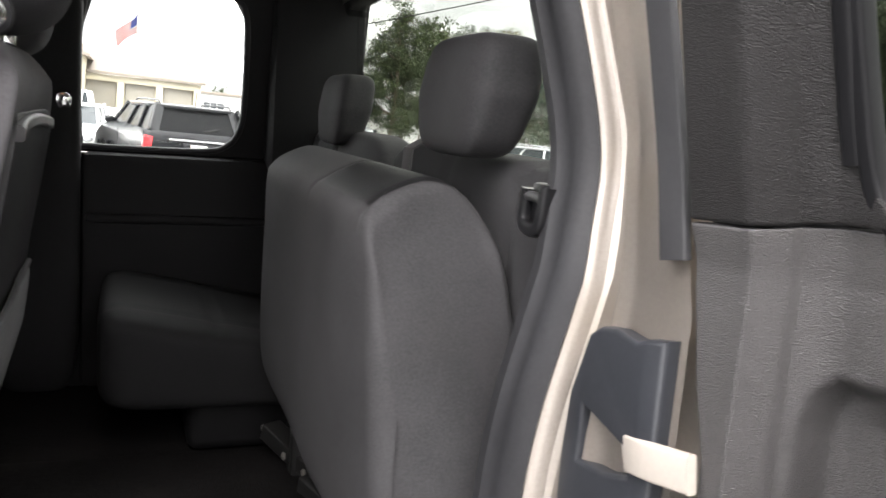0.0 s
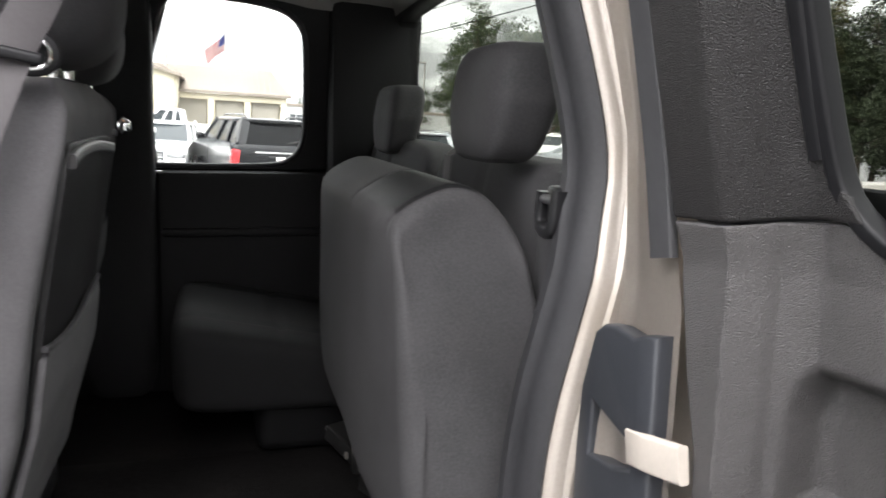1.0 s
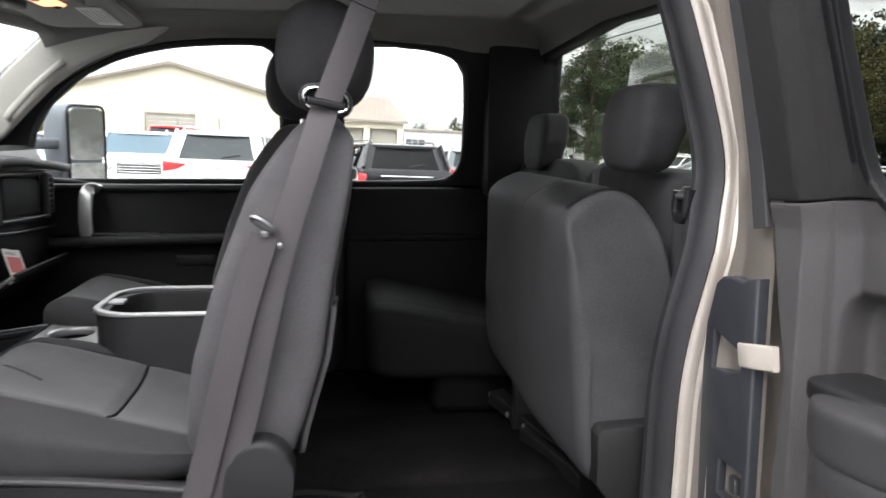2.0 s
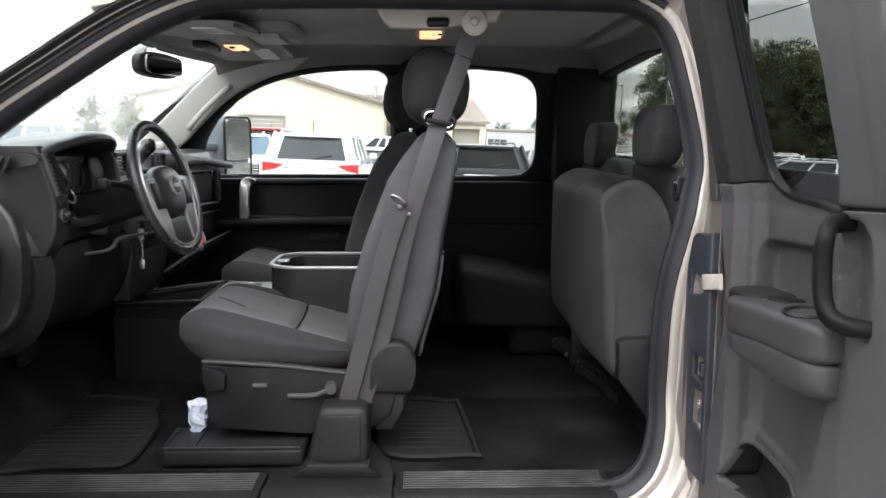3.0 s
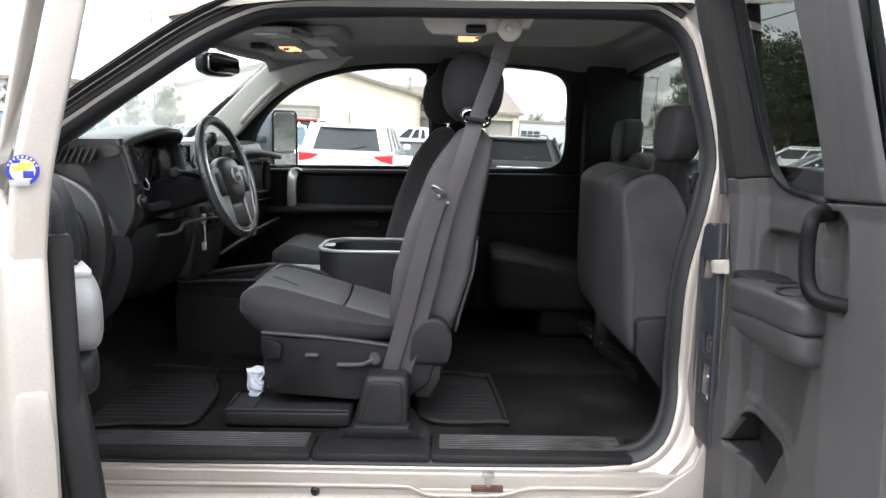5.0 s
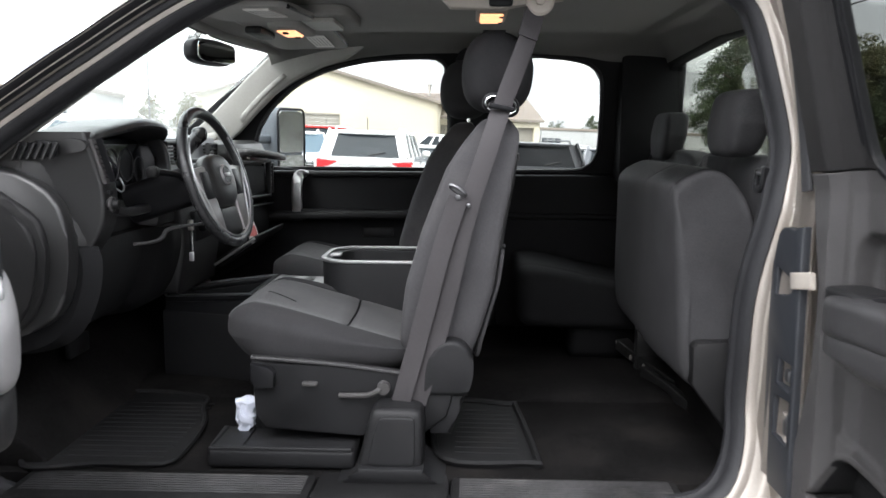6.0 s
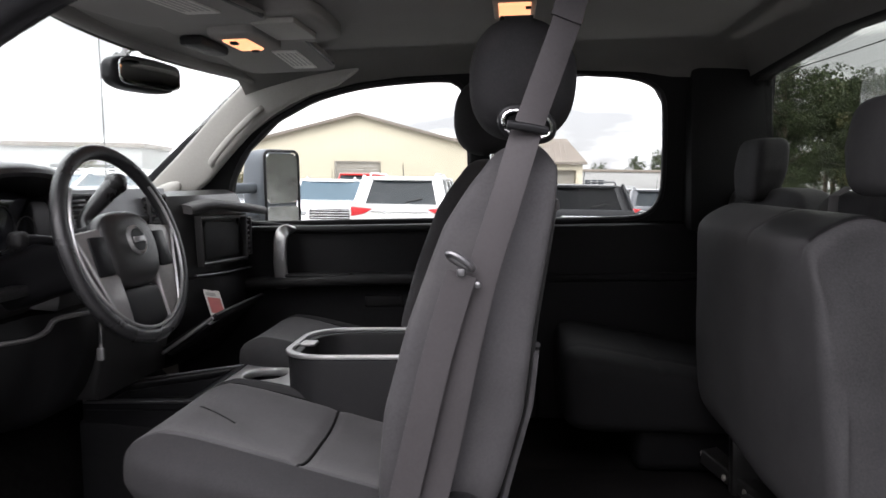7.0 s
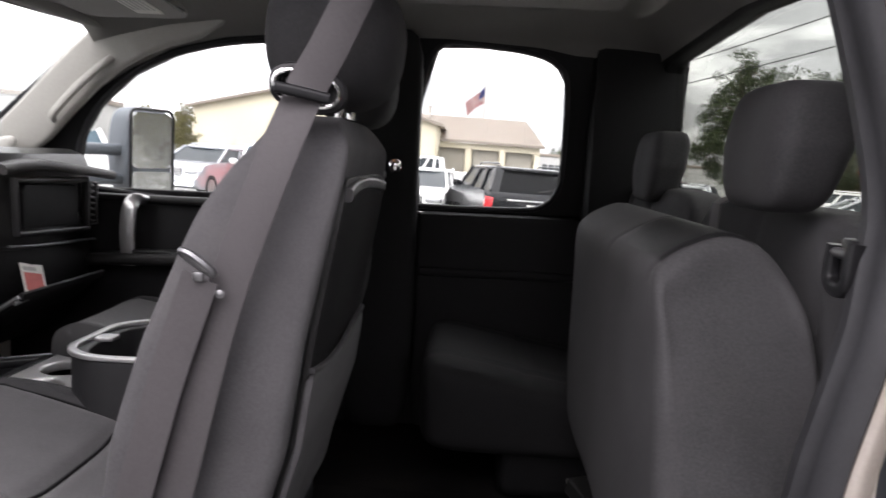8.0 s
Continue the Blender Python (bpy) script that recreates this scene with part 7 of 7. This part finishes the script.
# ---- long low building with a standing-seam roof ----
shed = thing("showroom_building", "long tan building with a sloping metal roof and bays", "building", m=stand(0.6, 60, 0))
L0, L1, RZ, EZ = -11.0, 4.35, 5.35, 3.40
bm = bmesh.new()
vs = [bm.verts.new(v) for v in ((L0, 4.5, RZ), (3.4, 4.5, RZ), (L1 + 0.25, -0.5, EZ), (L0, -0.5, EZ))]
bm.faces.new(vs)
w = [bm.verts.new(v) for v in ((L1 + 0.25, 9.5, EZ), (3.4, 4.5, RZ), (L1 + 0.25, -0.5, EZ))]
bm.faces.new(w)
bmesh.ops.solidify(bm, geom=bm.faces[:], thickness=0.1)
part("roof", bm, ROOF_TAN, shed, "tan standing-seam roof", smooth=0)
for i in range(36):
    x = L0 + 0.2 + i * 0.4
    t = min(1.0, max(0.0, (L1 + 0.2 - x) / 1.6))
    part("roof_seam", sweep([(x, -0.5, EZ + 0.05), (x, -0.5 + 5.0 * t, EZ + 0.05 + (RZ - EZ) * t)], oblong(0.04, 0.06, 0.01, 1), up=(0, 0, 1)), ROOF_TAN, shed)
part("fascia", rbox((L0, -0.55, EZ - 0.20), (L1 + 0.3, -0.48, EZ + 0.0), 0.01), FASCIA, shed, "brown fascia")
part("soffit_beam", rbox((L0, -0.2, EZ - 0.62), (L1, 0.1, EZ - 0.2), 0.01), SIDING, shed, "tan beam over the bays")
part("back_wall", rbox((L0, 0.4, 0), (L1, 0.5, EZ - 0.3), 0), SIDING, shed)
for i in range(6):
    x = L1 - 0.25 - i * 2.5
    part("bay_pier", rbox((x - 0.22, -0.25, 0), (x + 0.22, 0.42, EZ - 0.6), 0.02, 1), SIDING, shed, "tan pier")
    part("bay_door", rbox((x - 2.2, 0.25, 0), (x - 0.28, 0.38, EZ - 0.62), 0.02, 1), DOOR_TAN, shed, "grey bay door")
part("end_wall", rbox((L1 - 0.1, 0.0, 0), (L1, 9.0, EZ - 0.2), 0), SIDING, shed)
part("vent_pipe", lathe([(0.12, 0), (0.12, 0.7), (0.18, 0.72), (0.18, 0.9), (0.02, 0.95)], (-4.2, 3.6, RZ - 0.3), "z", 14), STEEL, shed)

far = thing("far_building", "pale grey flat-roofed building at the lot's edge", "building", m=stand(17, 92, 0))
part("wall", rbox((-13, 0, 0), (13, 6, 3.5), 0.02), WALL_GREY, far)
part("parapet", rbox((-13.1, -0.1, 3.3), (13.1, 6.1, 3.6), 0.02), FASCIA, far)
part("window", rbox((-9.2, -0.06, 1.7), (-7.0, 0.02, 2.4), 0.02), DARK_OPEN, far)
for i in range(3):
    part("window_bar", rbox((-9.2 + 0.72 * i, -0.1, 1.7), (-9.12 + 0.72 * i, -0.04, 2.4), 0), WALL_GREY, far)
left = thing("grey_building", "grey two-part building beyond the hall", "building", m=stand(-36, 62, 8))
part("wall", rbox((-6, 0, 0), (6, 8, 4.4), 0.02), WALL_GREY, left)
part("wall", rbox((-14, 2, 0), (-6, 9, 3.2), 0.02), SIDING, left)
part("roof_edge", rbox((-6.2, -0.2, 4.2), (6.2, 8.2, 4.6), 0.02), FASCIA, left)
for i in range(3):
    part("window", rbox((-4.5 + 3.2 * i, -0.05, 1.2), (-2.6 + 3.2 * i, 0.03, 2.8), 0.02), DARK_OPEN, left)

# ---- flag ----
flag = thing("flag", "striped red and white flag with a blue canton", "flag", m=stand(0.66, 72, 0) @ Matrix.Diagonal((1.4, 1.4, 1.06, 1)))
part("flag_pole", lathe([(0.05, 0), (0.04, 8.3), (0.07, 8.32), (0.07, 8.42), (0.01, 8.45)], (0, 0, 0), "z", 12), STEEL, flag)
bm = bmesh.new()
NX, NZ = 20, 13
grid = []
for j in range(NZ + 1):
    row = []
    for i in range(NX + 1):
        u, v = i / NX, j / NZ
        row.append(bm.verts.new((-0.05 - 1.05 * u * (0.75 + 0.25 * u) + 0.08 * math.sin(5 * u + 2 * v), 0.12 * math.sin(7 * u + 1.5 * v), 8.15 - 1.35 * v * (1 - 0.15 * u) - 1.5 * u ** 1.1)))
    grid.append(row)
for j in range(NZ):
    for i in range(NX):
        f = bm.faces.new((grid[j][i], grid[j][i + 1], grid[j + 1][i + 1], grid[j + 1][i]))
        f.material_index = 2 if (j < 7 and i < 8) else j % 2
bmesh.ops.solidify(bm, geom=bm.faces[:], thickness=0.01)
part("flag_cloth", bm, [FLAG_RED, FLAG_WHITE, FLAG_BLUE], flag)


# ---- vehicles on the lot ----
def car(name, label, paint, m, tall=1.68, long=4.8, wide=1.9, pickup=False, glasscol=None, rails=True, tall_tail=False, group="parked vehicles"):
    """A parked vehicle; its nose points along +y, the origin lies on the ground under its middle."""
    c = thing(name, label, "pickup truck" if pickup else "car", group, m=m)
    g = glasscol or CAR_GLASS
    h, b = long / 2, wide / 2
    belt_z = tall * (0.69 if not pickup else 0.62)
    low = smooth_line([(0, -h + 0.06, 0.30), (0, -h, 0.55), (0, -h + 0.03, belt_z - 0.12), (0, -h + 0.14, belt_z), (0, 0.0, belt_z + 0.02), (0, h * 0.42, belt_z - 0.01), (0, h * 0.80, belt_z - 0.11), (0, h - 0.06, belt_z - 0.30), (0, h, 0.55), (0, h - 0.08, 0.30), (0, 0, 0.26)], 60, True)
    body = part("body", prism([(p.y, p.z) for p in low], "x", -b, b, 0.10, 4), paint, c)
    y0, y1 = (-h + 0.10, h * 0.40) if not pickup else (-0.35, h * 0.42)
    r0, r1 = (y0 + 0.22, y1 - 0.85) if not pickup else (y0 + 0.15, y1 - 0.75)
    # glasshouse: dark glass body with painted pillars and roof
    bm = bmesh.new()
    base = [(-b + 0.07, y0), (b - 0.07, y0), (b - 0.07, y1), (-b + 0.07, y1)]
    top = [(-b + 0.21, r0), (b - 0.21, r0), (b - 0.21, r1), (-b + 0.21, r1)]
    lo = [bm.verts.new((x, y, belt_z - 0.03)) for x, y in base]
    hi = [bm.verts.new((x, y, tall - 0.06)) for x, y in top]
    for i in range(4):
        bm.faces.new((lo[i], lo[(i + 1) % 4], hi[(i + 1) % 4], hi[i]))
    bm.faces.new(hi)
    bm.faces.new(lo[::-1])
    part("glasshouse", bm, g, c, "dark vehicle glass", smooth=0)
    if not pickup:
        for e in (-1, 1):
            bm = bmesh.new()
            quad = [(b - 0.06, y0 - 0.016, belt_z - 0.04), (b - 0.27, y0 - 0.016, belt_z - 0.04), (b - 0.40, r0 - 0.016, tall - 0.05), (b - 0.20, r0 - 0.016, tall - 0.05)]
            fr = [bm.verts.new((e * x, y, z)) for x, y, z in quad]
            bk = [bm.verts.new((e * x, y + 0.05, z)) for x, y, z in quad]
            bm.faces.new(fr)
            bm.faces.new(bk[::-1])
            for i in range(4):
                bm.faces.new((fr[i], bk[i], bk[(i + 1) % 4], fr[(i + 1) % 4]))
            part("tailgate_side", bm, paint, c, smooth=0)
    part("roof", pillow((-b + 0.15, r0 - 0.10, tall - 0.11), (b - 0.15, r1 + 0.10, tall), 5, 10), paint, c)
    for e in (-1, 1):
        for (bx, by), (tx, ty), wdt in (((b - 0.10, y0), (b - 0.24, r0), 0.30), ((b - 0.06, y1), (b - 0.20, r1), 0.07), ((b - 0.05, y0 * 0.45 + y1 * 0.55), (b - 0.19, r0 * 0.45 + r1 * 0.55), 0.07), ((b - 0.05, y0 * 0.78 + y1 * 0.22), (b - 0.19, r0 * 0.80 + r1 * 0.20), 0.09)):
            part("pillar", sweep([(e * bx, by, belt_z - 0.03), (e * tx, ty, tall - 0.05)], oblong(wdt, 0.05, 0.015, 2), up=(1, 0, 0)), paint, c)
        tail = [(0.16, 0.12), (0.01, 0.10), (-0.005, 0.22), (0.0, 0.46), (0.13, 0.44)] if tall_tail else [(0.44, 0.10), (0.02, 0.06), (-0.005, 0.13), (0.01, 0.25), (0.26, 0.20)]
        part("tail_light", prism([(e * (b - u), belt_z - v) for u, v in tail], "y", -h - 0.012, -h + 0.20, 0.015), TAIL_RED, c, "red tail light")
        part("headlight", pillow((min(e * (b - 0.42), e * (b - 0.02)), h - 0.28, belt_z - 0.34), (max(e * (b - 0.42), e * (b - 0.02)), h + 0.005, belt_z - 0.20), 3.5, 6), LAMP_CLEAR, c, "clear headlight")
        part("door_mirror", pillow((min(e * (b + 0.0), e * (b + 0.19)), y1 - 0.62, belt_z - 0.01), (max(e * b, e * (b + 0.19)), y1 - 0.50, belt_z + 0.13), 3, 6), paint, c)
        part("door_line", rbox((e * b - 0.004, 0.0, 0.4), (e * b + 0.004, 0.012, belt_z - 0.05), 0), TYRE, c)
        if rails and not pickup:
            part("roof_rail", sweep(smooth_line([(e * (b - 0.33), r0 + 0.05, tall - 0.01), (e * (b - 0.33), r0 + 0.2, tall + 0.045), (e * (b - 0.33), r1 - 0.3, tall + 0.045), (e * (b - 0.33), r1 - 0.1, tall - 0.01)], 14), circle(0.018, 8)), paint, c)
        for wy in (-h * 0.60, h * 0.60):
            t = part("wheel", lathe([(0.20, -0.11), (0.33, -0.11), (0.355, -0.07), (0.355, 0.07), (0.33, 0.11), (0.20, 0.11)], (e * (b - 0.10), wy, 0.355), "x", 24), TYRE, c, "black tyre")
            part("rim", lathe([(0.06, -0.115), (0.21, -0.12), (0.215, 0.0), (0.215, 0.12), (0.06, 0.115)], (e * (b - 0.10), wy, 0.355), "x", 16), SILVER, t, "silver rim")
    part("rear_bumper", pillow((-b + 0.02, -h - 0.06, 0.34), (b - 0.02, -h + 0.2, 0.62), 5, 8), paint, c)
    part("plate_recess", rbox((-0.30, -h - 0.012, belt_z - 0.36), (0.30, -h + 0.02, belt_z - 0.20), 0.02), paint, c)
    part("number_plate", rbox((-0.15, -h - 0.022, belt_z - 0.345), (0.15, -h - 0.012, belt_z - 0.225), 0.004), LABEL_W, c)
    part("rear_badge", rbox((-0.55, -h - 0.02, belt_z - 0.165), (0.55, -h - 0.005, belt_z - 0.135), 0.006), CHROME, c)
    part("rear_wiper", sweep([(0.08, y0 + 0.01, belt_z + 0.03), (0.40, y0 + 0.035, belt_z + 0.10)], oblong(0.025, 0.02, 0.006, 1), up=(0, 1, 0)), TYRE, c)
    part("brake_lamp", rbox((-0.22, r0 - 0.075, tall - 0.072), (0.22, r0 - 0.02, tall - 0.045), 0.006), TYRE, c)
    part("grille", rbox((-0.46, h - 0.02, belt_z - 0.42), (0.46, h + 0.02, belt_z - 0.18), 0.03), TYRE, c)
    for i in range(4):
        part("grille_bar", rbox((-0.44, h + 0.012, belt_z - 0.40 + 0.058 * i), (0.44, h + 0.03, belt_z - 0.375 + 0.058 * i), 0.006), CHROME, c)
    part("front_bumper", pillow((-b + 0.02, h - 0.2, 0.32), (b - 0.02, h + 0.05, 0.56), 5, 8), paint, c)
    part("antenna", sweep([(0.0, r0 + 0.1, tall - 0.01), (0.0, r0 + 0.02, tall + 0.24)], circle(0.008, 6)), TYRE, c)
    if pickup:
        for e in (-1, 1):
            part("bed_side", rbox((e * b - 0.08 * (e > 0), -h + 0.05, belt_z - 0.1), (e * b + 0.08 * (e < 0), -0.3, belt_z + 0.16), 0.03), paint, c)
        part("tailgate", rbox((-b + 0.05, -h, belt_z - 0.2), (b - 0.05, -h + 0.06, belt_z + 0.16), 0.03), paint, c)
    return c


car("white_suv", "white sport utility vehicle with red tail lights", WHITE_CAR, stand(-2.22, 16.7, 0), 1.70, 4.9, 1.92)
car("front_facing_suv", "white sport utility vehicle with a chrome grille", WHITE_CAR, stand(-4.75, 19.6, 192), 1.66, 4.7, 1.88, glasscol=CAR_GLASS_BLUE)
car("red_pickup", "bright red pickup truck on the lot", RED_CAR, stand(-5.35, 27.5, 185), 1.92, 5.6, 1.98, True)
car("black_suv", "glossy black sport utility vehicle with red tail lights", BLACK_CAR, stand(0.92, 17.6, 11), 1.60, 4.8, 1.98, glasscol=CAR_GLASS_BLACK, tall_tail=True)
car("dark_grey_car", "dark grey hatchback on the lot", GREY_CAR, stand(3.75, 24.0, 4), 1.52, 4.4, 1.85)
car("white_sedan", "white sedan with a sloping bonnet", WHITE_CAR, stand(-1.25, 20.2, 176), 1.42, 4.7, 1.82, rails=False)
car("white_pickup", "white pickup truck parked sideways", WHITE_CAR, stand(-1.4, 31, 90), 1.80, 5.6, 1.98, True)
car("silver_car", "silver hatchback on the lot", SILVER_CAR, stand(-11.3, 33, 150), 1.50, 4.4, 1.8)
car("silver_car", "silver hatchback on the lot", SILVER_CAR, stand(-8.0, 24, 170), 1.52, 4.4, 1.8)
car("white_suv", "white sport utility vehicle by the lane", WHITE_CAR, stand(-9.3, 15.0, 165), 1.72, 4.8, 1.9, glasscol=CAR_GLASS_BLUE)
car("grey_car", "grey hatchback on the lot", GREY_CAR, stand(-13.5, 21.0, 170), 1.52, 4.5, 1.82)
car("white_suv", "white sport utility vehicle with roof rails", WHITE_CAR, stand(-17.5, 24.0, 160), 1.7, 4.7, 1.9)
car("silver_car", "silver hatchback with a dark rear window", SILVER_CAR, stand(6.4, 25.5, 0), 1.5, 4.4, 1.8)
car("white_car", "white hatchback on the lot", WHITE_CAR, stand(11.5, 17.0, 95), 1.5, 4.4, 1.8)
car("silver_car", "silver hatchback by the trees", SILVER_CAR, stand(12.5, 26.0, 80), 1.5, 4.5, 1.8)
car("white_suv", "white sport utility vehicle by the trees", WHITE_CAR, stand(15.5, 36.0, 70), 1.7, 4.7, 1.9)
car("red_car", "dark red hatchback by the trees", RED_CAR, stand(14.0, 11.5, 95), 1.5, 4.4, 1.8)
car("grey_car", "grey hatchback by the trees", GREY_CAR, stand(11.0, 44.0, 60), 1.5, 4.5, 1.82)


# ---- trees ----
def tree_parts(seed, high, spread, bare, clumps=260, leaves=26, leaf=0.017):
    """Meshes of a trunk with limbs, and of a crown of many leaves in clumps."""
    rng = random.Random(seed)
    bm = bmesh.new()
    sweep(smooth_line([(0, 0, 0), (0.1 * rng.uniform(-1, 1), 0.1, high * 0.3), (0.25 * rng.uniform(-1, 1), 0.2 * rng.uniform(-1, 1), high * 0.65), (0.2, 0, high * 0.92)], 14), circle(1.0, 8), up=(1, 0, 0), bm=bm, scale=lambda t: high * 0.022 * (1 - 0.85 * t) + 0.01)
    tips = []
    for i in range(15):
        z = high * (bare + (0.92 - bare) * i / 15)
        a = i * 2.4 + rng.uniform(-0.4, 0.4)
        reach = spread * (1.0 - 0.55 * (i / 15)) * rng.uniform(0.7, 1.1)
        p = [(0, 0, z), (0.45 * reach * math.cos(a), 0.45 * reach * math.sin(a), z + 0.10 * high * rng.uniform(0.3, 1)), (reach * math.cos(a), reach * math.sin(a), z + 0.14 * high * rng.uniform(0.3, 1.2))]
        sweep(smooth_line(p, 6), circle(1.0, 5), up=(0, 0, 1), bm=bm, scale=lambda t: high * 0.008 * (1 - 0.8 * t) + 0.006)
        for t in (0.45, 0.7, 0.9, 1.05):
            tips.append((p[2][0] * t, p[2][1] * t, p[0][2] + (p[2][2] - p[0][2]) * t))
    bmesh.ops.recalc_face_normals(bm, faces=bm.faces)
    trunk = bpy.data.meshes.new("trunk")
    bm.to_mesh(trunk)
    bm.free()
    trunk.shade_smooth()
    trunk.materials.append(BARK)
    gen = np.random.default_rng(seed)
    cl = np.array(tips)
    which = gen.integers(0, len(cl), clumps)
    centres = cl[which] + gen.normal(0, high * 0.05, (clumps, 3))
    n = clumps * leaves
    pos = np.repeat(centres, leaves, 0) + gen.normal(0, high * 0.026, (n, 3)) * np.array((1, 1, 0.7))
    d1 = gen.normal(0, 1, (n, 3))
    d1 /= np.linalg.norm(d1, axis=1)[:, None]
    d2 = np.cross(d1, gen.normal(0, 1, (n, 3)))
    d2 /= np.linalg.norm(d2, axis=1)[:, None]
    s = gen.uniform(leaf * 0.6, leaf, (n, 1)) * high
    quad = np.stack([pos - d1 * s, pos + d2 * s * 0.55, pos + d1 * s, pos - d2 * s * 0.55], 1).reshape(-1, 3)
    crown = bpy.data.meshes.new("crown")
    crown.from_pydata(quad.tolist(), [], [tuple(range(i * 4, i * 4 + 4)) for i in range(n)])
    return trunk, crown


KINDS = [tree_parts(3, 8.0, 2.5, 0.26), tree_parts(8, 9.5, 2.2, 0.34), tree_parts(21, 7.5, 2.8, 0.22),
         tree_parts(5, 8.0, 2.3, 0.20, 240, 150, 0.0085), tree_parts(12, 8.0, 2.5, 0.24, 220, 150, 0.0085)]


def tree(x, y, kind, size, leaf, label, turn):
    t = thing("tree", label, "tree", "trees round the lot", m=stand(x, y, turn) @ Matrix.Diagonal((size, size, size, 1)))
    trunk, crown = KINDS[kind]
    a = new("trunk", trunk)
    a.parent = t
    if not crown.materials:
        crown.materials.append(LEAF)
    b = new("crown", crown)
    b.parent = t
    b.material_slots[0].link = "OBJECT"
    b.material_slots[0].material = leaf
    return t


rng = random.Random(5)
SPOTS = [(14.4, 45, 3, 1.02, LEAF), (16.6, 50, 4, 0.80, LEAF), (19.6, 46, 4, 0.97, LEAF), (22.6, 47, 3, 0.98, LEAF_AUTUMN), (26.0, 45, 4, 0.95, LEAF), (27.0, 40, 3, 0.90, LEAF)]
for i in range(44):
    y = 4 + i * 1.45
    SPOTS.append((25 + rng.uniform(-2.0, 5), y + rng.uniform(-0.6, 0.6), 3 + i % 2 if 10 < i < 20 else i % 3, rng.uniform(0.72, 0.92) + 0.006 * max(0, y - 25) + (0.2 if y < 30 else 0.0), LEAF if rng.random() < 0.72 else LEAF_AUTUMN))
for i in range(30):
    SPOTS.append((31 + rng.uniform(-2.0, 4), 2 + i * 2.2 + rng.uniform(-0.6, 0.6), i % 3, rng.uniform(0.6, 0.82), LEAF))
for i in range(20):
    SPOTS.append((-26 + i * 2.8 + rng.uniform(-0.8, 0.8), -24 + rng.uniform(-3, 2), i % 3, rng.uniform(0.7, 1.0), LEAF if rng.random() < 0.4 else LEAF_AUTUMN))
for x, y, k, s in ((-17.5, 42, 2, 0.42), (-21, 58, 0, 0.5), (-50, 72, 2, 0.8), (-55, 76, 0, 0.75), (-30, 54, 1, 0.4), (-14.5, 40, 0, 0.35)):
    SPOTS.append((x, y, k, s, LEAF_AUTUMN if s < 0.6 else LEAF))
for i in range(16):
    SPOTS.append((2 + i * 4.2 + rng.uniform(-1, 1), 108 + rng.uniform(-4, 4), i % 3, rng.uniform(0.5, 0.72), LEAF))
for x, y, k, s, leaf in SPOTS:
    tree(x, y, k, s, leaf, "leafy green tree at the edge of the lot" if leaf is LEAF else "tree with yellowing leaves at the edge of the lot", rng.uniform(0, 360))

# ---- wires and a lamp post ----
for i, (x, z) in enumerate(((13.0, 8.6), (13.4, 7.7), (13.2, 6.8), (13.6, 6.0))):
    wire = part("overhead_wire", sweep([(x - 0.12 * y, y, z + 0.0006 * (y - 30) ** 2 + ground_z(x, y)) for y in range(-10, 50, 6)], circle(0.022, 5), up=(0, 0, 1)), TYRE)
    tagged(wire, "dark overhead power wire across the sky", "wire", "overhead wires")
post = thing("lamp_post", "thin grey lamp post on the lot", "lamp post", m=stand(14.6, 58))
part("post", lathe([(0.08, 0), (0.06, 6.4), (0.01, 6.45)], (0, 0, 0), "z", 10), STEEL, post)
part("lamp_head", rbox((-0.7, -0.12, 6.3), (0.1, 0.12, 6.42), 0.03), STEEL, post)
